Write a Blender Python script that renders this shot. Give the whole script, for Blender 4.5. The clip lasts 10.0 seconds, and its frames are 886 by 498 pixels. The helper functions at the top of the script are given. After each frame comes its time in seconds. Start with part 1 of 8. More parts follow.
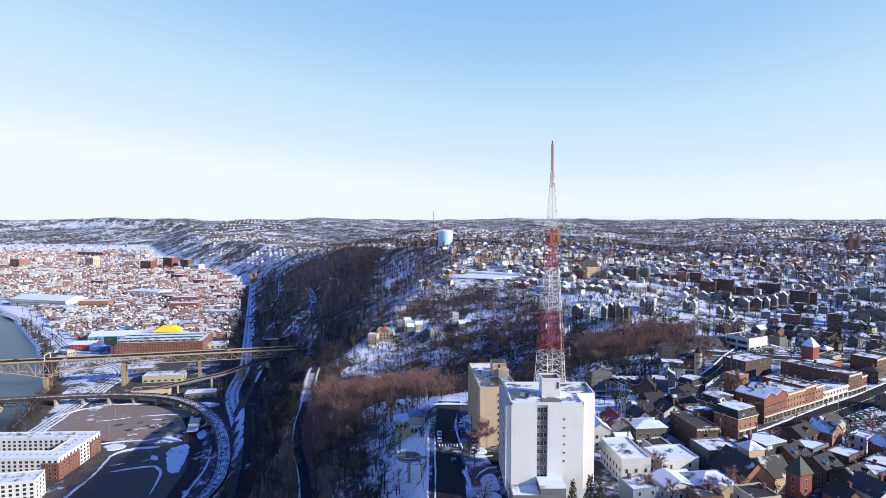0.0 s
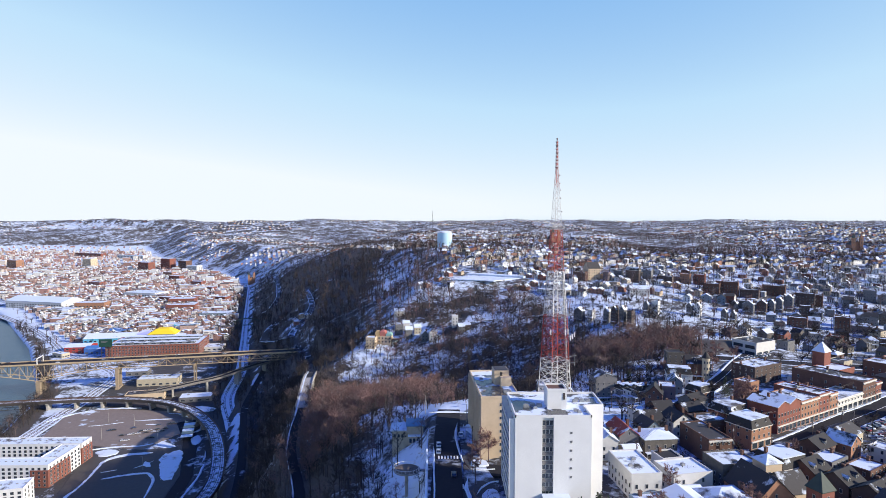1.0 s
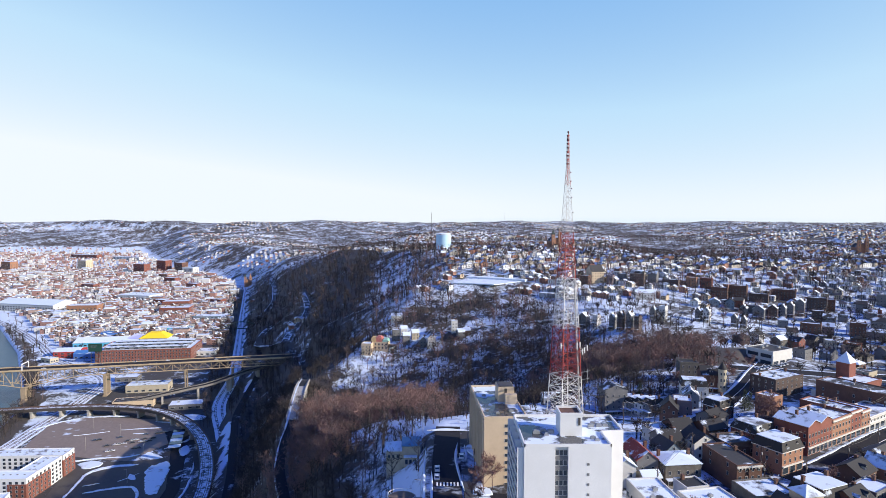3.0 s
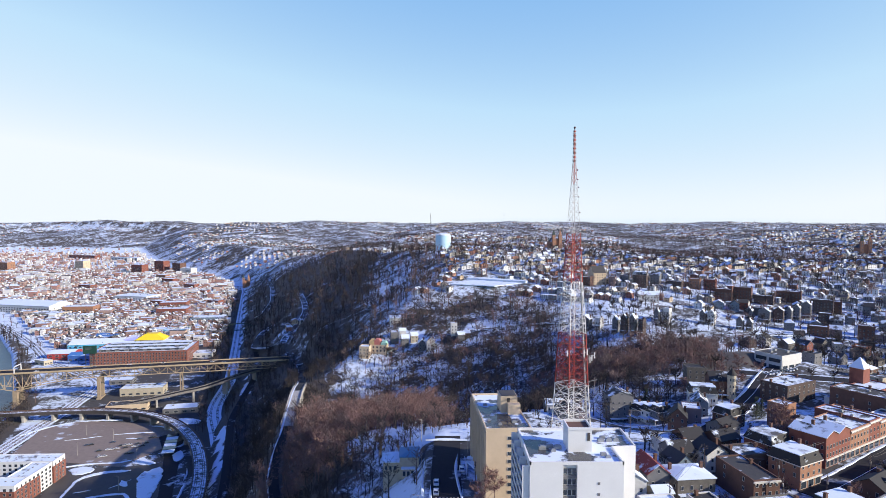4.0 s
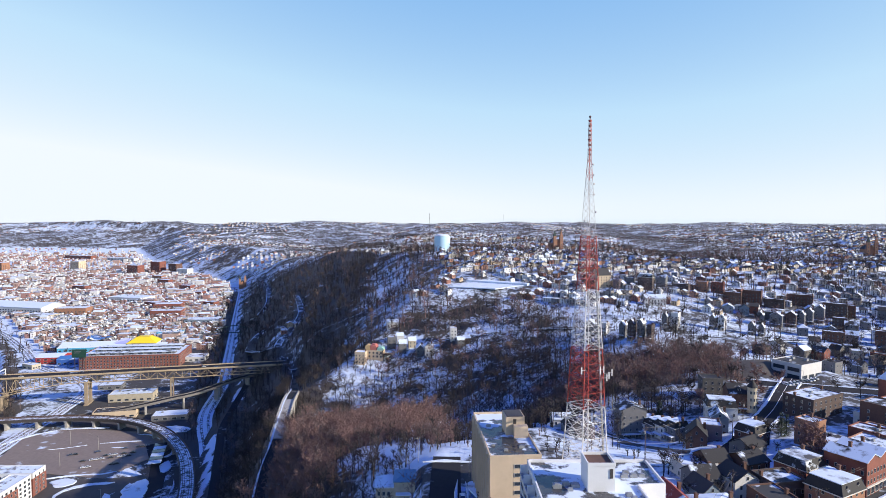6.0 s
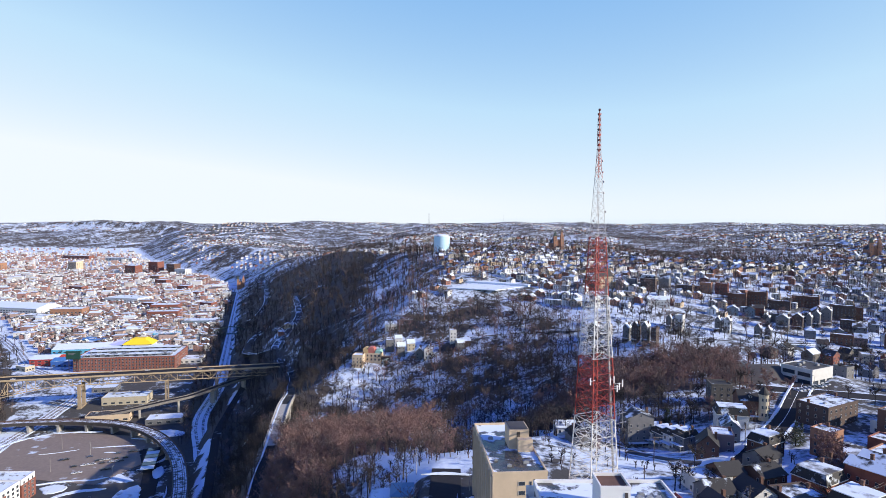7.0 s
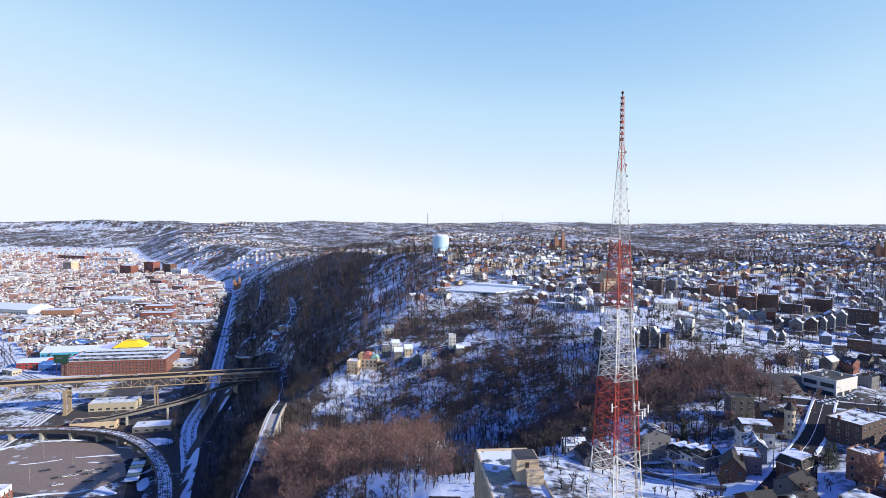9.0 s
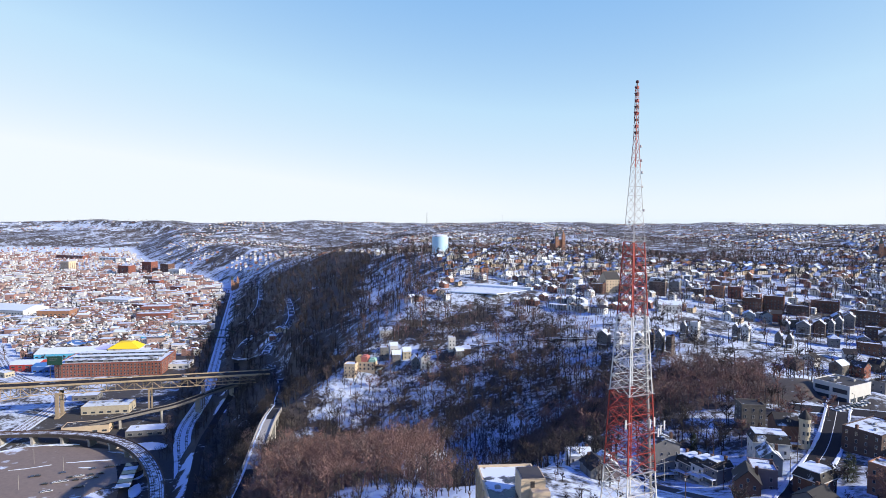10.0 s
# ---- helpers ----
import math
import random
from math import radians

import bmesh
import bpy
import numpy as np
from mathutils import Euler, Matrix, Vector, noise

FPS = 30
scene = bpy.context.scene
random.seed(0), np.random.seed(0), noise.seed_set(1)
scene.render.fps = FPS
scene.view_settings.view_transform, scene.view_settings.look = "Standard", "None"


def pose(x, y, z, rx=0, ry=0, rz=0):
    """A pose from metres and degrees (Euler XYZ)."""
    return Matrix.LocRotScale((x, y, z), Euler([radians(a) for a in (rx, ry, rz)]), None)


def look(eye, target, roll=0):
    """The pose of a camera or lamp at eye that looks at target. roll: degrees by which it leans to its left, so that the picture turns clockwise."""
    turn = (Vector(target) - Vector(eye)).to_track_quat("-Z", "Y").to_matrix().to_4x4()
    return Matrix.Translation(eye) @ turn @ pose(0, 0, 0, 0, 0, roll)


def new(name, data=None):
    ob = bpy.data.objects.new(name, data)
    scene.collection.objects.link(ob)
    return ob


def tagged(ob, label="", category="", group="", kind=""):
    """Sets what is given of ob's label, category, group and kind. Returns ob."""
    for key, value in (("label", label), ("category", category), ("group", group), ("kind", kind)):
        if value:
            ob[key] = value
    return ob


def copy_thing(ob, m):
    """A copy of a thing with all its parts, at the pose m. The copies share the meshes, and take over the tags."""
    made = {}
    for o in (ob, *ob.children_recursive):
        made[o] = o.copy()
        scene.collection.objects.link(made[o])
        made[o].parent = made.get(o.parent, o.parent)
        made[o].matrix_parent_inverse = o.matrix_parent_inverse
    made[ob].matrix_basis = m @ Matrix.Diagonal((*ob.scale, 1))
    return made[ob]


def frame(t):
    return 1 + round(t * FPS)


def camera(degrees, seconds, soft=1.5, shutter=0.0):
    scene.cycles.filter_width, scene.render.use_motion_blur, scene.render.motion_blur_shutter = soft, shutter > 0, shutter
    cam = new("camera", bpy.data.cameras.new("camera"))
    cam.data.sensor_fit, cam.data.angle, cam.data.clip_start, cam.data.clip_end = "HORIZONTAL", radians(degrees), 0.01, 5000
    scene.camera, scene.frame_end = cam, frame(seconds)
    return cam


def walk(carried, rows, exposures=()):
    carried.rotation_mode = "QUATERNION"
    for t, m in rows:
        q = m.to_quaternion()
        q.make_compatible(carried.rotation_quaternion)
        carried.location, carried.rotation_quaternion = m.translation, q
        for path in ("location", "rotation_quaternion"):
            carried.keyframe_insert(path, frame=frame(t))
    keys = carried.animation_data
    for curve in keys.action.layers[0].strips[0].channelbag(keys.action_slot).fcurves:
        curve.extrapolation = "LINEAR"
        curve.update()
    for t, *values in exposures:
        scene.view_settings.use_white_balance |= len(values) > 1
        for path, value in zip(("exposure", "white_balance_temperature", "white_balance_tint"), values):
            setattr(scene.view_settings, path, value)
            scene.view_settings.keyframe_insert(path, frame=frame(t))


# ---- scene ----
cam = camera(73.0, 10.0, soft=0.5)
PATH = [
    (0.00, 0.00, 0.00, 75.00, -3.400, 0.000, 0.000),
    (0.50, -0.03, 5.39, 74.93, -3.345, -0.012, -0.034),
    (1.00, -0.06, 10.77, 74.87, -3.295, -0.024, -0.065),
    (1.50, -0.08, 16.13, 74.82, -3.251, -0.035, -0.095),
    (2.00, -0.09, 21.49, 74.76, -3.213, -0.047, -0.123),
    (2.50, -0.09, 26.84, 74.71, -3.179, -0.059, -0.149),
    (3.25, -0.08, 34.86, 74.65, -3.138, -0.077, -0.186),
    (4.00, -0.04, 42.87, 74.59, -3.107, -0.095, -0.220),
    (4.50, -0.01, 48.22, 74.56, -3.092, -0.106, -0.241),
    (5.00, 0.03, 53.57, 74.54, -3.080, -0.118, -0.262),
    (5.50, 0.08, 58.93, 74.51, -3.071, -0.130, -0.282),
    (6.25, 0.17, 67.00, 74.49, -3.064, -0.148, -0.311),
    (7.00, 0.27, 75.10, 74.47, -3.063, -0.165, -0.341),
    (7.50, 0.36, 80.52, 74.47, -3.066, -0.177, -0.360),
    (8.00, 0.45, 85.96, 74.46, -3.070, -0.189, -0.380),
    (8.50, 0.54, 91.43, 74.47, -3.076, -0.201, -0.401),
    (9.00, 0.65, 96.92, 74.47, -3.084, -0.213, -0.422),
    (9.50, 0.77, 102.45, 74.49, -3.093, -0.225, -0.444),
    (10.00, 0.89, 108.00, 74.50, -3.103, -0.236, -0.467),
]
walk(cam, [(t, pose(x, y, z, 90 + pitch, roll, yaw)) for t, x, y, z, pitch, roll, yaw in PATH], exposures=[(0.0, 0.52)])

# ---- light: a low winter afternoon sun from the right, clear sky ----
SUN_EL, SUN_AZ = 23.2, 109.0          # degrees; azimuth clockwise from the way ahead
world = bpy.data.worlds.new("sky_world")
scene.world = world
world.use_nodes = True
wn = world.node_tree.nodes
sky = wn.new("ShaderNodeTexSky")
sky.sky_type = "NISHITA"
sky.sun_disc = False
sky.sun_elevation, sky.sun_rotation = radians(SUN_EL), radians(SUN_AZ)
sky.altitude, sky.air_density, sky.dust_density, sky.ozone_density = 300, 1.0, 0.0, 3.0
grey = wn.new("ShaderNodeRGBToBW")
tone = wn.new("ShaderNodeValToRGB")
scale = wn.new("ShaderNodeMath")
scale.operation = "MULTIPLY"
scale.inputs[1].default_value = 0.10
te = tone.color_ramp.elements
te.new(0.5), te.new(0.5), te.new(0.5)
for i, (p, c) in enumerate(((0.0, (0.0, 0.012, 0.18)), (0.12, (0.003, 0.054, 0.54)), (0.165, (0.155, 0.33, 0.60)), (0.32, (0.37, 0.535, 0.685)), (0.62, (0.62, 0.67, 0.715)))):
    te[i].position, te[i].color = p, (*c, 1)
world.node_tree.links.new(sky.outputs[0], grey.inputs[0])
world.node_tree.links.new(grey.outputs[0], scale.inputs[0])
world.node_tree.links.new(scale.outputs[0], tone.inputs[0])
world.node_tree.links.new(tone.outputs[0], wn["Background"].inputs[0])
wn["Background"].inputs[1].default_value = 1.0
sun = new("sun", bpy.data.lights.new("sun", "SUN"))
sun.data.energy, sun.data.angle, sun.data.color = 5.0, radians(0.6), (1.0, 0.90, 0.77)
to_sun = Vector((math.sin(radians(SUN_AZ)) * math.cos(radians(SUN_EL)), math.cos(radians(SUN_AZ)) * math.cos(radians(SUN_EL)), math.sin(radians(SUN_EL))))
sun.matrix_world = look((300, -100, 400), Vector((300, -100, 400)) - to_sun)

# ---- materials ----
MATS = {}


def nodes_of(name, rough=0.85, metal=0.0):
    m = bpy.data.materials.new(name)
    m.use_nodes = True
    nt = m.node_tree
    b = nt.nodes["Principled BSDF"]
    b.inputs["Roughness"].default_value, b.inputs["Metallic"].default_value = rough, metal
    MATS[name] = m
    return m, nt, b


def noise_node(nt, scale, detail=4.0, coords="Object", rough=0.6):
    c = nt.nodes.new("ShaderNodeTexCoord")
    n = nt.nodes.new("ShaderNodeTexNoise")
    n.inputs["Scale"].default_value, n.inputs["Detail"].default_value, n.inputs["Roughness"].default_value = scale, detail, rough
    nt.links.new(c.outputs[coords], n.inputs["Vector"])
    return n.outputs["Fac"]


def ramp(nt, fac, lo, hi):
    r = nt.nodes.new("ShaderNodeMapRange")
    r.inputs["From Min"].default_value, r.inputs["From Max"].default_value = lo, hi
    nt.links.new(fac, r.inputs["Value"])
    return r.outputs["Result"]


def blend(nt, fac, a, b, mode="MIX"):
    x = nt.nodes.new("ShaderNodeMix")
    x.data_type, x.blend_type = "RGBA", mode
    for k, v in ((0, fac), (6, a), (7, b)):
        if isinstance(v, (int, float)):
            x.inputs[k].default_value = v
        elif isinstance(v, tuple):
            x.inputs[k].default_value = (*v, 1)
        else:
            nt.links.new(v, x.inputs[k])
    return x.outputs[2]


def maths(nt, op, a, b=0.0):
    x = nt.nodes.new("ShaderNodeMath")
    x.operation = op
    for k, v in ((0, a), (1, b)):
        if isinstance(v, (int, float)):
            x.inputs[k].default_value = v
        else:
            nt.links.new(v, x.inputs[k])
    return x.outputs[0]


def bump(nt, b, fac, strength, distance=0.1):
    n = nt.nodes.new("ShaderNodeBump")
    n.inputs["Strength"].default_value, n.inputs["Distance"].default_value = strength, distance
    nt.links.new(fac, n.inputs["Height"])
    nt.links.new(n.outputs[0], b.inputs["Normal"])


def rnd(nt, kind):
    if kind == "island":
        return nt.nodes.new("ShaderNodeNewGeometry").outputs["Random Per Island"]
    return nt.nodes.new("ShaderNodeObjectInfo").outputs["Random"]


def palette(nt, fac, colours):
    r = nt.nodes.new("ShaderNodeValToRGB")
    r.color_ramp.interpolation = "CONSTANT"
    e = r.color_ramp.elements
    while len(e) < len(colours):
        e.new(0.5)
    for i, c in enumerate(colours):
        e[i].position, e[i].color = i / len(colours), (*c, 1)
    nt.links.new(fac, r.inputs[0])
    return r.outputs[0]


def plain(name, colour, rough=0.85, metal=0.0, var=0.25, scale=0.6, fine=6.0, dent=0.15):
    """One paint or stone, mottled at two scales."""
    m, nt, b = nodes_of(name, rough, metal)
    dark = tuple(c * (1 - var) for c in colour)
    lite = tuple(min(1, c * (1 + var * 0.5)) for c in colour)
    big = ramp(nt, noise_node(nt, scale), 0.3, 0.7)
    small = noise_node(nt, fine, 3)
    col = blend(nt, big, dark, lite)
    col = blend(nt, ramp(nt, small, 0.35, 0.75), col, tuple(c * (1 - var * 0.6) for c in colour))
    nt.links.new(col, b.inputs["Base Color"])
    if dent:
        bump(nt, b, small, dent)
    return m


def varied(name, colours, kind="object", rough=0.85, var=0.2):
    """Many alike things, each in one of several colours."""
    m, nt, b = nodes_of(name, rough)
    col = palette(nt, rnd(nt, kind), colours)
    n = noise_node(nt, 0.8, 4, "Object")
    k = blend(nt, ramp(nt, n, 0.3, 0.7), (1 - var, 1 - var, 1 - var), (1.0, 1.0, 1.0))
    col = blend(nt, 1.0, col, k, "MULTIPLY")
    nt.links.new(col, b.inputs["Base Color"])
    return m


SNOW = (0.63, 0.705, 0.80)


def snowed(name, colour, lo, hi, scale=0.25, kind="", spread=0.2, coords="Object", rough=0.8, colours=None):
    """A roof or floor of one colour with snow lying on parts of it; lo and hi set how much is left bare."""
    m, nt, b = nodes_of(name, rough)
    n = noise_node(nt, scale, 5, coords)
    if kind:
        n = maths(nt, "ADD", n, maths(nt, "MULTIPLY", maths(nt, "SUBTRACT", rnd(nt, kind), 0.5), spread * 2))
    base = blend(nt, noise_node(nt, scale * 12, 3, coords), tuple(c * 0.7 for c in colour), tuple(c * 1.25 for c in colour))
    if colours:
        base = blend(nt, 1.0, palette(nt, rnd(nt, kind), colours), blend(nt, noise_node(nt, scale * 12, 3, coords), (0.75, 0.75, 0.75), (1.1, 1.1, 1.1)), "MULTIPLY")
    f = ramp(nt, n, lo, hi)
    snow = blend(nt, noise_node(nt, scale * 5, 4, coords), tuple(c * 0.9 for c in SNOW), SNOW)
    nt.links.new(blend(nt, f, base, snow), b.inputs["Base Color"])
    bump(nt, b, n, 0.2, 0.2)
    return m


# ---- the lie of the land ----
FLAT, RIVER = -130.0, -134.0


def lerp(x, xs, ys):
    return np.interp(x, xs, ys)


def sstep(x, a, b):
    t = np.clip((x - a) / (b - a), 0, 1)
    return t * t * (3 - 2 * t)


def toe_x(y):
    """Where the bluff meets the river flat."""
    return lerp(y, [0, 400, 500, 600, 800, 1000, 1700, 1855, 2130, 2360, 3000, 3400, 4300, 5000], [-132, -146, -158, -187, -250, -322, -540, -600, -790, -1030, -1420, -1650, -2170, -4000])


def bank_x(y):
    """The right bank of the river."""
    return lerp(y, [-400, 300, 562, 684, 929, 1210, 1700, 2600, 5000], [-390, -395, -416, -461, -640, -884, -1400, -2700, -7000])


def waves(x, y, size, seed):
    r = np.random.RandomState(seed)
    s = 0
    for i in range(6):
        a, k, p = r.uniform(0, 6.28), r.uniform(0.6, 1.8) * 6.28 / size, r.uniform(0, 6.28)
        s = s + np.sin((np.cos(a) * x + np.sin(a) * y) * k + p)
    return s / 3.0


def hollow(x, y):
    """Depth of the wooded ravine between the near and the far hilltop."""
    v = np.clip((150 - x) * 0.36, 0, 72)
    edge = 300 + 0.9 * np.clip(x - 20, 0, 90)
    south, north = sstep(y, edge, edge + 88), 1 - np.clip((y - 480) / 240, 0, 1)
    # a shoulder of the near hill runs out past the station
    arm = lerp(y, [288, 349, 400, 440, 490], [0, 0.30, 0.44, 0.60, 1])
    w = 1 - sstep(x, -14, 26)
    south = south * (1 - w) + arm * w
    return v * np.minimum(south, north)


def upland(x, y):
    h = lerp(y, [-500, 150, 330, 470, 600, 720, 900, 1500, 2600, 4000, 4950], [-25, -14, -16, -18, -8, 0, 14, 8, 4, 12, 26])
    h = h - 12 * sstep(x, 120, 320) * (1 - sstep(y, 560, 800)) * sstep(y, 330, 480)
    h = h + 9 * np.exp(-(((x - 10) / 130) ** 2 + ((y - 1010) / 150) ** 2))
    far = sstep(y, 900, 1900)
    h = h + far * (12 * waves(x, y, 900, 3) + 5 * waves(x, y, 330, 4))
    h = h - 58 * sstep(-x, 60, 410) * sstep(y, 1250, 1750) * (1 - sstep(y, 3300, 4700))
    h = h - 26 * np.exp(-((x - 620 - 0.15 * (y - 1000)) / 260) ** 2) * sstep(y, 800, 1100) * (1 - sstep(y, 2600, 3600))
    return h - hollow(x, y)


def bare_z(x, y):
    x, y = np.asarray(x, float), np.asarray(y, float)
    grad = lerp(y, [0, 300, 1200, 2200], [0.74, 0.70, 0.66, 0.34])
    rise = (x - toe_x(y)) * grad
    # steep rock below the bluff road, an easier slope above it
    bench = lerp(y, [0, 200, 285, 345, 415, 485, 560, 700], [-40, -54, -71, -86, -97, -108, -122, -152])
    cliff = np.minimum((x - toe_x(y)) * 72 / (bench - toe_x(y)), 72 + 0.63 * (x - bench))
    # farther on the slope eases above its foot, up to the ridge
    eased = np.minimum(0.67 * (x - toe_x(y)), 64 + 0.42 * (x - toe_x(y) - 95))
    k = sstep(y, 640, 820) * (1 - sstep(y, 1750, 2200))
    rise = rise * (1 - k) + eased * k
    w = 1 - sstep(y, 500, 640)
    rise = rise * (1 - w) + cliff * w
    up = upland(x, y)
    low = FLAT + np.maximum(rise, 0) + 2.2 * waves(x, y, 70, 8) * sstep(rise, 10, 40)
    k = 12.0
    h = np.clip(0.5 + 0.5 * (up - low) / k, 0, 1)
    z = up * (1 - h) + low * h - k * h * (1 - h)
    z = z - 14 * np.exp(-(((x - 88) / 40) ** 2 + ((y - 348) / 45) ** 2))
    z = z + 8 * np.exp(-(((x - 207) / 34) ** 2 + ((y - 424) / 26) ** 2))
    level = sstep(np.exp(-(((x - 54) / 62) ** 2 + ((y - 724) / 36) ** 2)), 0.25, 0.55)
    z = z * (1 - level) - 0.6 * level
    far = FLAT + 0.14 * np.maximum(y - 3750 + 120 * waves(x, y, 1400, 17), 0)
    z = np.maximum(z, np.minimum(far, up))
    wet = sstep(bank_x(y) - x, -6, 14)
    return z - 14 * wet * (z < FLAT + 20)


def on_land(*pts):
    return [(x, y, float(bare_z(x, y)) + 0.1) for x, y in pts]


# roads cut into the slopes: plan points with their heights, and half the width
ROADS = {
    "bluff_road": ([(-48, 200, -58), (-67, 285, -58), (-86, 345, -58), (-97, 415, -58), (-108, 485, -58), (-116, 535, -65), (-129, 590, -79), (-143, 645, -90), (-152, 690, -96), (-165, 735, -99)], 2.6),
    "switchback_road": ([(-165, 735, -99), (-190, 790, -100), (-214, 850, -96), (-207, 900, -82), (-205, 945, -70), (-222, 1010, -64), (-249, 1098, -62)], 4.0),
    "loop_road": ([(-214, 850, -96), (-236, 850, -104), (-262, 885, -112), (-276, 925, -117), (-278, 970, -108), (-262, 1010, -98)], 3.5),
    "upper_road": ([(-345, 1150, -114), (-328, 1150, -104), (-338, 1240, -94), (-392, 1430, -92), (-470, 1665, -100)], 4.0),
    "toe_road": ([(-132, 340, -126), (-142, 400, -125), (-158, 470, -124), (-186, 560, -124), (-204, 620, -124), (-216, 690, -124), (-232, 790, -121), (-262, 885, -118)], 3.4),
    "hill_street": ([(-2, -200, -15), (1, 150, -15), (2, 250, -15.5), (3, 288, -17)], 5.2),
    "ravine_lane": (on_land((58, 352), (72, 342), (85, 327), (91, 311), (98, 299), (112, 294)), 3.0),
    "cross_street": (on_land((100, 276), (114, 294), (126, 308), (143, 326), (160, 345), (192, 388), (250, 470)), 4.6),
    "shop_street": (on_land((120, 228), (147, 246), (176, 266), (212, 290), (270, 332)), 6.5),
    "curve_road": (on_land((172, 392), (215, 380), (250, 372), (300, 390), (420, 480)), 6.0),
    "lane_north": (on_land((-60, 600), (-30, 592), (10, 596), (70, 585), (120, 560), (250, 530), (330, 545)), 3.0),
}


def to_lines(x, y, pts):
    """Distance to a bent line in plan, and the line's height there."""
    best, zz = np.full(np.shape(x), 1e9), np.zeros(np.shape(x))
    for (ax, ay, az), (bx, by, bz) in zip(pts[:-1], pts[1:]):
        dx, dy = bx - ax, by - ay
        t = np.clip(((x - ax) * dx + (y - ay) * dy) / (dx * dx + dy * dy), 0, 1)
        d = np.hypot(x - ax - t * dx, y - ay - t * dy)
        near = d < best
        best, zz = np.where(near, d, best), np.where(near, az + t * (bz - az), zz)
    return best, zz


def ground_z(x, y):
    x, y = np.asarray(x, float), np.asarray(y, float)
    z = bare_z(x, y)
    for key, (pts, half) in ROADS.items():
        d, zr = to_lines(x, y, pts)
        w = 1 - sstep(d, half + 1.5, half + (4.5 if key == "hill_street" else 11))
        if key == "bluff_road":      # a viaduct crosses the mouth of the ravine
            w = w * (1 - sstep(y, 425, 440) * (1 - sstep(y, 520, 540)))
        z = z * (1 - w) + zr * w
    return z


def gz(x, y):
    return float(ground_z(x, y))


def slope_part(x, y):
    """1 on the steep wooded bluff, 0 on the flat and the upland."""
    z = ground_z(x, y)
    return (x - toe_x(y) > 14) & (z < upland(x, y) - 5)


# ---- mesh helpers ----
def part(name, bm, material, parent=None, label=""):
    """Links a bmesh as one mesh object, under a thing or a part."""
    me = bpy.data.meshes.new(name)
    bm.to_mesh(me)
    bm.free()
    return mesh_part(name, me, material, parent, label)


def mesh_part(name, me, material, parent=None, label=""):
    mats = material if isinstance(material, (list, tuple)) else [material]
    if not me.materials:
        for m in mats:
            me.materials.append(m)
    ob = new(name, me)
    if parent:
        ob.parent = parent
    if label:
        tagged(ob, label)
    return ob


def thing(name, m, label, category, group="", kind=""):
    ob = new(name)
    ob.matrix_basis = m
    return tagged(ob, label, category, group, kind)


def box(bm, x0, x1, y0, y1, z0, z1, mi=0):
    v = [bm.verts.new((x, y, z)) for z in (z0, z1) for y in (y0, y1) for x in (x0, x1)]
    for q in ((0, 2, 3, 1), (4, 5, 7, 6), (0, 1, 5, 4), (2, 6, 7, 3), (0, 4, 6, 2), (1, 3, 7, 5)):
        bm.faces.new([v[i] for i in q]).material_index = mi
    return v


def prism(bm, pts, z0, z1, mi=0):
    """An upright block over an outline given counter-clockwise."""
    lo, hi = [bm.verts.new((x, y, z0)) for x, y in pts], [bm.verts.new((x, y, z1)) for x, y in pts]
    n = len(pts)
    bm.faces.new(lo[::-1]).material_index = mi
    bm.faces.new(hi).material_index = mi
    for i in range(n):
        bm.faces.new((lo[i], lo[(i + 1) % n], hi[(i + 1) % n], hi[i])).material_index = mi


def bar(bm, a, b, r, r2=None, sides=4, mi=0):
    """A straight bar from a to b."""
    a, b = Vector(a), Vector(b)
    r2 = r if r2 is None else r2
    d = (b - a).normalized()
    u = d.cross(Vector((0, 0, 1)) if abs(d.z) < 0.9 else Vector((1, 0, 0))).normalized()
    w = d.cross(u)
    rings = []
    for p, k in ((a, r), (b, r2)):
        rings.append([bm.verts.new(p + (u * math.cos(6.2832 * i / sides + 0.785) + w * math.sin(6.2832 * i / sides + 0.785)) * k) for i in range(sides)])
    for i in range(sides):
        bm.faces.new((rings[0][i], rings[0][(i + 1) % sides], rings[1][(i + 1) % sides], rings[1][i])).material_index = mi
    bm.faces.new(rings[0][::-1]).material_index = mi
    bm.faces.new(rings[1]).material_index = mi


def from_arrays(name, verts, faces, mats, mat_index=None, attrs=None, smooth=False):
    """One mesh from numpy arrays; faces is one (n, k) array."""
    me = bpy.data.meshes.new(name)
    n, k = faces.shape
    me.vertices.add(len(verts))
    me.vertices.foreach_set("co", np.ascontiguousarray(verts, np.float32).ravel())
    me.loops.add(n * k)
    me.loops.foreach_set("vertex_index", np.ascontiguousarray(faces, np.int32).ravel())
    me.polygons.add(n)
    me.polygons.foreach_set("loop_start", np.arange(n, dtype=np.int32) * k)
    me.polygons.foreach_set("use_smooth", np.full(n, smooth))
    for m in mats:
        me.materials.append(m)
    if mat_index is not None:
        me.polygons.foreach_set("material_index", np.ascontiguousarray(mat_index, np.int32))
    for key, val in (attrs or {}).items():
        a = me.attributes.new(key, "FLOAT", "POINT")
        a.data.foreach_set("value", np.ascontiguousarray(val, np.float32))
    me.update(calc_edges=True)
    me.validate()
    return new(name, me)


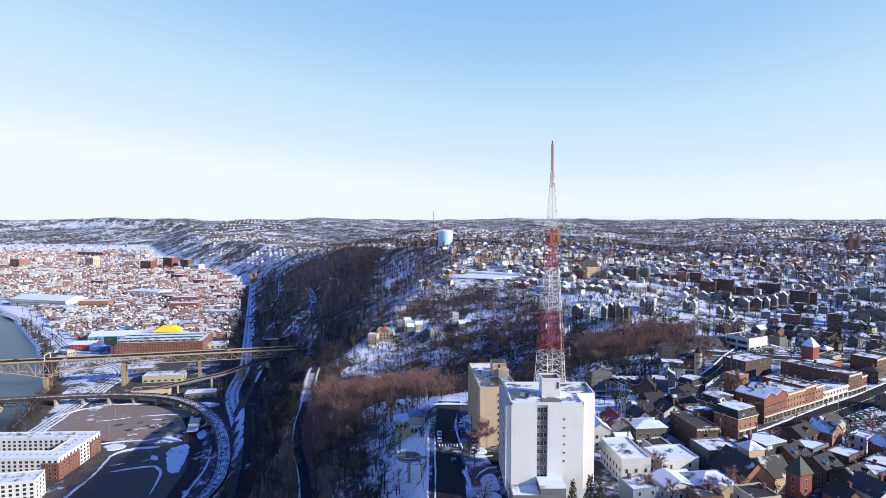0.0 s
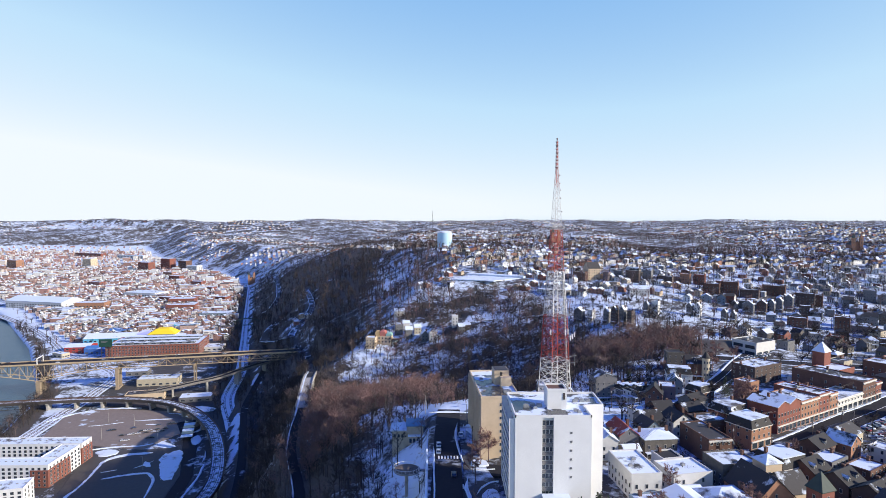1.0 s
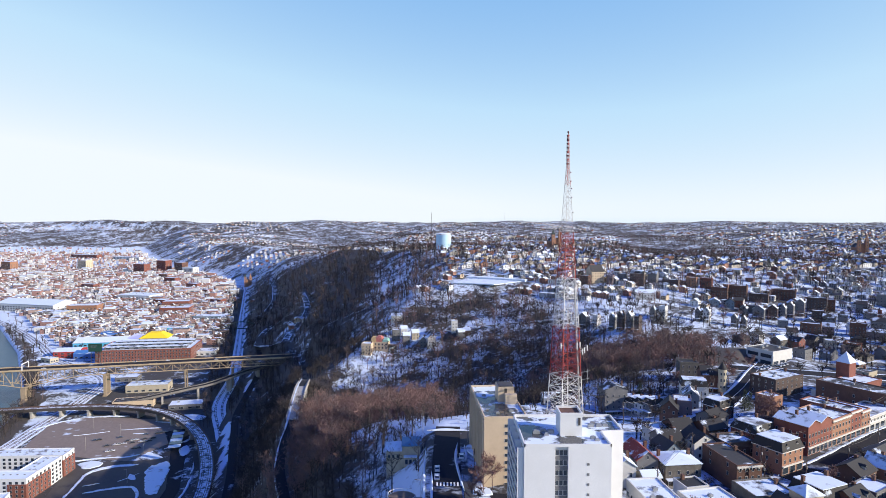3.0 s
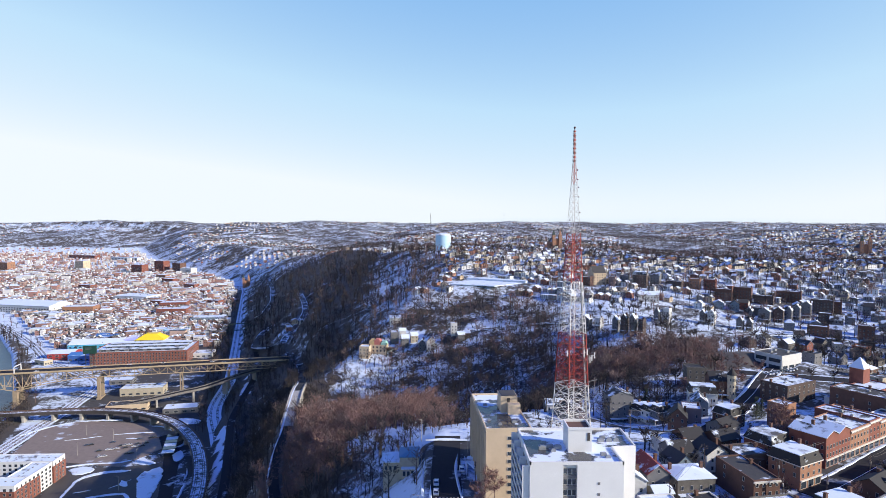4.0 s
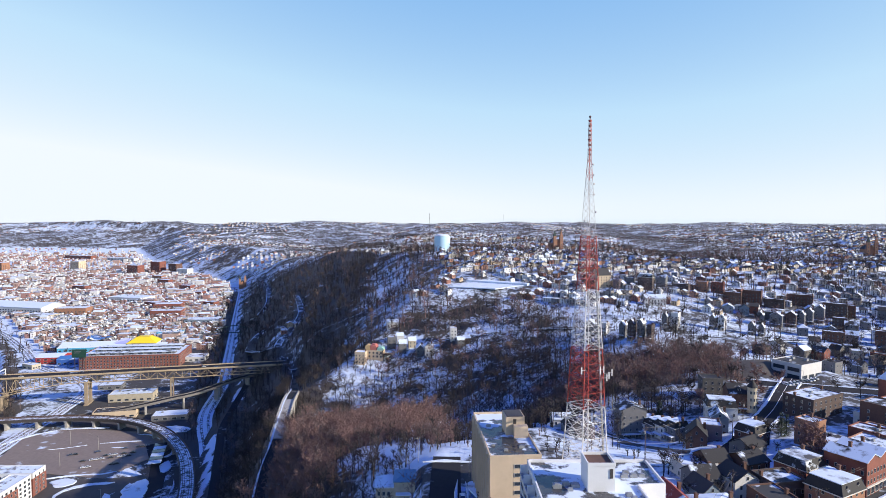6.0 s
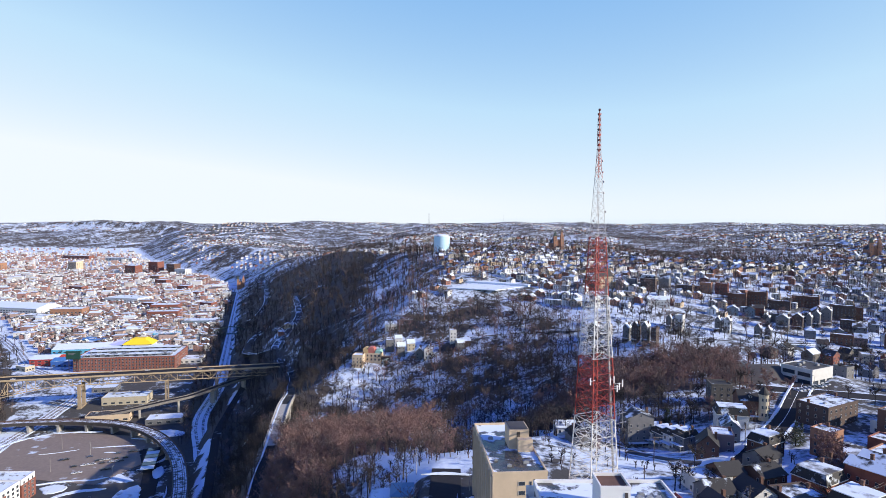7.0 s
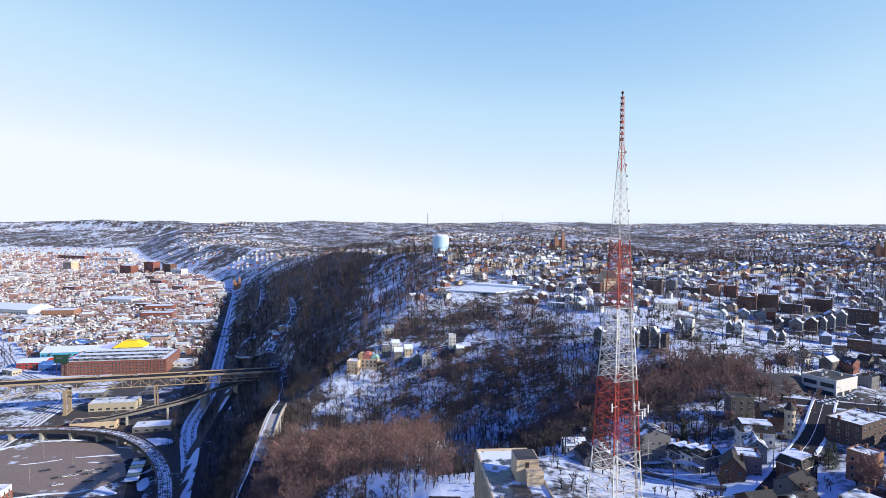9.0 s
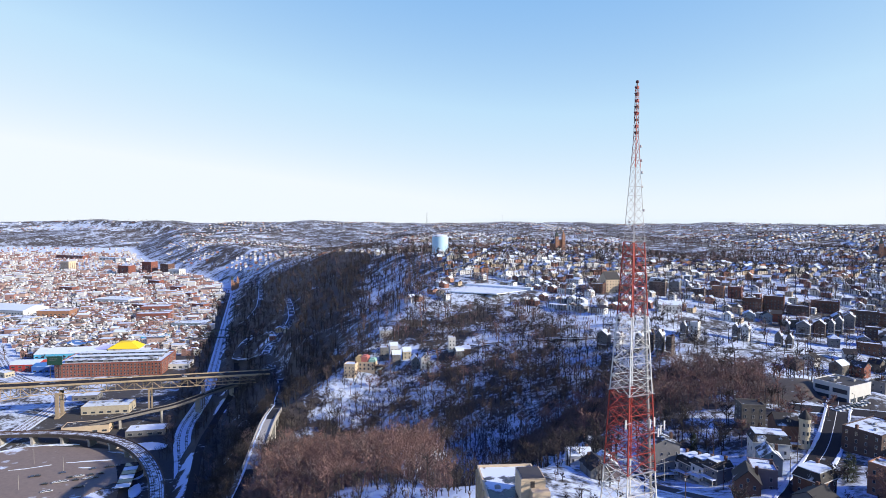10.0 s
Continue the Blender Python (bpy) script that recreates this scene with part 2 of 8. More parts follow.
# ---- plan masks ----
def woods_mask(x, y):
    """How thickly trees stand, 0 to 1."""
    w = np.where(slope_part(x, y) | ((x - toe_x(y) > 3) & (x - toe_x(y) < 40)) | ((x - toe_x(y) > -14) & (x - toe_x(y) < 4) & (y < 700)), 0.85 - 0.6 * sstep(y, 1500, 1900), 0.0)
    w = np.maximum(w, np.where((hollow(x, y) > 7) & (y > 325) & (ground_z(x, y) > FLAT + 7), 0.85, 0.0))
    hump = np.exp(-(((x - 138) / 105) ** 2 + ((y - 434) / 44) ** 2))
    w = np.maximum(w, np.where(hump > 0.45, 1.0, 0.0))
    w = np.maximum(w, 0.8 * sstep(np.exp(-(((x + 75) / 90) ** 2 + ((y - 1000) / 190) ** 2)), 0.4, 0.6))
    far = sstep(waves(x, y, 420, 11), -0.05, 0.30) * sstep(y, 1050, 1300) * 0.75
    far = np.maximum(far, 0.7 * sstep(waves(x * 0.5, y, 600, 12), -0.35, 0.15) * sstep(y, 1900, 2600))
    far = np.maximum(far, 0.8 * sstep(np.exp(-((x - 620 - 0.15 * (y - 1000)) / 170) ** 2), 0.35, 0.7) * sstep(y, 850, 1000))
    far = np.maximum(far, 0.8 * sstep(-x, 60, 160) * (1 - sstep(-x - 0.42 * (y - 1300), 60, 200)) * sstep(y, 1150, 1300) * (1 - sstep(y, 2000, 2300)))
    w = np.maximum(w, np.where(ground_z(x, y) > FLAT + 4, far, 0))
    w = np.maximum(w, np.where((x < toe_x(y)) & (y > 3750), 0.35, 0))
    side = toe_x(y) - x
    w = np.maximum(w, np.where((side > 4) & (side < 48) & (y > 600) & (y < 1700), 0.8, 0.0))
    bank = x - bank_x(y)
    w = np.maximum(w, np.where((bank > 3) & (bank < 24) & (y < 1100), 0.8, 0))
    # snowy clearings on the far side of the ravine, and the playing field
    w = w * (1 - sstep(np.exp(-(((x + 22) / 26) ** 2 + ((y - 326) / 18) ** 2)), 0.3, 0.6) * 0.9)
    w = w * (1 - sstep(np.exp(-(((x + 66) / 42) ** 2 + ((y - 553) / 32) ** 2)), 0.3, 0.6) * 0.4)
    w = w * (1 - sstep(np.exp(-(((x - 5) / 62) ** 2 + ((y - 592) / 24) ** 2)), 0.35, 0.7) * 0.85)
    w = w * (1 - sstep(np.exp(-(((x - 70) / 60) ** 2 + ((y - 715) / 18) ** 2)), 0.4, 0.6))
    w = w * (1 - sstep(np.exp(-(((x - 210) / 110) ** 2 + ((y - 560) / 26) ** 2)), 0.4, 0.6))
    w = w * (1 - sstep(np.exp(-(((x + 215) / 30) ** 2 + ((y - 880) / 40) ** 2)), 0.4, 0.7) * 0.8)
    return w


def town_mask(x, y):
    z = ground_z(x, y)
    z = np.where(((x < -6) | ((x < 16) & (y > 284))) & (y < 480) & (z > FLAT + 3), FLAT + 10, z)
    flat = (z < FLAT + 3) & (x > bank_x(y) + 25) & (y < 3250)
    return np.where(flat, 1.0, np.where((woods_mask(x, y) < 0.2) & (z > FLAT + 20), 1.0, 0.0))


# ---- ground: one sheet to the horizon ----
def make_ground():
    rows, cols = 400, 420
    v = np.linspace(0, 1, rows)
    y = -260 + 1300 * v + 3900 * v ** 3.2
    u = np.linspace(-1, 1, cols)
    half = 520 + 0.86 * np.maximum(y, 0)
    X = (u + 0.0)[None, :] * half[:, None]
    Y = np.repeat(y[:, None], cols, 1)
    Z = ground_z(X, Y)
    verts = np.stack([X, Y, Z], 2).reshape(-1, 3)
    i = np.arange(rows * cols).reshape(rows, cols)
    f = np.stack([i[:-1, :-1], i[:-1, 1:], i[1:, 1:], i[1:, :-1]], 2).reshape(-1, 4)
    m, nt, b = nodes_of("snowy_ground", 0.9)

    def attr(k):
        a = nt.nodes.new("ShaderNodeAttribute")
        a.attribute_name = k
        return a.outputs["Fac"]
    n1, n2, n3 = noise_node(nt, 0.05, 6), noise_node(nt, 0.35, 5), noise_node(nt, 0.012, 4)
    n = maths(nt, "ADD", maths(nt, "MULTIPLY", n1, 0.4), maths(nt, "MULTIPLY", n2, 0.28))
    n = maths(nt, "ADD", n, maths(nt, "MULTIPLY", n3, 0.32))
    n = maths(nt, "ADD", n, maths(nt, "MULTIPLY", attr("wood"), 0.30))
    n = maths(nt, "ADD", n, maths(nt, "MULTIPLY", attr("town"), 0.11))
    f1 = ramp(nt, n, 0.585, 0.655)
    earth = blend(nt, n2, (0.036, 0.032, 0.03), (0.085, 0.068, 0.056))
    tar = blend(nt, n2, (0.024, 0.024, 0.028), (0.066, 0.06, 0.056))
    bare = blend(nt, attr("town"), earth, tar)
    snow = blend(nt, n2, (0.52, 0.60, 0.71), SNOW)
    nt.links.new(blend(nt, f1, snow, bare), b.inputs["Base Color"])
    bump(nt, b, n2, 0.5, 0.6)
    ob = from_arrays("ground", verts, f, [m], attrs={"wood": (woods_mask(X, Y) * (0.40 + 0.15 * sstep(Y, 470, 500) * (1 - sstep(Y, 640, 760)) * (1 - sstep(X, 180, 240)) + 0.36 * np.maximum(np.maximum(sstep(-X, 80 + 0.04 * (Y - 500), 112 + 0.04 * (Y - 500)), (1 - sstep(Y, 470, 545)) * (1 - sstep(X, -60, -10)) * (1 - 0.7 * np.exp(-(((X + 20) / 20) ** 2 + ((Y - 205) / 62) ** 2)))), sstep(np.exp(-(((X - 138) / 100) ** 2 + ((Y - 432) / 42) ** 2)), 0.35, 0.5)) * (Y < 1500))).ravel() + ((0.10 * sstep(Y, 640, 1000) + 0.12 * sstep(Y, 1300, 1900)) * (ground_z(X, Y) > FLAT + 6)).ravel(), "town": (town_mask(X, Y) * np.where(ground_z(X, Y) < FLAT + 3, np.where(Y < 980, 0.9 + 0.85 * sstep(X, -410, -370), 0.7), np.where(Y < 440, 1.3 - 1.0 * np.exp(-(((X - 96) / 42) ** 2 + ((Y - 318) / 48) ** 2)), 1.0))).ravel()}, smooth=True)
    tagged(ob, "snow-covered ground of a river flat, wooded bluff and hilltop town", "ground", kind="structure")


make_ground()
m, nt, b = nodes_of("river_water", 0.3)
b.inputs["Base Color"].default_value = (0.02, 0.055, 0.09, 1)
b.inputs["Specular IOR Level"].default_value = 0.35
bump(nt, b, noise_node(nt, 0.25, 5), 0.8, 0.6)
bm = bmesh.new()
ys = [-400, 100, 300, 562, 684, 800, 929, 1210, 1700, 2600, 3400]
left = [bm.verts.new((float(bank_x(q)) - 620 - 0.1 * max(q, 0), q, RIVER)) for q in ys]
right = [bm.verts.new((float(bank_x(q)) + 12, q, RIVER)) for q in ys]
for i in range(len(ys) - 1):
    bm.faces.new((left[i], right[i], right[i + 1], left[i + 1]))
tagged(part("water", bm, m), "grey-blue river with a light ripple", "river", kind="structure")


# ---- woods: bare winter trees ----
def tree_shape(seed, height, twigs=60, thick=1.0, limbs=False, low=0.3, few=False):
    """Triangles of one bare tree: trunk, limbs, and a crown of fine twigs."""
    r = random.Random(seed)
    tri = []

    def stick(a, b, w0, w1, cross=True):
        a, b = Vector(a), Vector(b)
        d = (b - a).normalized()
        u = d.cross(Vector((r.uniform(-1, 1), r.uniform(-1, 1), r.uniform(-0.3, 0.3)))).normalized()
        w = d.cross(u)
        if cross:
            p = [a + u * w0, a - u * w0 * 0.5 + w * w0 * 0.87, a - u * w0 * 0.5 - w * w0 * 0.87]
            q = [b + u * w1, b - u * w1 * 0.5 + w * w1 * 0.87, b - u * w1 * 0.5 - w * w1 * 0.87]
            for i in range(3):
                j = (i + 1) % 3
                tri.extend(((p[i], p[j], q[j]), (p[i], q[j], q[i])))
        else:
            tri.append((a + u * w0, a - u * w0, b))
    fork = height * r.uniform(low, low + 0.12)
    top = Vector((r.uniform(-0.6, 0.6), r.uniform(-0.6, 0.6), height * 0.8))
    mid = Vector((top.x * 0.3, top.y * 0.3, fork))
    stick((0, 0, -1.0), mid, 0.26 * min(thick, 2.4), 0.18 * min(thick, 2.4), cross=not few)
    stick(mid, top, 0.18 * min(thick, 2.4), 0.06, cross=not few)
    tips = []
    for i in range(4 if few else 11):
        a = 6.283 * (i * 0.381 + r.uniform(-0.06, 0.06))
        up = r.uniform(0.0, 0.8)
        s = mid.lerp(top, up)
        reach = height * r.uniform(0.20, 0.36) * (1 - 0.4 * up)
        e = s + Vector((math.cos(a) * reach, math.sin(a) * reach, reach * r.uniform(0.6, 1.4)))
        stick(s, e, 0.10 * thick, 0.04, cross=limbs)
        for k in range(3):
            p = s.lerp(e, r.uniform(0.35, 0.95))
            q = p + ((e - s).normalized() * 0.7 + Vector((r.gauss(0, 0.6), r.gauss(0, 0.6), r.gauss(0.25, 0.45)))) * reach * r.uniform(0.35, 0.7)
            stick(p, q, 0.06 * thick, 0, False)
            tips.append((p, q))
    tips.append((mid.lerp(top, 0.5), top + Vector((0, 0, height * 0.1))))
    for i in range(twigs):
        s, e = tips[i % len(tips)]
        p = s.lerp(e, r.uniform(0.1, 1.0))
        g = Vector((r.gauss(0, 0.8), r.gauss(0, 0.8), r.gauss(0.5, 0.7))).normalized() * height * r.uniform(0.06, 0.15)
        stick(p, p + g, r.uniform(0.05, 0.095) * thick, 0, False)
    return np.array([[tuple(p) for p in t] for t in tri], np.float32)


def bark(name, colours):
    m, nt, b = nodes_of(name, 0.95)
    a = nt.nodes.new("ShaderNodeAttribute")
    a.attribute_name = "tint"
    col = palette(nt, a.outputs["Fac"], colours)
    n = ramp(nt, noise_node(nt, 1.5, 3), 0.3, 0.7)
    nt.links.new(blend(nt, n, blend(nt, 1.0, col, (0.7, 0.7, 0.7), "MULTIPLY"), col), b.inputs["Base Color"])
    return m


# palette runs from shade-dark to sunlit tones: light is put into bark colour
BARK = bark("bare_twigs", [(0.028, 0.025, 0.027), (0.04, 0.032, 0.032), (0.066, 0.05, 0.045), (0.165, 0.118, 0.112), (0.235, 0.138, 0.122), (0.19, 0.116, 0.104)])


def make_woods():
    dense = [tree_shape(s + 40, h, 112, 1.15) for s, h in ((1, 10.5), (2, 12), (3, 13), (4, 10), (5, 11), (6, 14))]
    thick = [tree_shape(s + 80, h, 270, 0.9, low=0.08) for s, h in ((1, 7.5), (2, 9), (3, 10), (4, 8), (5, 6))]
    brush = [tree_shape(s + 60, h, 70, 1.0) for s, h in ((1, 3.2), (2, 4.4), (3, 2.6))]
    sprig = [tree_shape(s + 70, h, 110, 0.75, low=0.05) for s, h in ((1, 4.5), (2, 5.5), (3, 6.5))]
    shapes = [tree_shape(s, h, 52, 1.6) for s, h in ((1, 12), (2, 14), (3, 15), (4, 11), (5, 13), (6, 16), (7, 12), (8, 10))]
    light = [tree_shape(s + 20, h, 30, 2.4) for s, h in ((1, 11), (2, 12), (3, 13), (4, 10))]
    clump = [tree_shape(s + 30, h, 18, 5.5, few=True) for s, h in ((1, 10), (2, 12), (3, 9), (4, 11))]
    rs = np.random.RandomState(5)
    V, T = [], []
    for y0, y1, step, kinds in ((300, 540, 4.6, thick), (180, 440, 5.2, brush), (440, 640, 5.4, brush), (282, 450, 3.7, sprig), (150, 540, 4.7, dense), (540, 650, 5.6, dense), (650, 800, 7.2, shapes), (800, 1150, 8.2, light), (1150, 1600, 12.0, light), (1600, 2500, 15.0, clump), (2500, 3500, 22.0, clump), (3500, 4850, 34.0, clump)):
        half = 0.80 * y1 + 60
        gx, gy = np.meshgrid(np.arange(-half, half, step), np.arange(y0, y1, step))
        gx = gx.ravel() + rs.uniform(-0.5, 0.5, gx.size) * step * 1.1
        gy = gy.ravel() + rs.uniform(-0.5, 0.5, gy.size) * step * 1.1
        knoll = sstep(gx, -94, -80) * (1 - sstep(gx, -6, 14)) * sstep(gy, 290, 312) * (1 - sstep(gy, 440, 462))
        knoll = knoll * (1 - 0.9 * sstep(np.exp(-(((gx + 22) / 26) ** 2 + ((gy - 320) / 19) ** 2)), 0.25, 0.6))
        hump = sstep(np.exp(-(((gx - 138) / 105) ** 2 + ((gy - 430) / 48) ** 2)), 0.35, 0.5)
        dens = np.maximum(woods_mask(gx, gy), np.where((town_mask(gx, gy) > 0) & (gy > 420) & (ground_z(gx, gy) > FLAT + 20), 0.15 + 0.17 * (gy > 650), 0.0)) * np.maximum(0.55 + 0.45 * sstep(waves(gx, gy, 60, 21), -0.6, 0.3), knoll)
        dens = np.maximum(dens, np.where((ground_z(gx, gy) < FLAT + 3) & (gx > bank_x(gy) + 30) & (gx < toe_x(gy) - 46) & (gy > 900) & (gy < 3000), 0.10, 0.0))
        if kinds is thick:
            dens = np.maximum(knoll, hump) * 0.85
        if kinds is brush:
            dens = np.where((gx > 28) & (ground_z(gx, gy) > FLAT + 20), 0.75 * sstep(waves(gx, gy, 26, 33), 0.05, 0.4), 0.0)
            dens = np.maximum(dens, np.where((gx < 16) & (gx > -60) & (gy > 284) & (gy < 350), 0.75, 0.0))
            dens = np.maximum(dens, np.where((gx < -9) & (gx > -46) & (gy > 184) & (gy < 264), 0.8, 0.0))
        if kinds is brush and y0 == 440:
            dens = np.where((gx > -95) & (gx < 190), woods_mask(gx, gy) * 0.6 + 0.38, 0.0) * (ground_z(gx, gy) > FLAT + 20)
        if kinds is sprig:
            dens = knoll * 0.8
        keep = (rs.uniform(0, 1, gx.size) < dens) & (np.abs(gx) < 0.80 * gy + 60) & clear_of(gx, gy)
        gx, gy, knoll, hump = gx[keep], gy[keep], knoll[keep], hump[keep]
        z = ground_z(gx, gy)
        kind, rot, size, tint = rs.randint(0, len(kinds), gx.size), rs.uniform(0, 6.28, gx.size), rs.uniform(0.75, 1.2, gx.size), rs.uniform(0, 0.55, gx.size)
        # knoll and hump trees take the sunlit tones, bluff trees the shaded ones
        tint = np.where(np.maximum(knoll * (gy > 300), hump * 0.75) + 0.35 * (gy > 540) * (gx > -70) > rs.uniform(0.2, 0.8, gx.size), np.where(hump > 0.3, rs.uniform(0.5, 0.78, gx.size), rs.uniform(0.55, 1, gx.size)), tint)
        if step > 12:
            size = size * 0.9
        for k in range(len(kinds)):
            s = np.nonzero(kind == k)[0]
            if not s.size:
                continue
            base = kinds[k].reshape(-1, 3)
            c, n = np.cos(rot[s])[:, None], np.sin(rot[s])[:, None]
            px = (base[:, 0] * c - base[:, 1] * n) * size[s][:, None] + gx[s][:, None]
            py = (base[:, 0] * n + base[:, 1] * c) * size[s][:, None] + gy[s][:, None]
            pz = base[:, 2] * size[s][:, None] + z[s][:, None]
            V.append(np.stack([px, py, pz], 2).reshape(-1, 3))
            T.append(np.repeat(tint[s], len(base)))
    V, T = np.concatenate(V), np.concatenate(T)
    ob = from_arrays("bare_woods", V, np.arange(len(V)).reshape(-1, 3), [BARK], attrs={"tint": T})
    tagged(ob, "leafless brown winter woods on the bluff and ravine", "woods", kind="stuff")


def clear_of(x, y):
    """True where no road, track or building plot keeps the trees away."""
    ok = np.ones(np.shape(x), bool)
    for pts, half in CLEAR_LINES:
        ok &= to_lines(x, y, pts)[0] > half
    for cx, cy, r in CLEAR_SPOTS:
        ok &= np.hypot(x - cx, y - cy) > r
    return ok
RAIL_TOE = [(-158, 380, FLAT), (-162, 440, FLAT), (-172, 490, FLAT), (-183, 534, FLAT), (-207, 590, FLAT), (-240, 670, FLAT), (-264, 785, FLAT), (-305, 923, FLAT), (-384, 1180, FLAT), (-551, 1724, FLAT)]
CLEAR_LINES = [(pts, half + (0.8 if pts[0][2] < -40 else 1.5)) for pts, half in ROADS.values()] + [(RAIL_TOE, 8.4)]
CLEAR_SPOTS = [(20, 245, 22), (-13, 244, 8), (-13, 214, 8), (-13, 200, 8), (-12, 186, 7), (-22, 324, 5), (40, 700, 30), (62, 700, 30), (40, 728, 26), (66, 716, 30), (-15, 268, 14), (21, 262, 26), (36, 195, 26), (42, 234, 14), (-13, 230, 9), (-62, 585, 12), (-14, 585, 14), (-30, 606, 16), (13, 588, 10), (205, 415, 34), (70, 335, 14), (100, 318, 26), (135, 340, 18), (190, 330, 40), (150, 370, 12)]
make_woods()


# ---- far houses, too many and too small to pick out ----
def house_block(name, hx, hy, rot, w, d, h, rise, mats, label, category, panes=True):
    """Many plain gabled or flat-roofed houses as one piece; rise 0 gives a flat roof."""
    n = len(hx)
    z = ground_z(hx, hy)
    lo = np.minimum(0, ground_z(hx + w / 2, hy) - z) - 1.5
    c, s = np.cos(rot), np.sin(rot)

    def place(px, py, pz):
        return np.stack([hx[:, None] + px * c[:, None] - py * s[:, None], hy[:, None] + px * s[:, None] + py * c[:, None], z[:, None] + pz], 2)
    W, D, H, R, L = [a[:, None] / k for a, k in ((w, 2), (d, 2), (h, 1), (rise, 1), (lo, 1))]
    one = np.ones_like(W)
    V, F, M = [], [], []
    off = 0

    def add(px, py, pz, quads, mi):
        nonlocal off
        p = place(np.concatenate(px, 1), np.concatenate(py, 1), np.concatenate(pz, 1))
        k = p.shape[1]
        q = np.array(quads)
        V.append(p.reshape(-1, 3))
        F.append((q[None] + (np.arange(n) * k)[:, None, None] + off).reshape(-1, 4))
        M.append(np.full(n * len(quads), mi))
        off += n * k
    # walls, with the gable as a quad to the ridge's middle
    add([-W, W, W, -W, -W, W, W, -W, W, -W], [-D, -D, D, D, -D, -D, D, D, 0 * D, 0 * D], [L, L, L, L, H, H, H, H, H + R, H + R],
        [(0, 1, 5, 4), (2, 3, 7, 6), (1, 2, 6, 5), (3, 0, 4, 7), (5, 6, 8, 8), (7, 4, 9, 9)], 0)
    o, e = 1.04, 0.25
    t = 0.3
    add([-W * o, W * o, W * o, -W * o, -W * o, W * o, -W * o, W * o], [-D - e, -D - e, 0 * D, 0 * D, D + e, D + e, -D - e, D + e],
        [H - t * R / (D + .1) + .05, H - t * R / (D + .1) + .05, H + R + t * .8, H + R + t * .8, H - t * R / (D + .1) + .05, H - t * R / (D + .1) + .05, H - .3, H - .3],
        [(0, 1, 2, 3), (3, 2, 5, 4)], 1)
    # two rows of windows on each long side and one on each end
    for side in (-1, 1) if panes else ():
        for lev in (0.18, 0.58):
            for f in (-0.55, 0.0, 0.55):
                x0, x1 = W * f - 0.45, W * f + 0.45
                y = side * (D + 0.03)
                q = [(0, 1, 2, 3)] if side < 0 else [(1, 0, 3, 2)]
                add([x0, x1, x1, x0], [y, y, y, y], [H * lev, H * lev, H * lev + 1.4, H * lev + 1.4], q, 2)
            x = side * (W + 0.03)
            q = [(0, 1, 2, 3)] if side > 0 else [(1, 0, 3, 2)]
            for f in (-0.5, 0.3):
                add([x, x, x, x], [D * f - 0.4, D * f + 0.4, D * f + 0.4, D * f - 0.4], [H * lev, H * lev, H * lev + 1.4, H * lev + 1.4], q, 2)
    V, F, M = np.concatenate(V), np.concatenate(F), np.concatenate(M)
    ob = from_arrays(name, V, F, mats, M)
    tagged(ob, label, category, kind="stuff")


WALLS_UP = varied("far_siding", [(0.68, 0.66, 0.62), (0.56, 0.5, 0.41), (0.28, 0.125, 0.09), (0.72, 0.71, 0.69), (0.30, 0.28, 0.26), (0.48, 0.38, 0.27), (0.18, 0.085, 0.07), (0.62, 0.62, 0.62), (0.52, 0.46, 0.38), (0.72, 0.72, 0.72), (0.26, 0.27, 0.29), (0.42, 0.22, 0.15), (0.7, 0.68, 0.64)], "island")
# brick tones paled and greyed: distance haze is put into these colours
WALLS_FLAT = varied("hazy_far_brick", [(0.29, 0.17, 0.145), (0.56, 0.53, 0.50), (0.38, 0.255, 0.215), (0.52, 0.46, 0.41), (0.24, 0.145, 0.125), (0.62, 0.60, 0.57), (0.33, 0.195, 0.165), (0.64, 0.61, 0.58), (0.48, 0.34, 0.28), (0.7, 0.67, 0.65), (0.34, 0.19, 0.16)], "island")
ROOF_UP = snowed("far_shingles", (0.09, 0.08, 0.08), 0.35, 0.47, 0.12, "island", 0.22)
ROOF_FLAT = snowed("far_tar_roof", (0.11, 0.095, 0.09), 0.37, 0.50, 0.10, "island", 0.28)
FAR_GLASS, nt, b = nodes_of("far_window_glass", 0.15)
b.inputs["Base Color"].default_value = (0.03, 0.035, 0.045, 1)


def street_rows(x0, x1, y0, y1, angle, step, street, seed):
    """House plots in back-to-back rows along parallel streets."""
    r = np.random.RandomState(seed)
    ext = max(x1 - x0, y1 - y0) * 0.75
    a, b = np.meshgrid(np.arange(-ext, ext, step), np.arange(-ext, ext, street))
    b = b + np.where(np.arange(a.shape[0])[:, None] % 2, -street * 0.22, 0)
    a, b = a.ravel() + r.uniform(-1.5, 1.5, a.size), b.ravel() + r.uniform(-1.5, 1.5, a.size)
    c, s = math.cos(angle), math.sin(angle)
    X, Y = (x0 + x1) / 2 + a * c - b * s, (y0 + y1) / 2 + a * s + b * c
    k = (X > x0) & (X < x1) & (Y > y0) & (Y < y1) & (np.abs(X) < 0.82 * Y + 40)
    return X[k], Y[k], r


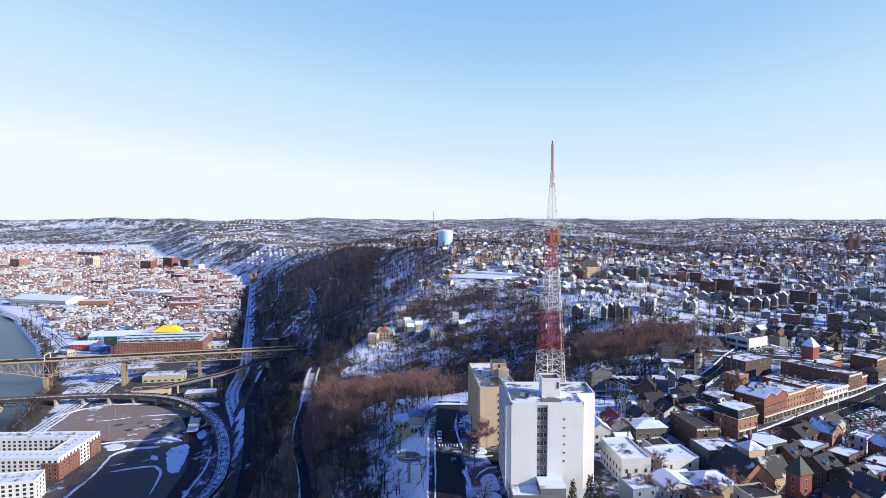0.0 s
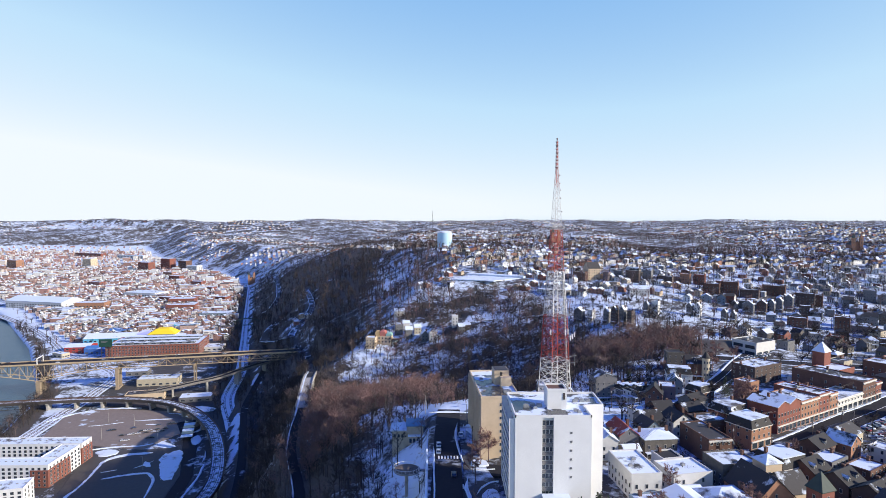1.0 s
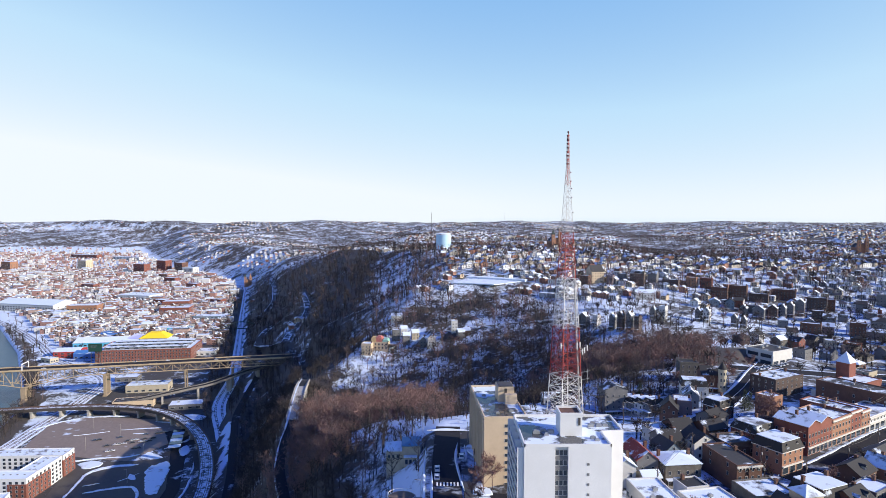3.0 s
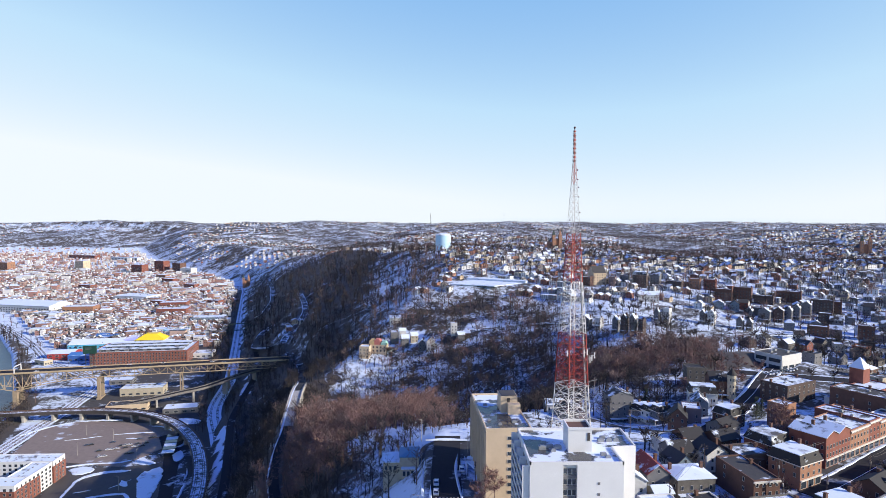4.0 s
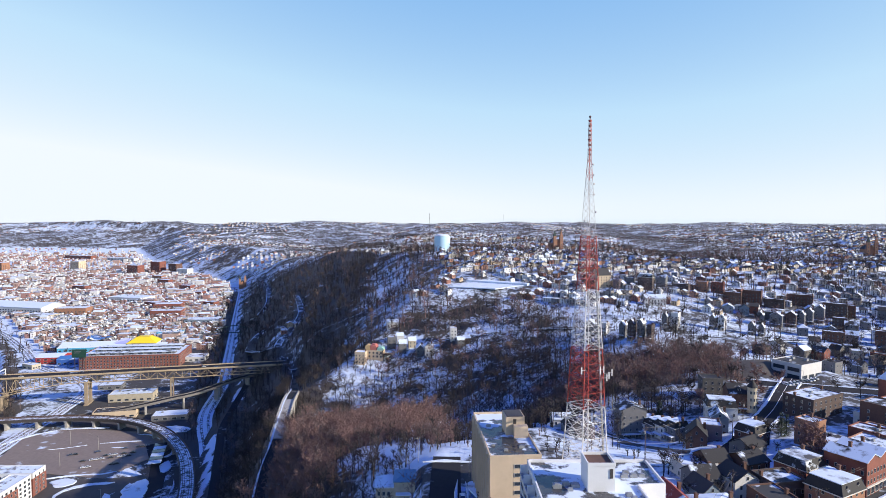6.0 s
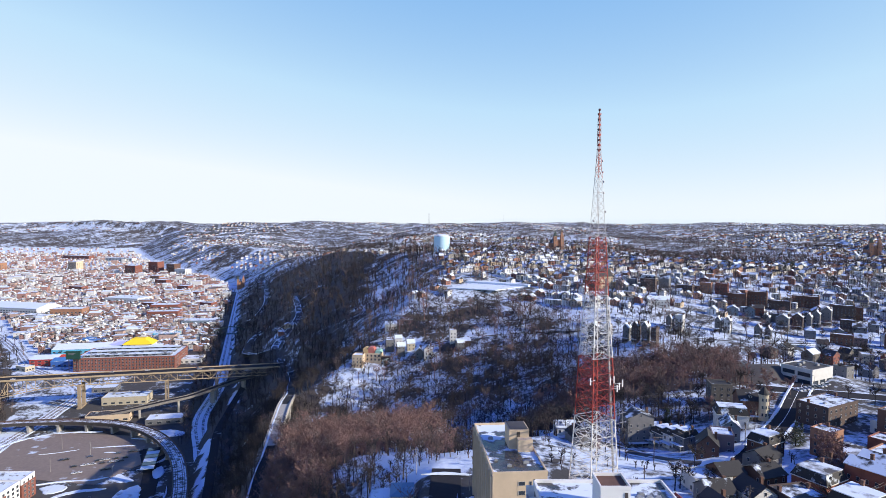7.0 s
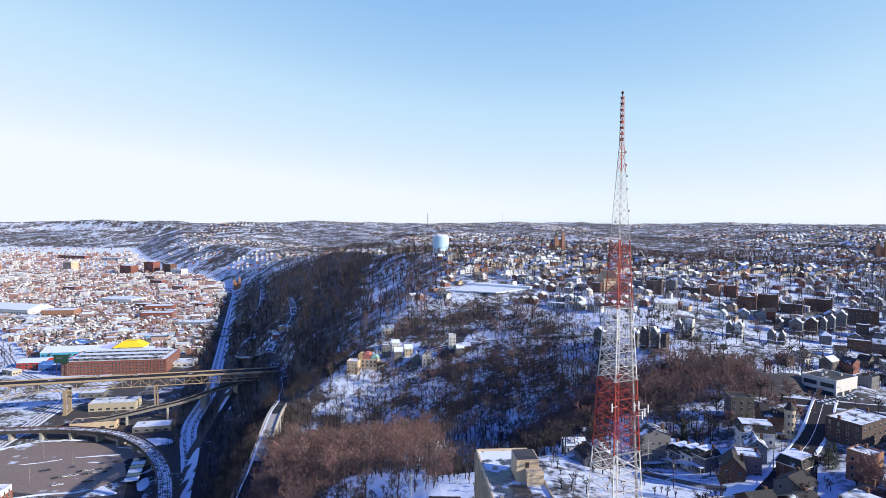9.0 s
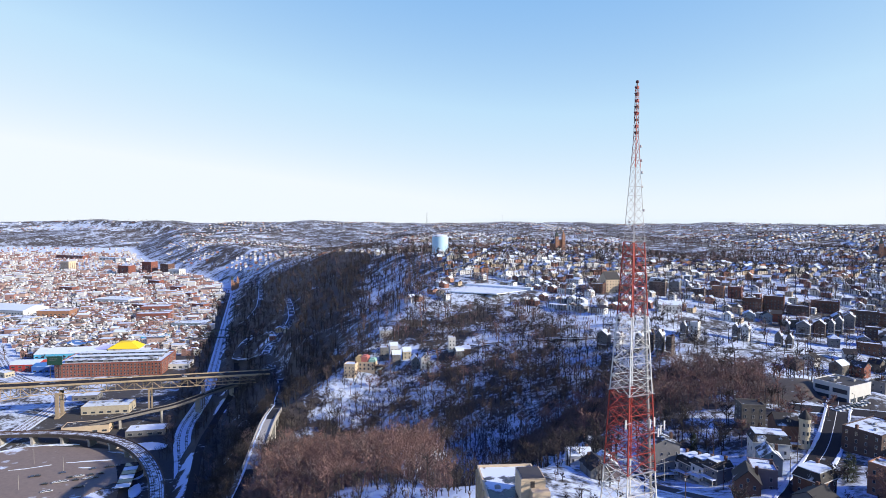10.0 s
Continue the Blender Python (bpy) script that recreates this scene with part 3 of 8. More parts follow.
def upland_houses(y0, y1, step, street, angle, seed, keep, big=1.0):
    x, y, r = street_rows(-0.85 * y1, 0.85 * y1, y0, y1, angle, step, street, seed)
    z = ground_z(x, y)
    ok = (woods_mask(x, y) < np.where(y > 3000, 0.6, 0.3)) & (z > FLAT + 25) & ((x > toe_x(y) + 60) | (y > 3100)) & (r.uniform(0, 1, x.size) < keep) & clear_of(x, y)
    x, y = x[ok], y[ok]
    n = x.size
    return x, y, angle + np.where(r.uniform(0, 1, n) < 0.7, math.pi / 2, 0) + r.uniform(-0.06, 0.06, n), r.uniform(5.2, 8.5, n) * big, r.uniform(6, 9, n) * big, r.uniform(3.4, 5.6, n), np.where(r.uniform(0, 1, n) < 0.78, r.uniform(1.5, 2.6, n), 0.05)


def joined(*sets):
    return [np.concatenate(a) for a in zip(*sets)]


house_block("hilltop_houses", *joined(upland_houses(615, 790, 10.0, 26, -0.72, 31, 0.7), upland_houses(790, 1200, 9.5, 24, 0.30, 36, 0.84), upland_houses(1200, 1900, 11, 27, 0.22, 32, 0.8)),
            [WALLS_UP, ROOF_UP, FAR_GLASS], "crowded frame and brick hilltop houses with snowy roofs", "houses")
house_block("distant_houses", *joined(upland_houses(1900, 2900, 15, 36, 0.3, 33, 0.7, 1.05), upland_houses(2900, 3800, 22, 52, 0.15, 35, 0.55, 1.25), upland_houses(3800, 4850, 26, 66, 0.3, 34, 0.5, 1.4)),
            [WALLS_UP, ROOF_UP, FAR_GLASS], "distant hillside houses under snow, tiny and crowded", "houses", False)


def flat_houses(y0, y1, step, street, angle, seed, keep, tall):
    x, y, r = street_rows(-0.85 * y1, 0, y0, y1, angle, step, street, seed)
    z = ground_z(x, y)
    ok = (z < FLAT + 3) & (x > bank_x(y) + 52 + 0.012 * y) & (x < toe_x(y) - 30) & (r.uniform(0, 1, x.size) < keep) & clear_of(x, y)
    x, y = x[ok], y[ok]
    n = x.size
    big = r.uniform(0, 1, n) < 0.09
    return x, y, np.full(n, angle) + np.where(big, 0, math.pi / 2), np.where(big, r.uniform(12, 26, n), r.uniform(5, 8.5, n)), np.where(big, r.uniform(10, 17, n), r.uniform(5, 8, n)), np.where(big, r.uniform(7, tall * 0.8, n), r.uniform(5.5, 10, n)), np.where(r.uniform(0, 1, n) < 0.35, r.uniform(1.5, 2.6, n), 0.05)


house_block("flatland_houses", *joined(flat_houses(960, 1500, 9, 21, 0.13, 41, 0.86, 15)),
            [WALLS_FLAT, ROOF_FLAT, FAR_GLASS], "dense brick and pale row houses and shops on the river flat under snow", "houses")
house_block("far_flatland_houses", *joined(flat_houses(1500, 2300, 11, 25, 0.13, 42, 0.86, 20), flat_houses(2300, 3300, 18, 42, 0.13, 43, 0.8, 22), flat_houses(3300, 4000, 34, 90, 0.13, 44, 0.6, 14)),
            [WALLS_FLAT, ROOF_FLAT, FAR_GLASS], "distant row houses and works on the river flat under snow", "houses", False)


# ---- radio mast ----
def radio_mast():
    red, white, steel = plain("mast_red", (0.30, 0.03, 0.022), 0.55), plain("mast_white", (0.62, 0.61, 0.6), 0.5), plain("mast_steel", (0.35, 0.35, 0.36), 0.45, 0.6)
    pale, dark = plain("mast_faded_white", (0.42, 0.40, 0.41), 0.6), plain("mast_dark_red", (0.09, 0.02, 0.022), 0.6)
    cx, cy, z0, ztop = 42.6, 235.0, -15.0, 103.3
    t = thing("radio_mast", pose(cx, cy, z0, 0, 0, 24), "red and white steel lattice broadcasting mast on the hilltop", "radio mast")
    H = ztop - z0

    def half(z):
        return lerp(z, [0, 20, 35, 52, 68.6, 84.3, 106.5, H], [5.6, 4.5, 3.75, 3.1, 2.2, 1.5, 0.36, 0.26])
    corner = ((-1, -1), (1, -1), (1, 1), (-1, 1))
    bands = [(0, 35.3, white), (35.3, 52, red), (52, 68.6, white), (68.6, 84.3, red), (84.3, 100, pale), (100, 106.5, red)]
    for zb, zt, mat in bands:
        bm = bmesh.new()
        n = max(2, round((zt - zb) / (4.2 if zb < 50 else 3.3 if zb < 84 else 1.9)))
        leg, brace = (0.17, 0.075) if zb < 50 else (0.135, 0.06) if zb < 84 else (0.06, 0.028)
        for i in range(n):
            a, b = zb + (zt - zb) * i / n, zb + (zt - zb) * (i + 1) / n
            m = (a + b) / 2
            ca, cm, cb = [[Vector((half(z) * sx, half(z) * sy, z)) for sx, sy in corner] for z in (a, m, b)]
            for k in range(4):
                j = (k + 1) % 4
                bar(bm, ca[k], cb[k], leg)
                bar(bm, cb[k], cb[j], brace * 1.2)
                bar(bm, ca[k], cb[j], brace)
                bar(bm, ca[j], cb[k], brace)
                if half(a) > 1.4:
                    # redundant members: struts from the crossing to the legs and to the chord below
                    x = (ca[k] + ca[j] + cb[k] + cb[j]) / 4
                    bar(bm, cm[k], x, brace * 0.8)
                    bar(bm, cm[j], x, brace * 0.8)
                    low = (ca[k] + ca[j]) / 2
                    bar(bm, low, (ca[k] + x) / 2, brace * 0.7)
                    bar(bm, low, (ca[j] + x) / 2, brace * 0.7)
            if half(a) > 1.4:
                bar(bm, cb[0], cb[2], brace)
                bar(bm, cb[1], cb[3], brace)
        part("lattice_section", bm, mat, t, "red painted lattice" if mat is red else "white painted lattice")
    # slim top mast with ringed antenna bays
    bm = bmesh.new()
    h0 = 106.5
    for sx, sy in corner:
        bar(bm, (half(h0) * sx, half(h0) * sy, h0), (0.24 * sx, 0.24 * sy, H - 1.2), 0.06)
    for i in range(10):
        z = h0 + (H - 2 - h0) * i / 10
        for k in range(4):
            (ax, ay), (bx, by) = corner[k], corner[(k + 1) % 4]
            bar(bm, (0.27 * ax, 0.27 * ay, z), (0.27 * bx, 0.27 * by, z + 1.0), 0.03)
    part("top_mast", bm, red, t, "slim dark red top mast")
    for i in range(8):
        bm = bmesh.new()
        z = H - 11.0 + i * 1.34
        bmesh.ops.create_cone(bm, cap_ends=True, segments=10, radius1=0.40, radius2=0.34, depth=0.5, matrix=Matrix.Translation((0, 0, z)))
        for a in range(3):
            bar(bm, (0.3 * math.cos(a * 2.09), 0.3 * math.sin(a * 2.09), z), (0.62 * math.cos(a * 2.09), 0.62 * math.sin(a * 2.09), z + 0.25), 0.06)
        part("antenna_bay", bm, red if i % 2 else dark, t, "dark red ringed antenna bay")
    bm = bmesh.new()
    bmesh.ops.create_uvsphere(bm, u_segments=10, v_segments=8, radius=0.34, matrix=Matrix.Translation((0, 0, H - 0.4)))
    bar(bm, (0, 0, H - 1.3), (0, 0, H - 0.5), 0.14)
    part("beacon", bm, dark, t, "dark beacon lamp")
    for z, k in ((104.5, 1.3), (99.0, 1.4), (96.0, 1.1), (91.0, 1.6), (88.5, 1.4), (101.5, 1.2)):
        bm = bmesh.new()
        sx = 1 if z > 90 else -1
        bar(bm, (0, 0, z), (sx * (half(z) + k * 0.5), -half(z) * 0.6, z), 0.04)
        bmesh.ops.create_cone(bm, cap_ends=True, segments=10, radius1=0.3, radius2=0.22, depth=0.3, matrix=Matrix.Translation((sx * (half(z) + k * 0.5), -half(z) * 0.6, z)) @ pose(0, 0, 0, 90, 0, 20))
        part("dish_antenna", bm, pale, t, "small pale dish antenna")
    for z in (84.3, 52.0, 35.3):
        bm = bmesh.new()
        k = half(z)
        for q in (-1, 1):
            box(bm, -k - 0.5, k + 0.5, q * k - 0.28, q * k + 0.28, z - 0.03, z + 0.05)
            bar(bm, (-k - 0.5, q * (k + 0.3), z + 1.0), (k + 0.5, q * (k + 0.3), z + 1.0), 0.035)
            for e in (-0.5, 0.0, 0.5):
                bar(bm, (e * 2 * k, q * (k + 0.3), z), (e * 2 * k, q * (k + 0.3), z + 1.0), 0.03)
        part("platform", bm, steel, t, "grating service platform with a handrail")
    for x, y, z in ((5.4, -3.4, 44), (6.8, -3.0, 44.6), (4.3, -3.8, 43.6), (-4.6, -3.8, 46.5), (1.6, -4.2, 46), (3.0, -4.0, 46.2)):
        bm = bmesh.new()
        box(bm, x - 0.15, x + 0.15, y - 0.1, y + 0.1, z - 0.95, z + 0.95)
        bar(bm, (x, y, z), (x * 0.6, y * 0.9, z), 0.07)
        part("panel_antenna", bm, white, t, "white panel antenna")
    bm = bmesh.new()
    for z in (34, 36.5):
        bar(bm, (half(z), -half(z), z), (half(z) + 3.4, -half(z) - 0.5, z + 0.4), 0.09)
    bar(bm, (half(34) + 2.6, -half(34), 32.6), (half(34) + 2.6, -half(34), 37.6), 0.07)
    part("side_arm", bm, steel, t, "steel antenna side arm")
    bm = bmesh.new()
    bar(bm, (-half(36), -half(36), 36), (-half(36) - 3.2, -half(36), 35.6), 0.08)
    part("side_arm", bm, steel, t, "steel antenna side arm")
    bm = bmesh.new()
    bar(bm, (half(0) - 0.5, -half(0) + 2, 0), (half(73) - 0.2, -half(73) + 0.5, 73), 0.3)
    part("cable_ladder", bm, steel, t, "dark cable ladder")


radio_mast()


# ---- roads, tracks and lots ----
TAR = snowed("worn_asphalt", (0.022, 0.022, 0.027), 0.62, 0.74, 0.06, rough=0.95)
TAR.node_tree.nodes["Principled BSDF"].inputs["Specular IOR Level"].default_value = 0.2
TAR_SNOWY = snowed("snowy_asphalt", (0.05, 0.05, 0.055), 0.52, 0.62, 0.08)
CONCRETE = plain("weathered_concrete", (0.36, 0.34, 0.31), 0.9)
LOT_BROWN = snowed("old_lot_asphalt", (0.21, 0.165, 0.135), 0.64, 0.70, 0.035)
# lot asphalt darkened to deepen the bluff's shadow on the near lot
LOT_SHADED = snowed("shade_toned_asphalt", (0.06, 0.054, 0.05), 0.66, 0.72, 0.035)
DEEP_SNOW = snowed("packed_snow", (0.30, 0.28, 0.27), 0.28, 0.42, 0.15)
RUST = plain("rusty_steel", (0.10, 0.06, 0.045), 0.8)
TRACK_SNOW = snowed("snow_dusted_ballast", (0.09, 0.08, 0.075), 0.40, 0.56, 0.3)
STEEL_TAN = plain("tan_bridge_paint", (0.44, 0.335, 0.215), 0.7)
STEEL_DARK = plain("dark_steel", (0.06, 0.05, 0.045), 0.6)
WHITE_PAINT = plain("white_paint", (0.75, 0.75, 0.74), 0.7, var=0.1)


def smooth_line(pts, step=6.0):
    """Points at even steps along a soft curve through pts."""
    p = [Vector(q) for q in pts]
    p = [p[0] * 2 - p[1]] + p + [p[-1] * 2 - p[-2]]
    out = []
    for i in range(1, len(p) - 2):
        a, b, c, d = p[i - 1:i + 3]
        n = max(2, int((c - b).length / step))
        for k in range(n):
            t = k / n
            out.append(0.5 * (2 * b + (c - a) * t + (2 * a - 5 * b + 4 * c - d) * t * t + (3 * b - a - 3 * c + d) * t ** 3))
    out.append(p[-2])
    return out


def side_of(line, i):
    d = line[min(i + 1, len(line) - 1)] - line[max(i - 1, 0)]
    d.z = 0
    d.normalize()
    return Vector((-d.y, d.x, 0))


def strip(line, a, b, top, bottom, bm=None, mi=0):
    """A long slab between offsets a and b from a line (left is plus), from bottom to top over it."""
    bm = bm or bmesh.new()
    rows = []
    for i, p in enumerate(line):
        s = side_of(line, i)
        rows.append([bm.verts.new(p + s * o + Vector((0, 0, h))) for o, h in ((a, bottom), (a, top), (b, top), (b, bottom))])
    for r, q in zip(rows[:-1], rows[1:]):
        for k in range(4):
            j = (k + 1) % 4
            bm.faces.new((r[k], r[j], q[j], q[k])).material_index = mi
    bm.faces.new(rows[0]).material_index = mi
    bm.faces.new(rows[-1][::-1]).material_index = mi
    bmesh.ops.recalc_face_normals(bm, faces=bm.faces)
    return bm


def ragged(line, w, lift, seed):
    """A ragged ridge of snow along a line of points, tapering at both ends."""
    r, n, k = random.Random(seed), len(line), [0.8, 0.8]
    bm, rows = bmesh.new(), []
    for i, p in enumerate(line):
        taper = min(1.0, (i + 0.4) / 3, (n - i - 0.6) / 3)
        k = [min(1.35, max(0.3, q + r.uniform(-0.28, 0.28))) for q in k]
        s = side_of(line, i)
        rows.append([bm.verts.new(p + s * o + Vector((0, 0, h))) for o, h in ((w * k[0] * taper, 0.05), (w * k[0] * taper * 0.6, 0.25 + lift * k[0]), (-w * k[1] * taper * 0.6, 0.25 + lift * k[1]), (-w * k[1] * taper, 0.05))])
    for a, b in zip(rows[:-1], rows[1:]):
        for c in range(3):
            bm.faces.new((a[c], a[c + 1], b[c + 1], b[c]))
    bmesh.ops.recalc_face_normals(bm, faces=bm.faces)
    return bm


def make_roads():
    for key, (pts, half) in ROADS.items():
        line = smooth_line(pts)
        snowy = key in ("loop_road", "upper_road", "lane_north", "ravine_lane", "switchback_road")
        road = part("road", strip(line, -half, half, 0.22, -1.2), TAR_SNOWY if snowy else TAR)
        tagged(road, "asphalt road with ploughed snow along its edges", "road", kind="structure")
        for s in (-1, 1) if key not in ("bluff_road", "toe_road", "hill_street") else ((1,) if key == "bluff_road" else ()):
            fine = smooth_line(pts, 2.5 if pts[0][1] < 400 else 6)
            edge = [p + side_of(fine, i) * s * (half + 0.3) for i, p in enumerate(fine)]
            part("snow_bank", ragged(edge, 0.7 if half < 4 else 0.95, 0.2, len(key) + s), DEEP_SNOW, road)
        if key in ("shop_street", "cross_street"):
            part("centre_line", strip(line, -0.12, 0.12, 0.235, 0.1), WHITE_PAINT, road, "worn painted centre line")
    # concrete parapets of the bluff road where it runs as a viaduct
    line = smooth_line(ROADS["bluff_road"][0][3:6])
    tagged(part("viaduct_deck", strip(line, -3.9, 3.9, 0.3, -1.6), CONCRETE), "pale concrete viaduct deck on the bluff", "viaduct", kind="structure")
    for y in (442, 462, 482, 502, 522):
        x, z = float(np.interp(y, [415, 485, 535], [-97, -108, -116])), float(np.interp(y, [485, 535], [-58, -65]))
        bm = bmesh.new()
        box(bm, x - 3.4, x + 3.4, y - 0.9, y + 0.9, gz(x, y) - 3, z - 1.5)
        tagged(part("viaduct_pier", bm, CONCRETE), "pale concrete pier under the bluff road", "pier", kind="structure")
    for s in (-1, 1):
        p = part("parapet", strip(line, s * 3.9, s * 4.3, 1.2, -2.2), CONCRETE)
        tagged(p, "pale concrete parapet along the bluff road", "parapet", kind="structure")


make_roads()


def railway(pts, gauge_offsets, label, bed=None):
    line = smooth_line(pts, 8)
    t = thing("railway_track", pose(0, 0, 0), label, "railway track")
    if bed:
        part("track_bed", strip(line, -bed, bed, 0.25, -0.6), DEEP_SNOW, t, "snow-filled track bed")
    for o in gauge_offsets:
        part("ballast", strip(line, o - 1.3, o + 1.3, 0.36, -0.4), TRACK_SNOW, t, "dark ballast showing through snow")
        for g in (-0.75, 0.75):
            part("rail", strip(line, o + g - 0.1, o + g + 0.1, 0.58, 0.2), RUST, t, "rusty steel rail")
    return line


railway(RAIL_TOE, (-3.4, 3.0), "snowy double-track railway at the foot of the bluff", 7.2)
railway([(-372, 420, FLAT), (-378, 500, FLAT), (-381, 540, FLAT), (-388, 598, FLAT), (-398, 686, FLAT), (-424, 775, FLAT), (-545, 872, FLAT), (-634, 970, FLAT), (-756, 1094, FLAT), (-900, 1220, FLAT)], (-4.5, 0, 4.5), "dark railway tracks beside the river", 8.0)


def viaduct():
    line = smooth_line([(-560, 604, -121), (-467, 620, -121), (-427, 628, -121), (-387, 635, -121), (-340, 638, -121), (-293, 629, -121), (-251, 601, -121), (-215, 556, -121), (-190, 507, -121), (-173, 460, -121), (-166, 425, -121), (-168, 385, -121), (-175, 330, -121)])
    t = thing("railway_viaduct", pose(0, 0, 0), "dark curved railway viaduct over the car park", "viaduct")
    part("deck", strip(line, -5.2, 5.2, 0, -1.6), STEEL_DARK, t, "dark steel girder deck")
    part("track_slab", strip(line, -4.4, 4.4, 0.12, -0.5), TRACK_SNOW, t, "snow-dusted ballast")
    for o in (-3.1, -1.7, 1.7, 3.1):
        part("rail", strip(line, o - 0.16, o + 0.16, 0.35, 0), RUST, t)
    for s in (-1, 1):
        part("parapet", strip(line, s * 5.0, s * 5.35, 1.0, -1.7), STEEL_DARK if s < 0 else RUST, t, "weathered edge parapet")
    for i in range(3, len(line), 4):
        p = line[i]
        if p.x < float(bank_x(p.y)) - 60:
            continue
        bm = bmesh.new()
        s = side_of(line, i)
        a = math.atan2(s.y, s.x)
        box(bm, -4.2, 4.2, -1.1, 1.1, -14, -1.6)
        box(bm, -5.0, 5.0, -1.4, 1.4, -3.0, -1.6)
        bm.transform(pose(p.x, p.y, p.z, 0, 0, math.degrees(a)))
        part("pier", bm, CONCRETE, t, "stained concrete pier")
    # lattice girder over the water
    for s in (-5, 5):
        bm = bmesh.new()
        q = [p + side_of(line, i) * s for i, p in enumerate(line[:22])]
        for a, b in zip(q[:-1], q[1:]):
            bar(bm, a + Vector((0, 0, -6)), b + Vector((0, 0, -6)), 0.35)
            bar(bm, a + Vector((0, 0, -6)), b + Vector((0, 0, -1)), 0.25)
            bar(bm, b + Vector((0, 0, -6)), b + Vector((0, 0, -1)), 0.22)
        part("lattice_girder", bm, STEEL_DARK, t)


viaduct()


def truss_bridge():
    """The tall tan road bridge; it runs from the river to the bluff."""
    ax, ay, bx, by, dz = -700.0, 638.0, -196.0, 753.0, -96.0
    ang = math.degrees(math.atan2(by - ay, bx - ax))
    L = math.hypot(bx - ax, by - ay)
    t = thing("truss_bridge", pose(ax, ay, dz, 0, 0, ang), "tan steel deck-truss road bridge over river and railway", "bridge")
    bm = bmesh.new()
    box(bm, 0, L + 14, -8.5, 8.5, -0.8, 0)
    part("deck", bm, STEEL_TAN, t, "tan painted deck edge")
    bm = bmesh.new()
    box(bm, 0, L + 14, -7.2, 7.2, 0.0, 0.08)
    part("carriageway", bm, TAR, t, "grey asphalt carriageway")
    for s in (-1, 1):
        bm = bmesh.new()
        box(bm, 0, L + 14, s * 8.2 - 0.2, s * 8.2 + 0.2, 0, 1.0)
        part("railing", bm, STEEL_TAN, t)
    piers = [243.0, 325.0, 410.0, 462.0]

    def depth(u):
        d = 9.0
        k = min(abs(u - piers[0]) / 70.0, 1)
        return d + 11 * (1 - k) ** 1.6
    n = int(L / 8.5)
    for s in (-6.5, 6.5):
        bm = bmesh.new()
        for i in range(n):
            u, w = L * i / n, L * (i + 1) / n
            bar(bm, (u, s, -1.2), (w, s, -1.2), 0.45)
            bar(bm, (u, s, -depth(u)), (w, s, -depth(w)), 0.5)
            bar(bm, (u, s, -depth(u)), (u, s, -1.2), 0.28)
            if i % 2:
                bar(bm, (u, s, -depth(u)), (w, s, -1.2), 0.34)
            else:
                bar(bm, (u, s, -1.2), (w, s, -depth(w)), 0.34)
        part("truss", bm, STEEL_TAN, t, "tan riveted truss")
    for u in piers:
        bm = bmesh.new()
        h = -40 if u == piers[0] else -35.5
        k = 2.2 if u < 300 else 1.5 if u < 400 else 0.7
        for s in (-6.5, 6.5):
            box(bm, u - k, u + k, s - k, s + k, h, -depth(u))
        box(bm, u - k * 0.7, u + k * 0.7, -6, 6, -depth(u) - 3.5, -depth(u) - 1)
        if u < 400:
            box(bm, u - k * 1.4, u + k * 1.4, -9.4, 9.4, h, h + (6 if u < 300 else 3))
        part("pier", bm, plain("pier_stone", (0.30, 0.235, 0.165), 0.9) if "pier_stone" not in MATS else MATS["pier_stone"], t, "tan masonry pier")
    bm = bmesh.new()
    for s in (-8.2, 8.2):
        bar(bm, (piers[0], s, 0), (piers[0], s, 7), 0.5)
    bar(bm, (piers[0], -8.2, 7), (piers[0], 8.2, 7), 0.5)
    part("portal", bm, WHITE_PAINT, t, "white gantry over the roadway")
    for u in range(20, int(L), 45):
        bm = bmesh.new()
        bar(bm, (u, 8.0, 0), (u, 8.0, 8), 0.09)
        bar(bm, (u, 8.0, 8), (u, 6.0, 8.3), 0.07)
        part("lamp_post", bm, STEEL_DARK, t)
    return t


truss_bridge()


def ramp_bridge():
    line = smooth_line([(-205, 775, -110), (-234, 745, -112), (-261, 703, -115), (-283, 688, -117), (-304, 676, -119.5), (-329, 667, -123), (-354, 666, -127), (-372, 664, -129.6)])
    t = thing("ramp_bridge", pose(0, 0, 0), "narrow steel ramp bridge descending beside the rail line", "bridge")
    stained = plain("stained_concrete", (0.19, 0.175, 0.16), 0.9, var=0.35)
    part("deck", strip(line, -4.2, 4.2, 0, -1.0), stained, t)
    part("carriageway", strip(line, -3.6, 3.6, 0.08, -0.2), TAR, t)
    for s in (-1, 1):
        part("railing", strip(line, s * 3.9, s * 4.1, 0.8, -1.6), stained, t)
    for i in range(4, len(line) - 8, 6):
        bm = bmesh.new()
        box(bm, -1.0, 1.0, -3.4, 3.4, FLAT - line[i].z - 1, -1)
        s = side_of(line, i)
        bm.transform(pose(*line[i], 0, 0, math.degrees(math.atan2(s.y, s.x)) - 90))
        part("pier", bm, CONCRETE, t)


ramp_bridge()


def lot(name, pts, mat, label, lift=0.3, z=FLAT):
    bm = bmesh.new()
    prism(bm, pts, z - 0.5, z + lift)
    bmesh.ops.recalc_face_normals(bm, faces=bm.faces)
    return tagged(part(name, bm, mat), label, "car park" if "lot" in name else "paving", kind="structure")


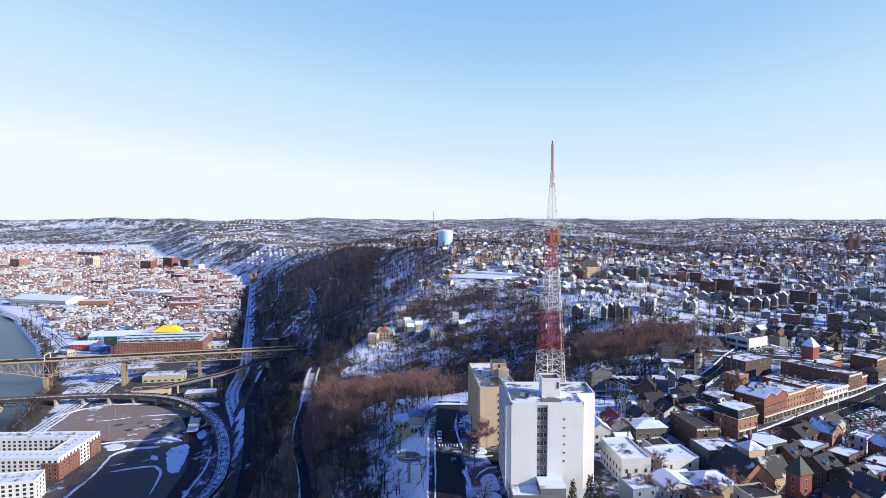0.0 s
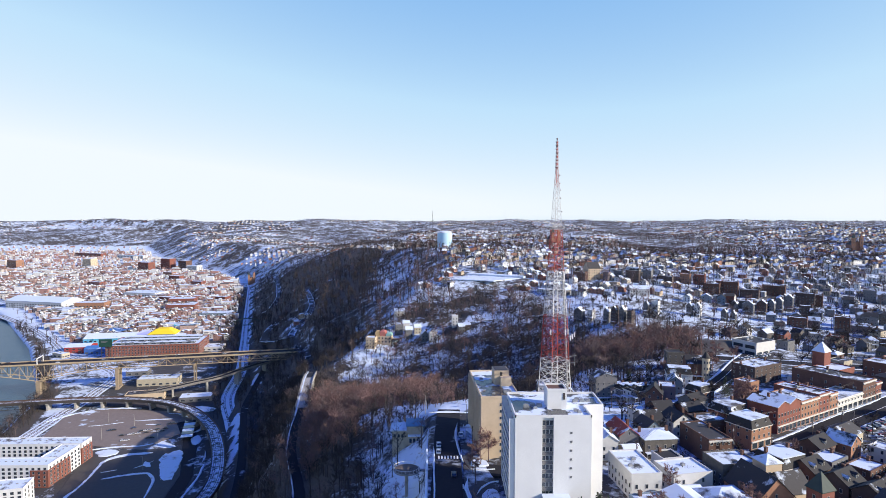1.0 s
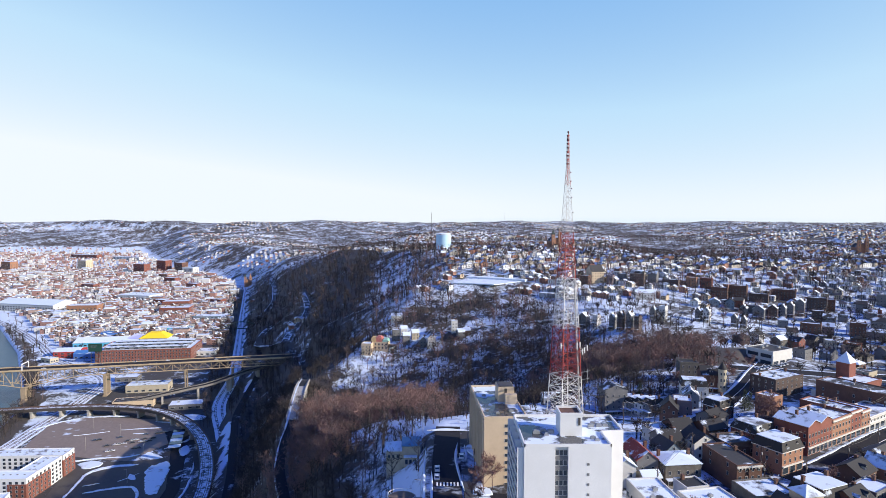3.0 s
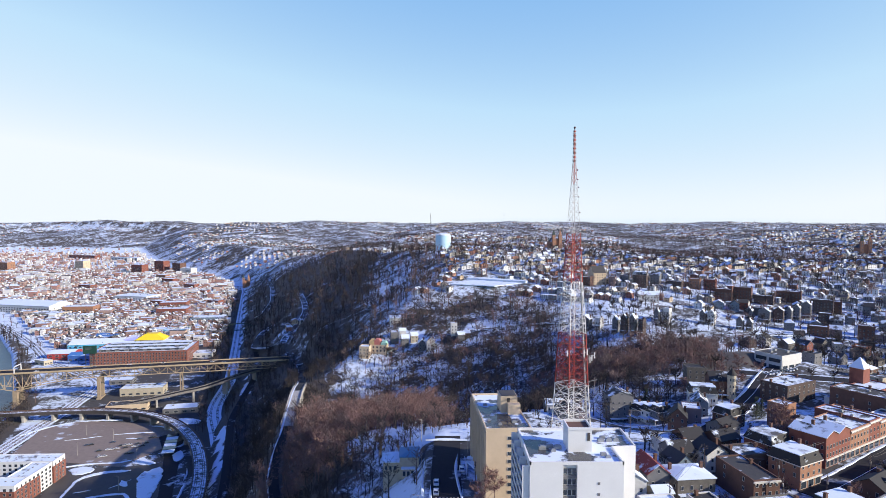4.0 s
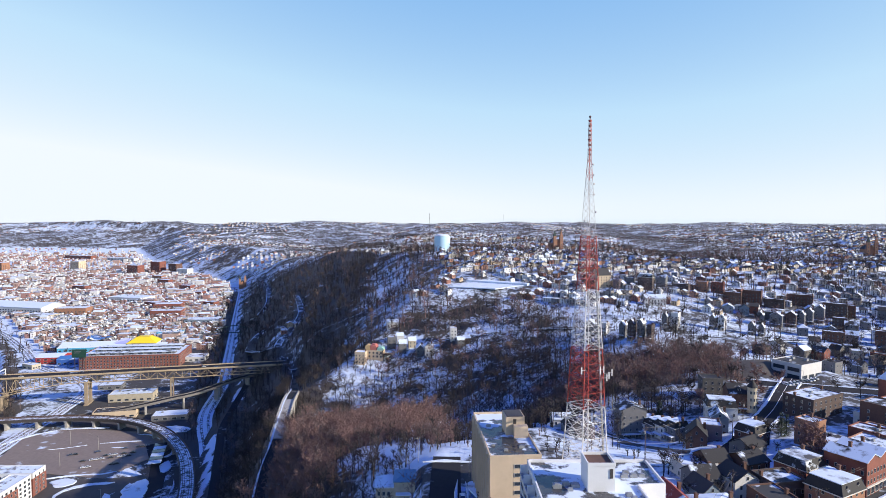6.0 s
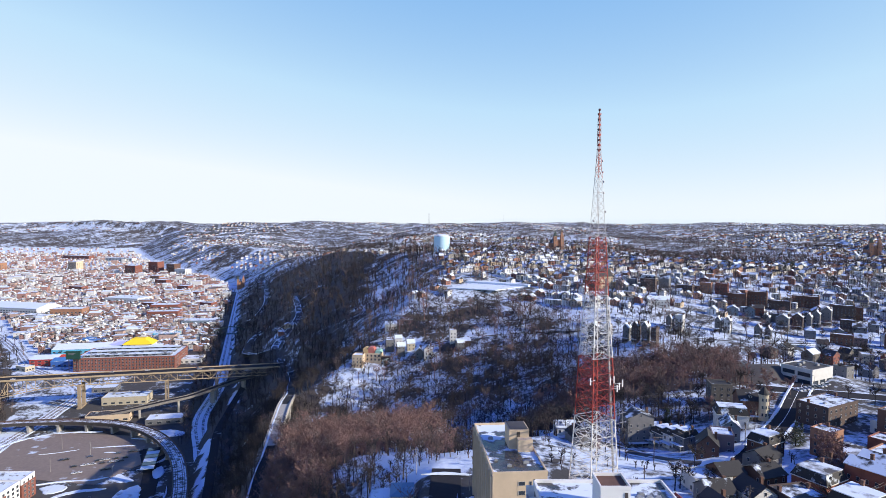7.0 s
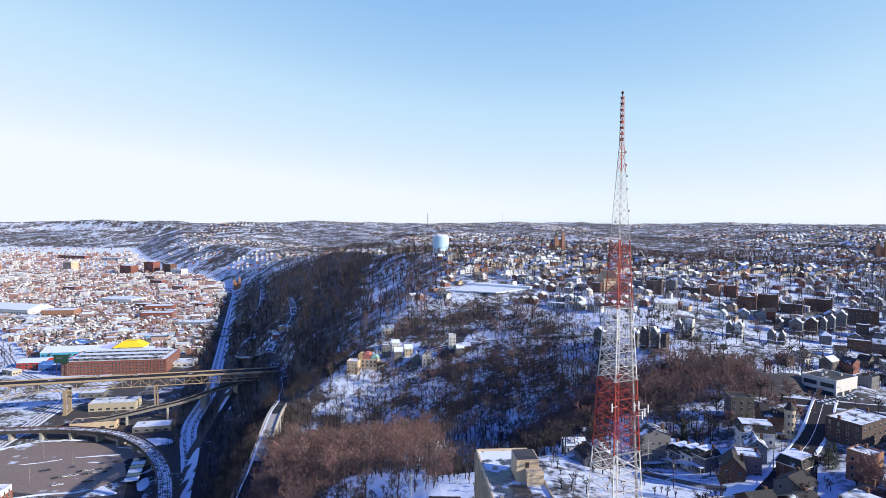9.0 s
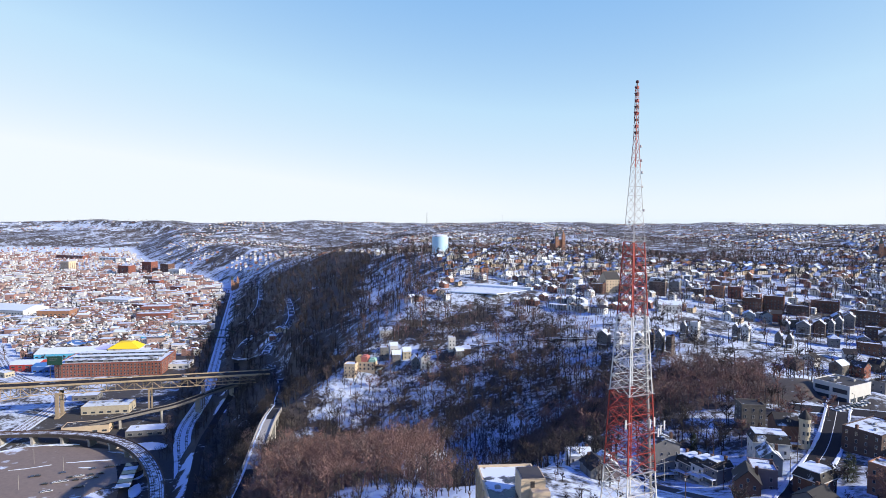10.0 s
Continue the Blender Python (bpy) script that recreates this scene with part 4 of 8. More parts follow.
def snow_drift(pts, w, z=FLAT, lift=0.45, seed=1, label="drift of ploughed snow on asphalt"):
    """A ragged ridge of snow along a bent line, tapering at both ends."""
    bm = ragged(smooth_line([(x, y, z) for x, y in pts], 2.2), w, lift, seed)
    return tagged(part("snow_drift", bm, DEEP_SNOW), label, "snow", kind="structure")


def snow_patch(pts, z=FLAT, lift=0.35, seed=1, label="patch of old snow with a ragged edge"):
    """A low ragged sheet of snow over an outline."""
    ring = smooth_line([(x, y, z) for x, y in (*pts, pts[0])], 1.8)[:-1]
    r, c, q, bm = random.Random(seed), sum(ring, Vector()) / len(ring), 0.0, bmesh.new()
    lo, hi = [], []
    for p in ring:
        q = 0.7 * q + r.uniform(-0.09, 0.09)
        lo.append(bm.verts.new(c + (p - c) * (1.0 + q) + Vector((0, 0, 0.05))))
        hi.append(bm.verts.new(c + (p - c) * (0.9 + q) + Vector((0, 0, 0.25 + lift))))
    top = bm.verts.new(c + Vector((0, 0, 0.3 + lift)))
    for i in range(len(ring)):
        j = (i + 1) % len(ring)
        bm.faces.new((lo[i], lo[j], hi[j], hi[i]))
        bm.faces.new((hi[i], hi[j], top))
    bmesh.ops.recalc_face_normals(bm, faces=bm.faces)
    return tagged(part("snow_patch", bm, DEEP_SNOW), label, "snow", kind="structure")


lot("parking_lot", [(-366, 540), (-262, 522), (-232, 590), (-268, 622), (-356, 632), (-384, 612)], LOT_BROWN, "old brown asphalt parking lot with lines of snow")
lot("dark_lot", [(-300, 380), (-196, 380), (-206, 470), (-228, 530), (-262, 521), (-310, 520), (-300, 498), (-282, 440)], LOT_SHADED, "asphalt lot below the apartment blocks, colour darkened for shade", 0.24)
lot("bus_road", [(-196, 400), (-184, 400), (-196, 470), (-222, 545), (-250, 596), (-262, 590), (-236, 545), (-206, 470)], TAR, "dark service road beside the viaduct", 0.34)
for i, (w, pts) in enumerate([
        (2.2, [(-392, 590), (-378, 615), (-363, 628), (-340, 633), (-318, 634)]), (0.9, [(-342, 579), (-327, 584), (-314, 590)]), (0.9, [(-305, 594), (-288, 597), (-270, 600)]), (1.0, [(-289, 584), (-278, 584)]),
        (1.6, [(-310, 520), (-296, 526), (-281, 529), (-269, 530), (-258, 535)]), (2.8, [(-249, 515), (-260, 512), (-270, 509), (-280, 499), (-279, 486), (-276, 471), (-274, 454), (-272, 425), (-270, 395)]),
        (1.0, [(-271, 475), (-261, 480)]), (1.5, [(-264, 463), (-252, 469), (-239, 473), (-232, 473), (-224, 462), (-219, 446), (-214, 425)]), (1.2, [(-249, 483), (-244, 490), (-240, 498)]),
        (1.3, [(-196, 492), (-193, 478), (-191, 466), (-189, 440), (-187, 415)]), (1.6, [(-243, 548), (-236, 560), (-231, 572), (-238, 592)]), (1.2, [(-206, 520), (-201, 508), (-199, 496)]),
        (1.8, [(-256, 604), (-268, 614), (-284, 618)])]):
    snow_drift(pts, w, FLAT, 0.4, 20 + i)
snow_patch([(-237, 500), (-234, 514), (-224, 518), (-216, 496), (-213, 479), (-211, 463), (-216, 458), (-226, 478)], FLAT, 0.5, 5, "snow-covered traffic island with a bare tree")
snow_patch([(-299, 515), (-292, 522), (-281, 519), (-279, 511), (-288, 506)], FLAT, 0.4, 6, "snow-filled turning circle")
snow_patch([(-256, 530), (-254, 542), (-247, 538), (-236, 530), (-244, 525)], FLAT, 0.4, 7)
snow_patch([(-230, 546), (-227, 557), (-217, 540), (-221, 531)], FLAT, 0.4, 8)
snow_patch([(-247, 497), (-241, 494), (-237, 486), (-244, 488)], FLAT, 0.3, 9)
snow_patch([(-276, 630), (-260, 640), (-240, 634), (-246, 622), (-262, 622)], FLAT, 0.3, 10, "snowy yard beside the depot")


# snowy playing field on its terrace, and the forecourt by the crest street
lot("playing_field", [(12, 704), (58, 686), (92, 716), (40, 752)], DEEP_SNOW, "snow-covered playing field on a terrace", 0.5, -0.6)
lot("field_terrace", [(30, 752), (40, 748), (96, 716), (100, 722), (40, 768)], DEEP_SNOW, "snowy terrace above the playing field", 2.4, -0.6)
lot("side_street", [(7.4, 214), (42, 208), (42, 215.5), (7.4, 224)], TAR, "short asphalt side street between the apartment blocks", 0.2, -15.2)
for y0, n, x0 in ((226.5, 8, -1.6), (203, 8, -1.4)):
    for k in range(n):
        lot("crossing_stripe", [(x0 + k * 1.15, y0), (x0 + k * 1.15 + 0.55, y0), (x0 + k * 1.15 + 0.55, y0 + 2.8), (x0 + k * 1.15, y0 + 2.8)], WHITE_PAINT, "worn white crossing stripe on the road", 0.27, -15.25)
lot("forecourt", [(7.5, 182), (18.6, 182), (18.4, 206), (12, 236), (12.4, 241), (7.5, 240)], TAR_SNOWY, "forecourt with drifts of snow by the apartment block", 0.35, -15.3)
for i, (w, pts) in enumerate([
        (0.55, [(6.4, 264), (5.6, 252), (6.2, 240), (7.2, 228), (7.8, 222)]), (0.5, [(9.0, 262), (9.4, 254), (9.0, 246)]), (0.5, [(-3.4, 238), (-3.2, 224), (-2.8, 210), (-2.6, 196), (-2.4, 178)]), (0.45, [(-5.9, 258), (-5.9, 240), (-5.6, 222), (-5.4, 205), (-5.2, 186), (-5.2, 172)]),
        (0.8, [(8.6, 210), (8.2, 203), (8.8, 197), (9.6, 190)]), (0.6, [(11.0, 198), (13.0, 203), (16.0, 206.5), (19.0, 207.5)]), (0.5, [(10.0, 216.6), (14.0, 217), (18.6, 217.4)]), (0.9, [(-6, 281), (2, 282), (10, 281), (20, 279)])]):
    snow_drift(pts, w, -15.2 if pts[0][1] < 270 else -16.2, 0.3, 60 + i, "strip of shovelled snow along the kerb")
for i, pts in enumerate([[(10.6, 224), (13, 226), (16, 224), (16.6, 220), (12, 219.6), (10.2, 221)], [(12.2, 190), (13.0, 198), (16.5, 202), (18.6, 199), (18.4, 190)], [(10.4, 184), (11.5, 188), (17, 188), (18.4, 184)], [(9.6, 256), (10, 262), (12.6, 261), (12.4, 250)]]):
    snow_patch(pts, -15.0, 0.2, 70 + i, "snow-covered planting bed in the forecourt")


# ---- building kit ----
WALL = {
    "brick_red": plain("brick_red", (0.22, 0.078, 0.056), 0.9, var=0.3, scale=0.4, fine=9),
    "brick_orange": plain("brick_orange", (0.31, 0.16, 0.10), 0.9, var=0.25, scale=0.4, fine=9),
    "brick_brown": plain("brick_brown", (0.13, 0.068, 0.05), 0.9, var=0.3, scale=0.4, fine=9),
    "brick_dark": plain("brick_dark", (0.085, 0.06, 0.054), 0.9, var=0.3, scale=0.4, fine=9),
    "brick_tan": plain("brick_tan", (0.56, 0.44, 0.31), 0.9, var=0.15, scale=0.3, fine=9),
    "siding_white": plain("siding_white", (0.55, 0.545, 0.53), 0.8, var=0.12, scale=0.5),
    "siding_grey": plain("siding_grey", (0.15, 0.15, 0.157), 0.85, var=0.2, scale=0.5),
    "siding_cream": plain("siding_cream", (0.44, 0.385, 0.29), 0.85, var=0.2, scale=0.5),
    "siding_blue": plain("siding_blue", (0.17, 0.22, 0.27), 0.85, var=0.2, scale=0.5),
    "siding_lilac": plain("siding_lilac", (0.18, 0.14, 0.15), 0.85, var=0.15, scale=0.5),
    "stone": plain("rubble_stone", (0.13, 0.118, 0.105), 0.95, var=0.35, scale=0.7, fine=4),
    "stucco": plain("white_stucco", (0.66, 0.655, 0.645), 0.9, var=0.08, scale=0.15, fine=3, dent=0.05),
}
ROOF = {
    "snow": snowed("snowed_in_roof", (0.08, 0.075, 0.075), 0.30, 0.42, 0.12, "object", 0.08),
    "patchy": snowed("patchy_snow_roof", (0.04, 0.038, 0.038), 0.47, 0.56, 0.16, "object", 0.14),
    "dark": snowed("dark_shingle_roof", (0.022, 0.021, 0.022), 0.60, 0.70, 0.2, "object", 0.1),
    "grey": snowed("grey_shingle_roof", (0.05, 0.047, 0.046), 0.60, 0.72, 0.2, "object", 0.1),
    "red": snowed("red_tile_roof", (0.22, 0.035, 0.025), 0.56, 0.66, 0.2, "object", 0.1),
    "green": plain("green_copper_roof", (0.022, 0.042, 0.037), 0.7),
}
TRIM = plain("cream_trim", (0.62, 0.59, 0.53), 0.7, var=0.12)
FRAME_WHITE = plain("pale_window_frame", (0.40, 0.39, 0.37), 0.6, var=0.3, scale=0.05)
GLASS, nt, b = nodes_of("dark_window_glass", 0.08)
b.inputs["Base Color"].default_value = (0.035, 0.045, 0.06, 1)
b.inputs["Specular IOR Level"].default_value = 0.7
DOOR_DARK = plain("dark_door", (0.07, 0.04, 0.03), 0.6)


def window_mesh(cross):
    """A framed window of one metre each way, facing -y; scaled in place."""
    bm = bmesh.new()
    k = 0.07 if cross else 0.045
    outer = [(-0.5, 0), (0.5, 0), (0.5, 1), (-0.5, 1)]
    inner = [(-0.5 + k, k), (0.5 - k, k), (0.5 - k, 1 - k), (-0.5 + k, 1 - k)]
    back, front, rim, pane = [[bm.verts.new((x, y, z)) for x, z in ring] for ring, y in ((outer, 0.02), (outer, -0.08), (inner, -0.08), (inner, -0.03))]
    for i in range(4):
        j = (i + 1) % 4
        for a, b in ((back, front), (front, rim), (rim, pane)):
            bm.faces.new((a[i], a[j], b[j], b[i]))
    bm.faces.new(pane).material_index = 1
    bmesh.ops.recalc_face_normals(bm, faces=bm.faces)
    me = bpy.data.meshes.new("window")
    bm.to_mesh(me)
    bm.free()
    for m in (FRAME_WHITE, GLASS):
        me.materials.append(m)
    return me


WINDOW, BAND = window_mesh(True), window_mesh(False)


def add_window(parent, x, y, z, w, h, face, mesh=None):
    """A window on the wall that faces front (0), right (90), back (180) or left (270 degrees)."""
    ob = new("window", mesh or WINDOW)
    ob.parent = parent
    ob.matrix_basis = pose(x, y, z, 0, 0, face) @ Matrix.Diagonal((w, 1, h, 1))
    return ob


def wall_windows(parent, w, d, floors, cols, side, z0=0.9, step=2.9, ww=0.9, wh=1.45):
    m = parent.matrix_basis
    away = m.to_3x3().inverted() @ (Vector((0, 60, 0)) - m.translation)
    left, right = away.x < -w / 2, away.x > w / 2
    for f in range(floors):
        z = z0 + f * step
        for c in range(cols):
            add_window(parent, (c + 0.5) / cols * w - w / 2, -d / 2 - 0.02, z, ww, wh, 0)
        for c in range(side):
            y = (c + 0.5) / side * d - d / 2
            if left:
                add_window(parent, -w / 2 - 0.02, y, z, ww, wh, 270)
            if right:
                add_window(parent, w / 2 + 0.02, y, z, ww, wh, 90)


def roof_part(t, kind, w, d, h, rise, mat, ridge="x", over=0.35):
    bm = bmesh.new()
    W, D = w / 2 + over, d / 2 + over
    if ridge == "y":
        W, D = D, W
    th = 0.22
    if kind == "gable":
        dz = rise * over / (D - over)
        prof = [(-D, h - dz), (0, h + rise), (D, h - dz), (D, h - dz + th), (0, h + rise + th), (-D, h - dz + th)]
        a, b = [bm.verts.new((-W, y, z)) for y, z in prof], [bm.verts.new((W, y, z)) for y, z in prof]
        for i in range(6):
            j = (i + 1) % 6
            bm.faces.new((a[i], a[j], b[j], b[i]))
        for q in ((0, 1, 4, 5), (1, 2, 3, 4)):
            bm.faces.new([a[i] for i in q])
            bm.faces.new([b[i] for i in q[::-1]])
    elif kind == "hip":
        k = max(W - D, 0.0)
        lo, mid = [(-W, -D), (W, -D), (W, D), (-W, D)], None
        v0 = [bm.verts.new((x, y, h)) for x, y in lo]
        v1 = [bm.verts.new((x, y, h + th)) for x, y in lo]
        r0, r1 = bm.verts.new((-k, 0, h + rise)), bm.verts.new((k + 0.02, 0, h + rise))
        bm.faces.new(v0[::-1])
        for i in range(4):
            bm.faces.new((v0[i], v0[(i + 1) % 4], v1[(i + 1) % 4], v1[i]))
        bm.faces.new((v1[0], v1[1], r1, r0))
        bm.faces.new((v1[2], v1[3], r0, r1))
        bm.faces.new((v1[1], v1[2], r1))
        bm.faces.new((v1[3], v1[0], r0))
    if ridge == "y":
        bm.transform(pose(0, 0, 0, 0, 0, 90))
    bmesh.ops.recalc_face_normals(bm, faces=bm.faces)
    return part("roof", bm, mat, t)


def wall_part(t, w, d, h, mat, rise=0, ridge="x", base=-4.0, name="wall"):
    """Outer walls down to the footing, with gables where rise is given."""
    bm = bmesh.new()
    if not rise:
        box(bm, -w / 2, w / 2, -d / 2, d / 2, base, h)
    else:
        W, D = (w / 2, d / 2) if ridge == "x" else (d / 2, w / 2)
        prof = [(-D, base), (D, base), (D, h), (0, h + rise - 0.02), (-D, h)]
        a, b = [bm.verts.new((-W, y, z)) for y, z in prof], [bm.verts.new((W, y, z)) for y, z in prof]
        bm.faces.new(a[::-1])
        bm.faces.new(b)
        for i in range(5):
            j = (i + 1) % 5
            bm.faces.new((a[i], a[j], b[j], b[i]))
        if ridge == "y":
            bm.transform(pose(0, 0, 0, 0, 0, 90))
        bmesh.ops.recalc_face_normals(bm, faces=bm.faces)
    return part(name, bm, mat, t)


def flat_top(t, w, d, h, wallmat, roofmat, lip=0.55, thick=0.3):
    bm = bmesh.new()
    for x0, x1, y0, y1 in ((-w / 2 - 0.06, w / 2 + 0.06, -d / 2 - 0.06, -d / 2 + thick), (-w / 2 - 0.06, w / 2 + 0.06, d / 2 - thick, d / 2 + 0.06), (-w / 2 - 0.06, -w / 2 + thick, -d / 2 + thick, d / 2 - thick), (w / 2 - thick, w / 2 + 0.06, -d / 2 + thick, d / 2 - thick)):
        box(bm, x0, x1, y0, y1, h - 0.15, h + lip)
    part("parapet", bm, wallmat, t)
    bm = bmesh.new()
    box(bm, -w / 2 + thick, w / 2 - thick, -d / 2 + thick, d / 2 - thick, h, h + 0.12)
    return part("roof", bm, roofmat, t, "flat roof under patchy snow")


def chimney_part(t, x, y, z, mat, h=1.8, s=0.45):
    bm = bmesh.new()
    box(bm, x - s, x + s, y - s, y + s, z - 1.5, z + h)
    box(bm, x - s - 0.1, x + s + 0.1, y - s - 0.1, y + s + 0.1, z + h - 0.3, z + h - 0.1)
    part("chimney", bm, mat, t, "brick chimney")


def roof_unit(t, x, y, z, s=1.0):
    bm = bmesh.new()
    box(bm, x - s, x + s, y - s * 0.7, y + s * 0.7, z, z + s * 0.9)
    box(bm, x - s * 0.6, x + s * 0.6, y - s * 0.5, y + s * 0.5, z + s * 0.9, z + s * 1.1)
    part("roof_unit", bm, MATS["unit_metal"] if "unit_metal" in MATS else plain("unit_metal", (0.32, 0.33, 0.34), 0.5, 0.3), t, "metal ventilation unit")


def house(x, y, rot, w, d, h, kind="gable", wall="brick_red", top="patchy", rise=2.6, ridge="x", floors=2, cols=3, side=2, chimney=1, porch=False, dormers=0, cornice=False, shop=False, units=0, label="", category="house", name="house", z=None, group=""):
    """A house whose front faces -y before it is turned by rot."""
    z = min(gz(x, y), gz(x + math.sin(radians(rot)) * d / 2, y - math.cos(radians(rot)) * d / 2) + 0.6) if z is None else z
    t = thing(name, pose(x, y, z, 0, 0, rot), label, category, group)
    wm, rm = WALL[wall], ROOF[top]
    if kind == "gable":
        wall_part(t, w, d, h, wm, rise, ridge)
        roof_part(t, "gable", w, d, h, rise, rm, ridge)
        if ridge == "y" and rise > 2.2:
            add_window(t, 0, -d / 2 - 0.02, h + 0.2, 0.8, 1.2, 0)
        top_z = h + rise * 0.5
    elif kind == "hip":
        wall_part(t, w, d, h, wm)
        roof_part(t, "hip", w, d, h, rise, rm, ridge)
        top_z = h + rise * 0.5
    elif kind == "mansard":
        wall_part(t, w, d, h, wm)
        bm = bmesh.new()
        o, i = 0.3, 0.9
        lo = [bm.verts.new((sx * (w / 2 + o), sy * (d / 2 + o), h)) for sx, sy in ((-1, -1), (1, -1), (1, 1), (-1, 1))]
        hi = [bm.verts.new((sx * (w / 2 - i), sy * (d / 2 - i), h + rise)) for sx, sy in ((-1, -1), (1, -1), (1, 1), (-1, 1))]
        bm.faces.new(lo[::-1])
        for k in range(4):
            bm.faces.new((lo[k], lo[(k + 1) % 4], hi[(k + 1) % 4], hi[k]))
        bm.faces.new(hi)
        part("mansard_roof", bm, ROOF["dark"], t, "steep dark slate mansard")
        bm = bmesh.new()
        box(bm, -w / 2 + i - 0.15, w / 2 - i + 0.15, -d / 2 + i - 0.15, d / 2 - i + 0.15, h + rise, h + rise + 0.25)
        part("roof", bm, ROOF["snow"], t, "flat snowy top")
        bm = bmesh.new()
        box(bm, -w / 2 - 0.4, w / 2 + 0.4, -d / 2 - 0.4, d / 2 + 0.4, h - 0.3, h)
        part("eave", bm, TRIM, t)
        top_z = h + rise
    else:
        wall_part(t, w, d, h, wm)
        flat_top(t, w, d, h, wm, rm)
        top_z = h
    wall_windows(t, w, d, floors, cols, side, z0=4.1 if shop else 0.9)
    if shop:
        for c in range(max(2, cols // 2 + 1)):
            n = max(2, cols // 2 + 1)
            add_window(t, (c + 0.5) / n * w - w / 2, -d / 2 - 0.03, 0.5, w / n * 0.78, 2.4, 0, BAND)
        bm = bmesh.new()
        box(bm, -w / 2 + 0.1, w / 2 - 0.1, -d / 2 - 0.5, -d / 2, 3.1, 3.5)
        part("fascia", bm, TRIM, t, "pale shop fascia")
    else:
        bm = bmesh.new()
        box(bm, w * 0.28 - 0.5, w * 0.28 + 0.5, -d / 2 - 0.08, -d / 2, 0, 2.05)
        part("door", bm, DOOR_DARK, t)
    if cornice:
        bm = bmesh.new()
        box(bm, -w / 2 - 0.1, w / 2 + 0.1, -d / 2 - 0.45, -d / 2 - 0.06, h - 0.5, h + 0.1)
        for c in range(int(w / 1.2)):
            box(bm, -w / 2 + 0.4 + c * 1.2, -w / 2 + 0.65 + c * 1.2, -d / 2 - 0.4, -d / 2 - 0.06, h - 0.95, h - 0.5)
        part("cornice", bm, TRIM, t, "bracketed cornice")
    for c in range(chimney):
        chimney_part(t, w / 2 - 0.9 if c == 0 else -w / 2 + 0.9, d * 0.15, top_z, WALL["brick_brown"])
    for c in range(dormers):
        xx = (c + 0.5) / dormers * w - w / 2
        yy = -d / 2 + (0.3 if kind == "mansard" else d * 0.12)
        zz = h + (0.35 if kind == "mansard" else rise * 0.18)
        bm = bmesh.new()
        box(bm, xx - 0.65, xx + 0.65, yy, yy + 1.9, zz, zz + 1.45)
        v = [bm.verts.new(p) for p in ((xx - 0.85, yy - 0.15, zz + 1.4), (xx + 0.85, yy - 0.15, zz + 1.4), (xx, yy - 0.15, zz + 2.0), (xx - 0.85, yy + 2.2, zz + 1.4), (xx + 0.85, yy + 2.2, zz + 1.4), (xx, yy + 2.2, zz + 2.0))]
        for q in ((0, 1, 2), (5, 4, 3), (0, 2, 5, 3), (2, 1, 4, 5), (1, 0, 3, 4)):
            bm.faces.new([v[i] for i in q]).material_index = 1
        dm = part("dormer", bm, [FRAME_WHITE, rm], t, "white dormer with a small gable")
        add_window(dm, xx, yy - 0.02, zz + 0.2, 0.8, 1.1, 0)
    if porch:
        bm = bmesh.new()
        box(bm, -w / 2, w / 2, -d / 2 - 2.0, -d / 2 - 0.05, 2.6, 2.8)
        part("porch_roof", bm, ROOF["snow"], t, "snowy porch roof")
        for c in range(3):
            bm = bmesh.new()
            bar(bm, (-w / 2 + 0.2 + c * (w - 0.4) / 2, -d / 2 - 1.85, -2.0), (-w / 2 + 0.2 + c * (w - 0.4) / 2, -d / 2 - 1.85, 2.6), 0.11)
            part("porch_post", bm, FRAME_WHITE, t)
        bm = bmesh.new()
        box(bm, -w / 2, w / 2, -d / 2 - 2.0, -d / 2 - 0.05, -3.0, 0.1)
        part("porch_floor", bm, CONCRETE, t)
    for c in range(units):
        roof_unit(t, -w * 0.25 + c * w * 0.3, d * (0.1 if c % 2 else -0.15), h + 0.12, 0.7)
    return t


